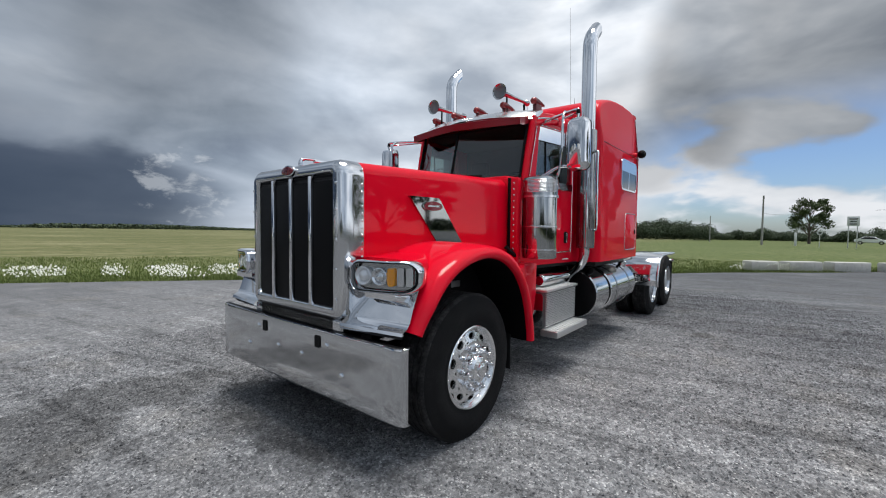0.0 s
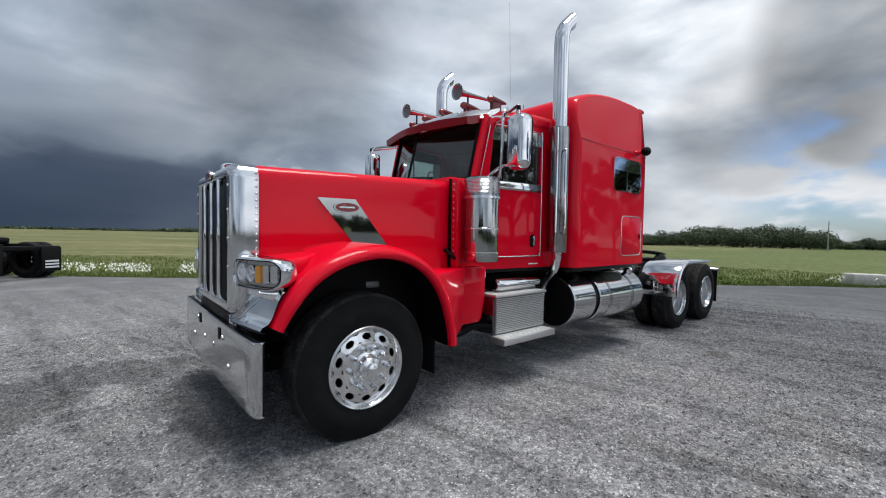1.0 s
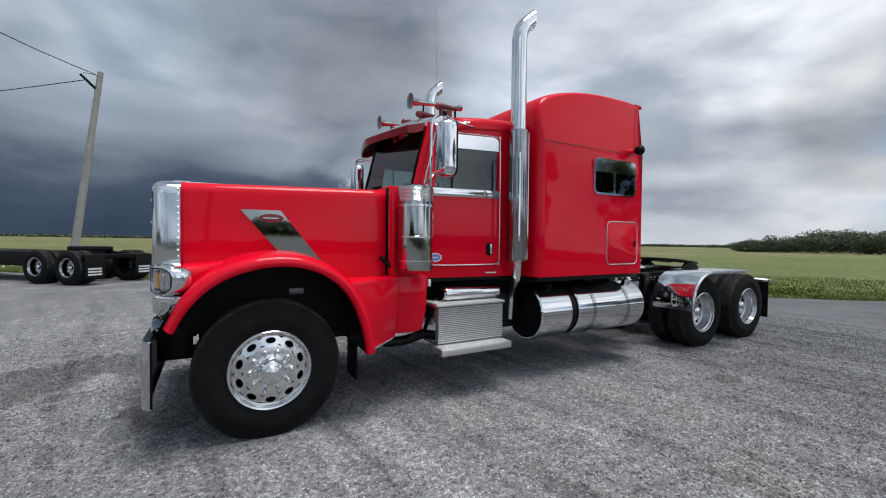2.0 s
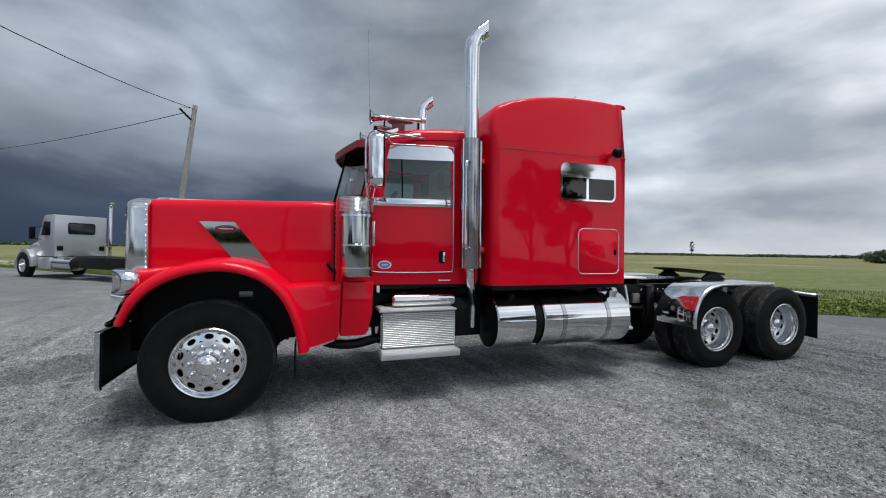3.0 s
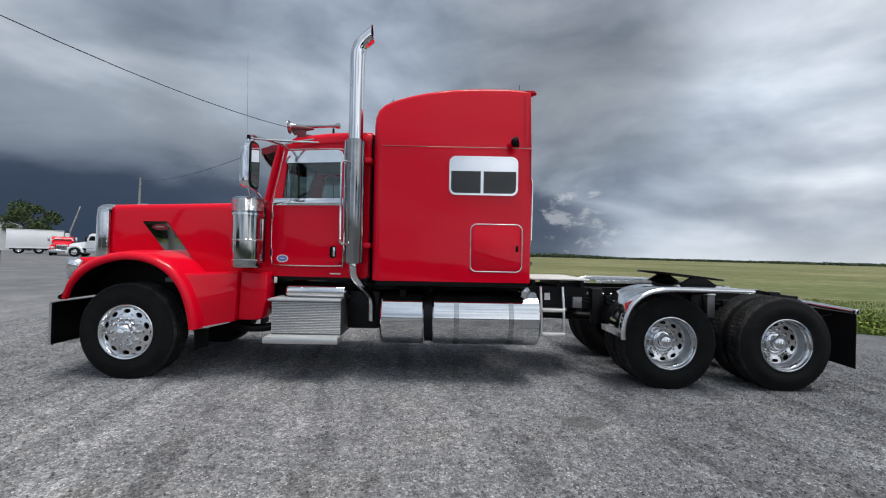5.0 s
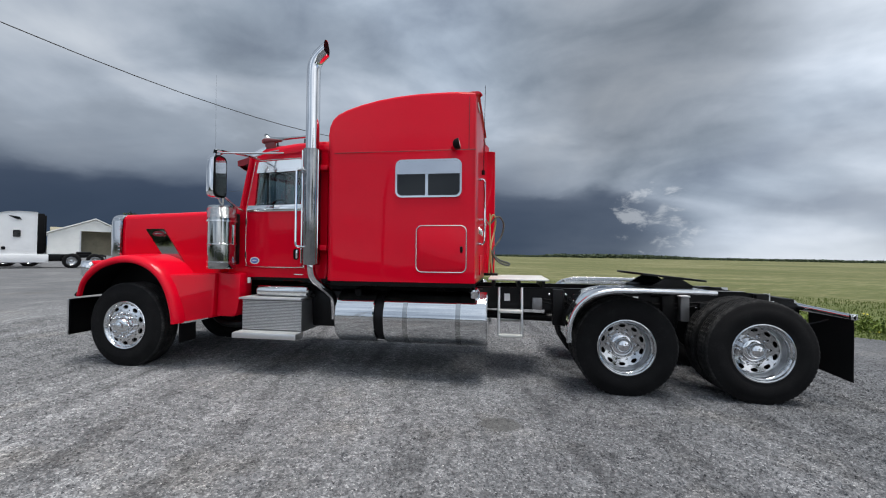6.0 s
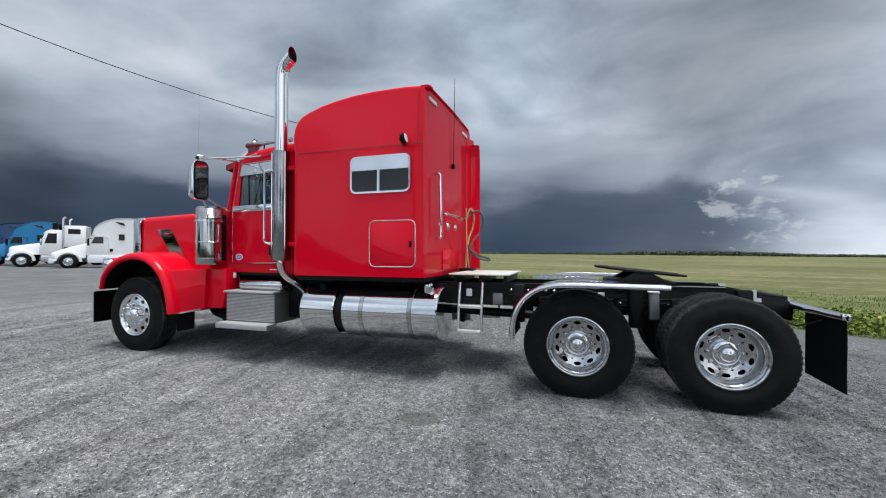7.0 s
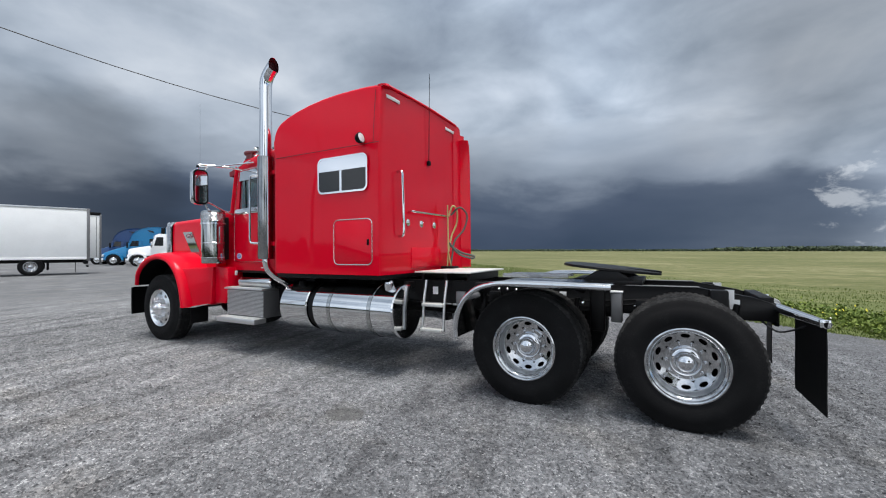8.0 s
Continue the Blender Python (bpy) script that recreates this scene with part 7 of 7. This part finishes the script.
def build_shed():
    """A white gabled shed with a wide doorway."""
    s = tagged(new("shed"), "white gabled storage shed with a wide open doorway", "shed")
    x, y0, y1, eave, peak, deep = -80.0, 60.6, 73.4, 4.4, 7.4, 24.0
    mid = 67.6
    d0, d1, dh = 65.4, 70.4, 5.0
    wall = bmesh.new()
    add_prism(wall, [(y0, 0), (d0, 0), (d0, dh), (mid, dh), (mid, peak), (y0, eave)], (x, x - 0.3), 0.0, "x")
    add_prism(wall, [(y1, 0), (d1, 0), (d1, dh), (mid, dh), (mid, peak), (y1, eave)], (x, x - 0.3), 0.0, "x")
    part("front_wall", wall, shed_white, s)
    for y in (y0, y1):
        part("side_wall", box(x - deep, x - 0.3, y - 0.15, y + 0.15, 0, eave), shed_white, s)
    part("back_wall", box(x - deep - 0.3, x - deep, y0, y1, 0, eave), shed_white, s)
    for a, b in (((y0 - 0.4, eave - 0.1), (mid, peak + 0.1)), ((y1 + 0.4, eave - 0.1), (mid, peak + 0.1))):
        part("roof", prism([a, b, (b[0], b[1] + 0.25), (a[0], a[1] + 0.25)], (x + 0.4, x - deep - 0.5), 0.0, "x"), shed_white, s)
    part("door_frame", box(x + 0.003, x + 0.12, d0 - 0.25, d0, 0, dh), brushed, s)
    part("door_frame", box(x + 0.003, x + 0.12, d1, d1 + 0.25, 0, dh), brushed, s)
    part("rear_lining", box(x - 5.2, x - 5.0, y0 + 0.2, y1 - 0.2, 0, peak - 1.6), straw, s)
    pivot = Matrix.Translation((x, mid, 0))
    s.matrix_basis = pivot @ Matrix.Rotation(radians(-37), 4, "Z") @ pivot.inverted()


build_shed()


# ---- poles and wires ----
def pole(foot, top, r, label, arm=True, mat=old_wood):
    p = tagged(new("utility_pole"), label, "utility pole", "utility poles")
    foot, top = Vector(foot), Vector(top)
    rows = [foot + (top - foot) * f for f in (0, 0.25, 0.5, 0.75, 1.0)]
    bm = add_tube(bmesh.new(), rows, lambda f: r * (1.0 - 0.35 * f), 14, 3)
    part("shaft", bm, mat, p)
    if arm:
        k = (top - foot).normalized()
        bm = add_rod(bmesh.new(), top - k * 0.15 + Vector((0.05, -0.05, 0)), top - k * 0.15 + Vector((-0.55, -0.05, 0.02)), 0.03, 0.03, 8)
        part("bracket", bm, stainless, p)
        bm = add_rod(bmesh.new(), top - k * 0.75 + Vector((-0.08, -0.08, 0)), top - k * 0.30 + Vector((-0.62, -0.1, 0.05)), 0.055, 0.05, 10)
        part("insulator", bm, black_plastic, p)
    return p


def wire(a, b, sag, r=0.012):
    a, b = Vector(a), Vector(b)
    pts = [a + (b - a) * (k / 12) - Vector((0, 0, sag * 4 * (k / 12) * (1 - k / 12))) for k in range(13)]
    tagged(part("power_line", add_tube(bmesh.new(), pts, r, 6, 2), cable_black), "thin black overhead power line", "power line", "overhead power lines")


pole((-5.66, 18.15, -0.2), (-4.72, 18.32, 8.62), 0.165, "weathered grey wooden utility pole, leaning a little")
wire((-4.78, 18.3, 8.45), (-18.4, -19.3, 15.05), 3.05, 0.016)
wire((-5.2, 18.3, 8.2), (-45.0, 60.0, 12.0), 0.9, 0.018)
pole((-5.9, -25.2, -0.2), (-5.8, -25.2, 10.0), 0.17, "dark utility pole at the edge of the yard", False)
pole((-18.6, -19.5, -0.2), (-18.45, -19.35, 15.3), 0.20, "tall weathered utility pole at the near side of the yard", False)
pole((-45.1, 60.0, -0.2), (-45.0, 60.0, 12.4), 0.20, "tall grey utility pole beyond the parked trucks", False)
pole((-57.2, 60.0, -0.2), (-54.4, 60.0, 7.5), 0.13, "slanting pale lamp post behind the trucks", False, brushed)
pole((96.0, -1.0, -0.2), (96.0, -1.0, 9.3), 0.19, "dark utility pole beside the far road")
pole((118.0, 9.6, -0.2), (118.0, 9.6, 6.5), 0.12, "slim utility pole before the far trees", False)
wire((96.0, -1.0, 5.9), (101.0, -9.0, 5.7), 0.15, 0.02)
wire((75.0, -13.0, 5.2), (66.0, -26.0, 6.2), 0.3, 0.02)


# ---- right-hand roadside things ----
def concrete_block(x, y, turn, long):
    bm = box(-long / 2, long / 2, -0.30, 0.30, 0.0, 0.45, 0.05)
    for v in bm.verts:
        v.co += Vector((noise.noise(v.co * 3 + Vector((x, y, 0))), noise.noise(v.co * 3 + Vector((y, x, 0))), noise.noise(v.co * 2.5 + Vector((x, x, 0))))) * 0.02
    tagged(part("concrete_block", bm, concrete, None, "", Matrix.Translation((x, y, ground_z(x, y) - 0.03)) @ Matrix.Rotation(radians(turn), 4, "Z")), "stained grey concrete barrier block at the grass edge", "concrete block", "concrete barrier blocks")


for bx, by, turn, long in ((20.6, -2.35, -52, 1.2), (21.7, -3.75, -50, 1.5), (23.0, -5.35, -54, 1.55), (24.4, -7.2, -50, 1.5), (25.8, -9.0, -52, 1.5)):
    concrete_block(bx, by, turn, long)


def build_car(m):
    car = tagged(new("parked_car"), "white car parked beside the far road", "car")
    side = [(-2.1, 0.35), (-2.15, 0.62), (-1.95, 0.82), (-1.1, 0.95), (-0.5, 1.40), (0.9, 1.44), (1.55, 1.0), (2.1, 0.92), (2.15, 0.4)]
    body = part("body", prism(side, (-0.86, 0.86), 0.06), white_paint, car)
    for s in (-1, 1):
        part("side_window", flip(prism([(-0.92, 0.98), (-0.42, 1.33), (0.82, 1.36), (1.3, 1.0)], (-0.868, -0.855)), s), dark_glass, body)
        for x in (-1.35, 1.35):
            w0 = part("wheel", add_rod(bmesh.new(), (x, s * 0.70, 0.32), (x, s * 0.88, 0.32), 0.32, 0.32, 20), rubber, car)
            part("rim", add_rod(bmesh.new(), (x, s * 0.87, 0.32), (x, s * 0.89, 0.32), 0.20, 0.19, 16), polished, w0)
    car.matrix_basis = m


build_car(Matrix.Translation((104, -16.5, 0.35)) @ Matrix.Rotation(radians(80), 4, "Z"))
build_car(Matrix.Translation((110, -21.5, 0.35)) @ Matrix.Rotation(radians(84), 4, "Z"))


def build_sign():
    sign = tagged(new("road_sign"), "pale board sign on two posts beside the far road", "sign")
    part("board", box(79.96, 80.04, -12.2, -10.9, 3.2, 4.6, 0.02), label_white, sign)
    for k, w0 in enumerate((0.45, 0.35, 0.4)):
        part("lettering_bar", box(79.93, 79.962, -11.55 - w0, -11.55 + w0, 4.15 - 0.36 * k, 4.3 - 0.36 * k), hose_grey, sign)
    for y in (-12.0, -11.1):
        part("post", add_rod(bmesh.new(), (80.1, y, 0), (80.1, y, 4.6), 0.06, 0.06, 10), brushed, sign)
    marker = part("marker_disc", add_rod(bmesh.new(), (78.9, -8.0, 2.2), (78.94, -8.0, 2.2), 0.34, 0.34, 20), label_white, sign)
    part("disc_face", add_rod(bmesh.new(), (78.87, -8.0, 2.2), (78.9, -8.0, 2.2), 0.19, 0.19, 20), hose_grey, marker)
    part("post", add_rod(bmesh.new(), (79.0, -8.0, 0), (79.0, -8.0, 2.0), 0.05, 0.05, 8), brushed, sign)
    bm = box(91.9, 92.2, -5.9, -5.55, 0, 2.3, 0.03)
    tagged(part("marker_post", bm, label_white), "short white marker post in the grass", "post")


build_sign()


# ---- trees and woods ----
def leaves(rng, centre, radii, count, size):
    """Small leaf-clump faces through an ellipsoid, denser towards its skin."""
    d = rng.normal(size=(count, 3))
    d /= np.linalg.norm(d, axis=1)[:, None]
    p = np.array(centre) + d * np.array(radii) * (rng.random((count, 1)) ** 0.45)
    a = rng.normal(size=(count, 3))
    a /= np.linalg.norm(a, axis=1)[:, None]
    b = np.cross(a, d + 0.3 * rng.normal(size=(count, 3)))
    b /= np.linalg.norm(b, axis=1)[:, None] + 1e-6
    s = size * (0.6 + 0.8 * rng.random((count, 1)))
    return np.stack([p - a * s, p + b * s * 0.6, p + a * s, p - b * s * 0.6], axis=1).reshape(-1, 3)


def quads(points):
    return [tuple(range(4 * i, 4 * i + 4)) for i in range(len(points) // 4)]


def build_tree(x, y, high, wide, label, seed):
    rng = np.random.default_rng(seed)
    t = tagged(new("tree"), label, "tree")
    bm = add_tube(bmesh.new(), [(x, y, -0.1), (x + 0.1, y, high * 0.18), (x - 0.1, y + 0.1, high * 0.36), (x, y, high * 0.62)], lambda f: 0.34 * (1 - 0.75 * f), 10)
    trunk = part("trunk", bm, bark, t)
    crown = []
    for k in range(16):
        a, f = 2.4 * k, 0.34 + 0.60 * (k / 15)
        reach = wide * (0.55 if f > 0.8 else 0.95) * (0.55 + 0.5 * rng.random())
        tip = (x + reach * math.cos(a), y + reach * math.sin(a), high * (f + 0.06 * rng.random()))
        base = (x, y, high * max(0.18, f - 0.28))
        part("limb", add_tube(bmesh.new(), [base, ((base[0] + tip[0]) / 2, (base[1] + tip[1]) / 2, (base[2] + tip[2]) / 2 + 0.2), tip], lambda q: 0.12 * (1 - 0.8 * q), 6, 3), bark, trunk)
        size = wide * (0.26 + 0.18 * rng.random())
        crown.append(leaves(rng, tip, (size, size, size * 0.75), 330, 0.20))
    pts = np.concatenate(crown)
    data = bpy.data.meshes.new("crown")
    data.from_pydata(pts.tolist(), [], quads(pts))
    data.materials.append(leaf_green)
    share("crown", data, t)


build_tree(130.0, -9.4, 10.4, 4.4, "broad leafy tree beside the far road", 4)
build_tree(-76.2, 73.8, 8.8, 4.4, "leafy green tree behind the white trailer", 9)


def build_woods(name, label, spots, mat, size, count, seed):
    """Far trees as one mass of leaf clumps with an uneven outline."""
    rng = np.random.default_rng(seed)
    pts = [leaves(rng, (x, y, h * 0.52), (wide, wide, h * 0.52), count, size) for x, y, h, wide in spots]
    pts = np.concatenate(pts)
    stuff(name, pts.tolist(), quads(pts), mat, label, "trees")


def wood_spots():
    rng = random.Random(5)
    spots = []
    for k in range(90):
        az = 66.5 + 18.5 * k / 90 + rng.uniform(-0.2, 0.2)
        rise = smooth(az, 66, 74) * (1 - 0.25 * smooth(az, 81, 85.5))
        far = 165 + rng.uniform(-6, 14)
        h = (3.3 + 3.7 * rise) * rng.uniform(0.62, 1.12)
        spots.append((far * math.sin(radians(az)), far * math.cos(radians(az)), h, 2.6 + rng.uniform(0, 1.2)))
    for k in range(110):
        az = 84.5 + 26 * k / 110
        far = 190 + rng.uniform(-4, 20)
        spots.append((far * math.sin(radians(az)), far * math.cos(radians(az)), rng.uniform(2.6, 4.4) * (0.55 + 0.75 * max(0.0, 0.5 + noise.noise((az * 0.55, 3.0, 0.0)))), 2.6))
    return spots


build_woods("tree_line", "dark green tree line at the meadow's end", wood_spots(), line_green, 0.24, 900, 11)


def far_spots():
    rng = random.Random(8)
    spots = []
    for k in range(900):
        az = 360 * k / 900 + rng.uniform(-0.25, 0.25)
        n1 = noise.noise((math.cos(radians(az)) * 5, math.sin(radians(az)) * 5, 3.0))
        n2 = noise.noise((math.cos(radians(az)) * 22, math.sin(radians(az)) * 22, 1.0))
        h = 2.8 + 3.6 * max(0, n1) + 1.0 * n2
        if 4 < az < 26:
            h += 3.6 * smooth(az, 4, 8) * (1 - smooth(az, 18, 26))
        far = 760 + rng.uniform(-20, 60)
        spots.append((far * math.sin(radians(az)), far * math.cos(radians(az)), max(2.0, h), 6.5 + rng.uniform(0, 3)))
    return spots


build_woods("far_woods", "dark far woods along the horizon", far_spots(), line_green, 1.7, 150, 12)
def yard_spots():
    rng = random.Random(14)
    spots = []
    for k in range(96):
        x = -140 + 2.6 * k
        rise = 0.50 + 1.05 * (1 - smooth(x, -60, -42))
        spots.append((x, -72 + rng.uniform(-5, 5), rng.uniform(3.2, 5.4) * rise, rng.uniform(2.4, 3.8)))
    return spots


# The trees on the near side of the yard, behind the path: they show in the polished flanks.
build_woods("near_woods", "low dark green trees behind the yard", yard_spots(), wood_green, 0.7, 220, 15)
for tx, ty, th, tw, ts in ((16.6, -29.0, 11.4, 3.0, 31), (20.6, -28.0, 12.2, 3.4, 32), (36.0, -26.0, 10.4, 3.6, 35), (41.5, -23.0, 11.6, 4.2, 36), (47.0, -19.5, 12.4, 4.4, 37)):
    build_tree(tx, ty, th, tw, "tall leafy tree beside the yard", ts)
build_tree(360.0, 300.0, 15.0, 1.9, "lone far tree on the horizon", 21)


# ---- grass, flowers, pebbles ----
def build_grass():
    rng = np.random.default_rng(3)
    verts, faces = [], []

    def blade(x, y, h, w0):
        z = ground_z(x, y) - 0.04
        a = rng.random() * 6.283
        dx, dy = math.cos(a) * w0, math.sin(a) * w0
        lean, b = h * 0.5 * rng.random(), rng.random() * 6.283
        i = len(verts)
        verts.extend([(x - dx, y - dy, z), (x + dx, y + dy, z), (x + 0.4 * dx + lean * 0.4 * math.cos(b), y + 0.4 * dy + lean * 0.4 * math.sin(b), z + h * 0.6), (x + lean * math.cos(b), y + lean * math.sin(b), z + h)])
        faces.extend([(i, i + 1, i + 2), (i, i + 2, i + 3)])
    for k in range(34000):
        x = -24 + 52 * rng.random()
        d = 11.0 * rng.random() ** 2.2 - 0.12
        patch = 0.5 + 0.5 * noise.noise((x * 0.5, d * 0.5, 4.0))
        y = yard_edge(x) + d / 0.8
        tall = 1.0 - 0.45 * smooth(x, 4.5, 8.0) * (1 - smooth(x, 13.0, 18.0))
        for _ in range(3):
            blade(x + 0.12 * rng.normal(), y + 0.12 * rng.normal(), (0.055 + 0.11 * patch) * (0.5 + 0.7 * rng.random()) * tall, 0.008 + 0.007 * rng.random())
    stuff("grass", verts, faces, blade_green, "uneven green grass along the gravel's edge", "grass")


def build_flowers(name, label, mat, spans, size):
    rng = np.random.default_rng(17)
    verts, faces = [], []
    for x0, x1, d0, d1, count in spans:
        for k in range(count):
            x = x0 + (x1 - x0) * rng.random()
            d = d0 + (d1 - d0) * rng.random()
            if noise.noise((x * 1.3, d * 1.1, 8.0)) < 0.02 + 0.20 * rng.random():
                continue
            y = yard_edge(x) + d
            z = ground_z(x, y) + 0.04 + 0.30 * rng.random()
            r = size * (0.6 + 0.7 * rng.random())
            t1, t2 = 0.6 * rng.normal(), 0.5 * rng.normal() + 0.9
            i = len(verts)
            ring = [(x + r * math.cos(a), y + r * math.sin(a), z + r * (t1 * math.cos(a) + t2 * math.sin(a))) for a in (0, 1.047, 2.094, 3.142, 4.189, 5.236)]
            verts.extend(ring)
            faces.append(tuple(range(i, i + 6)))
    stuff(name, verts, faces, mat, label, "flowers")


def build_chippings():
    """Loose crushed stone on the yard between the truck and the way round it, thinning out towards the truck and beyond."""
    rng = np.random.default_rng(31)
    p = np.array((-6.0, -6.6)) + rng.random((640000, 2)) * (18.0, 10.6)
    reach = np.hypot((p[:, 0] - 2.7) / 6.4, (p[:, 1] + 0.2) / 5.2)
    keep = rng.random(len(p)) < np.clip((reach - 0.10) / 0.65, 0.0, 1.0) * np.clip((1.30 - reach) / 0.45, 0.0, 1.0)
    p = p[keep]
    n = len(p)
    size = 0.0045 + 0.010 * rng.random(n) ** 2.2
    turn = rng.random(n) * 6.283
    z = (0.002 * p[:, 0] - 0.012) * 1.0
    verts = np.empty((n, 5, 3))
    for k in range(4):
        a = turn + k * 1.571 + 0.5 * rng.random(n)
        r = size * (0.75 + 0.6 * rng.random(n))
        verts[:, k] = np.stack([p[:, 0] + r * np.cos(a), p[:, 1] + r * np.sin(a), z - 0.001], axis=1)
    top = size * 0.5 * rng.normal(size=(2, n))
    verts[:, 4] = np.stack([p[:, 0] + top[0], p[:, 1] + top[1], z + size * (0.5 + 0.7 * rng.random(n))], axis=1)
    base = (np.arange(n) * 5)[:, None, None]
    faces = (np.array([(0, 1, 4), (1, 2, 4), (2, 3, 4), (3, 0, 4)])[None] + base).reshape(-1, 3)
    stuff("loose_stones", verts.reshape(-1, 3).tolist(), faces.tolist(), chippings, "loose grey chippings strewn over the yard", "gravel")


def build_weeds():
    """Leafy weeds in a lush strip between the gravel and the meadow."""
    rng = np.random.default_rng(41)
    pts = []
    for _ in range(620):
        x, d = 7.6 + 9.0 * rng.random(), 0.15 + 2.9 * rng.random()
        if noise.noise((x * 0.8, d * 0.8, 2.0)) < -0.25:
            continue
        y, h = yard_edge(x) + d, 0.07 + 0.17 * rng.random() * smooth(d, 0.0, 1.0)
        pts.append(leaves(rng, (x, y, ground_z(x, y) + h * 0.6), (0.22, 0.22, h), 46, 0.035))
    pts = np.concatenate(pts)
    stuff("weeds", pts.tolist(), quads(pts), weed_green, "lush green weeds along the gravel's edge", "weeds")


build_grass()
build_weeds()
build_flowers("white_flowers", "band of small white meadow flowers beside the gravel", petal_white, ((-3.6, 4.6, 0.4, 2.8, 4400), (-8.5, -3.6, 0.5, 1.4, 420), (20.0, 24.2, 0.3, 1.7, 4600), (-22, -17, 0.8, 2.4, 700), (7.5, 13.0, 0.5, 2.5, 12)), 0.020)
build_flowers("yellow_flowers", "scattered small yellow flowers in the grass", petal_yellow, ((8.6, 13.5, 0.3, 2.6, 170), (3.6, 6.0, 0.4, 1.6, 60), (-22, -17, 0.6, 2.0, 120)), 0.016)
build_chippings()
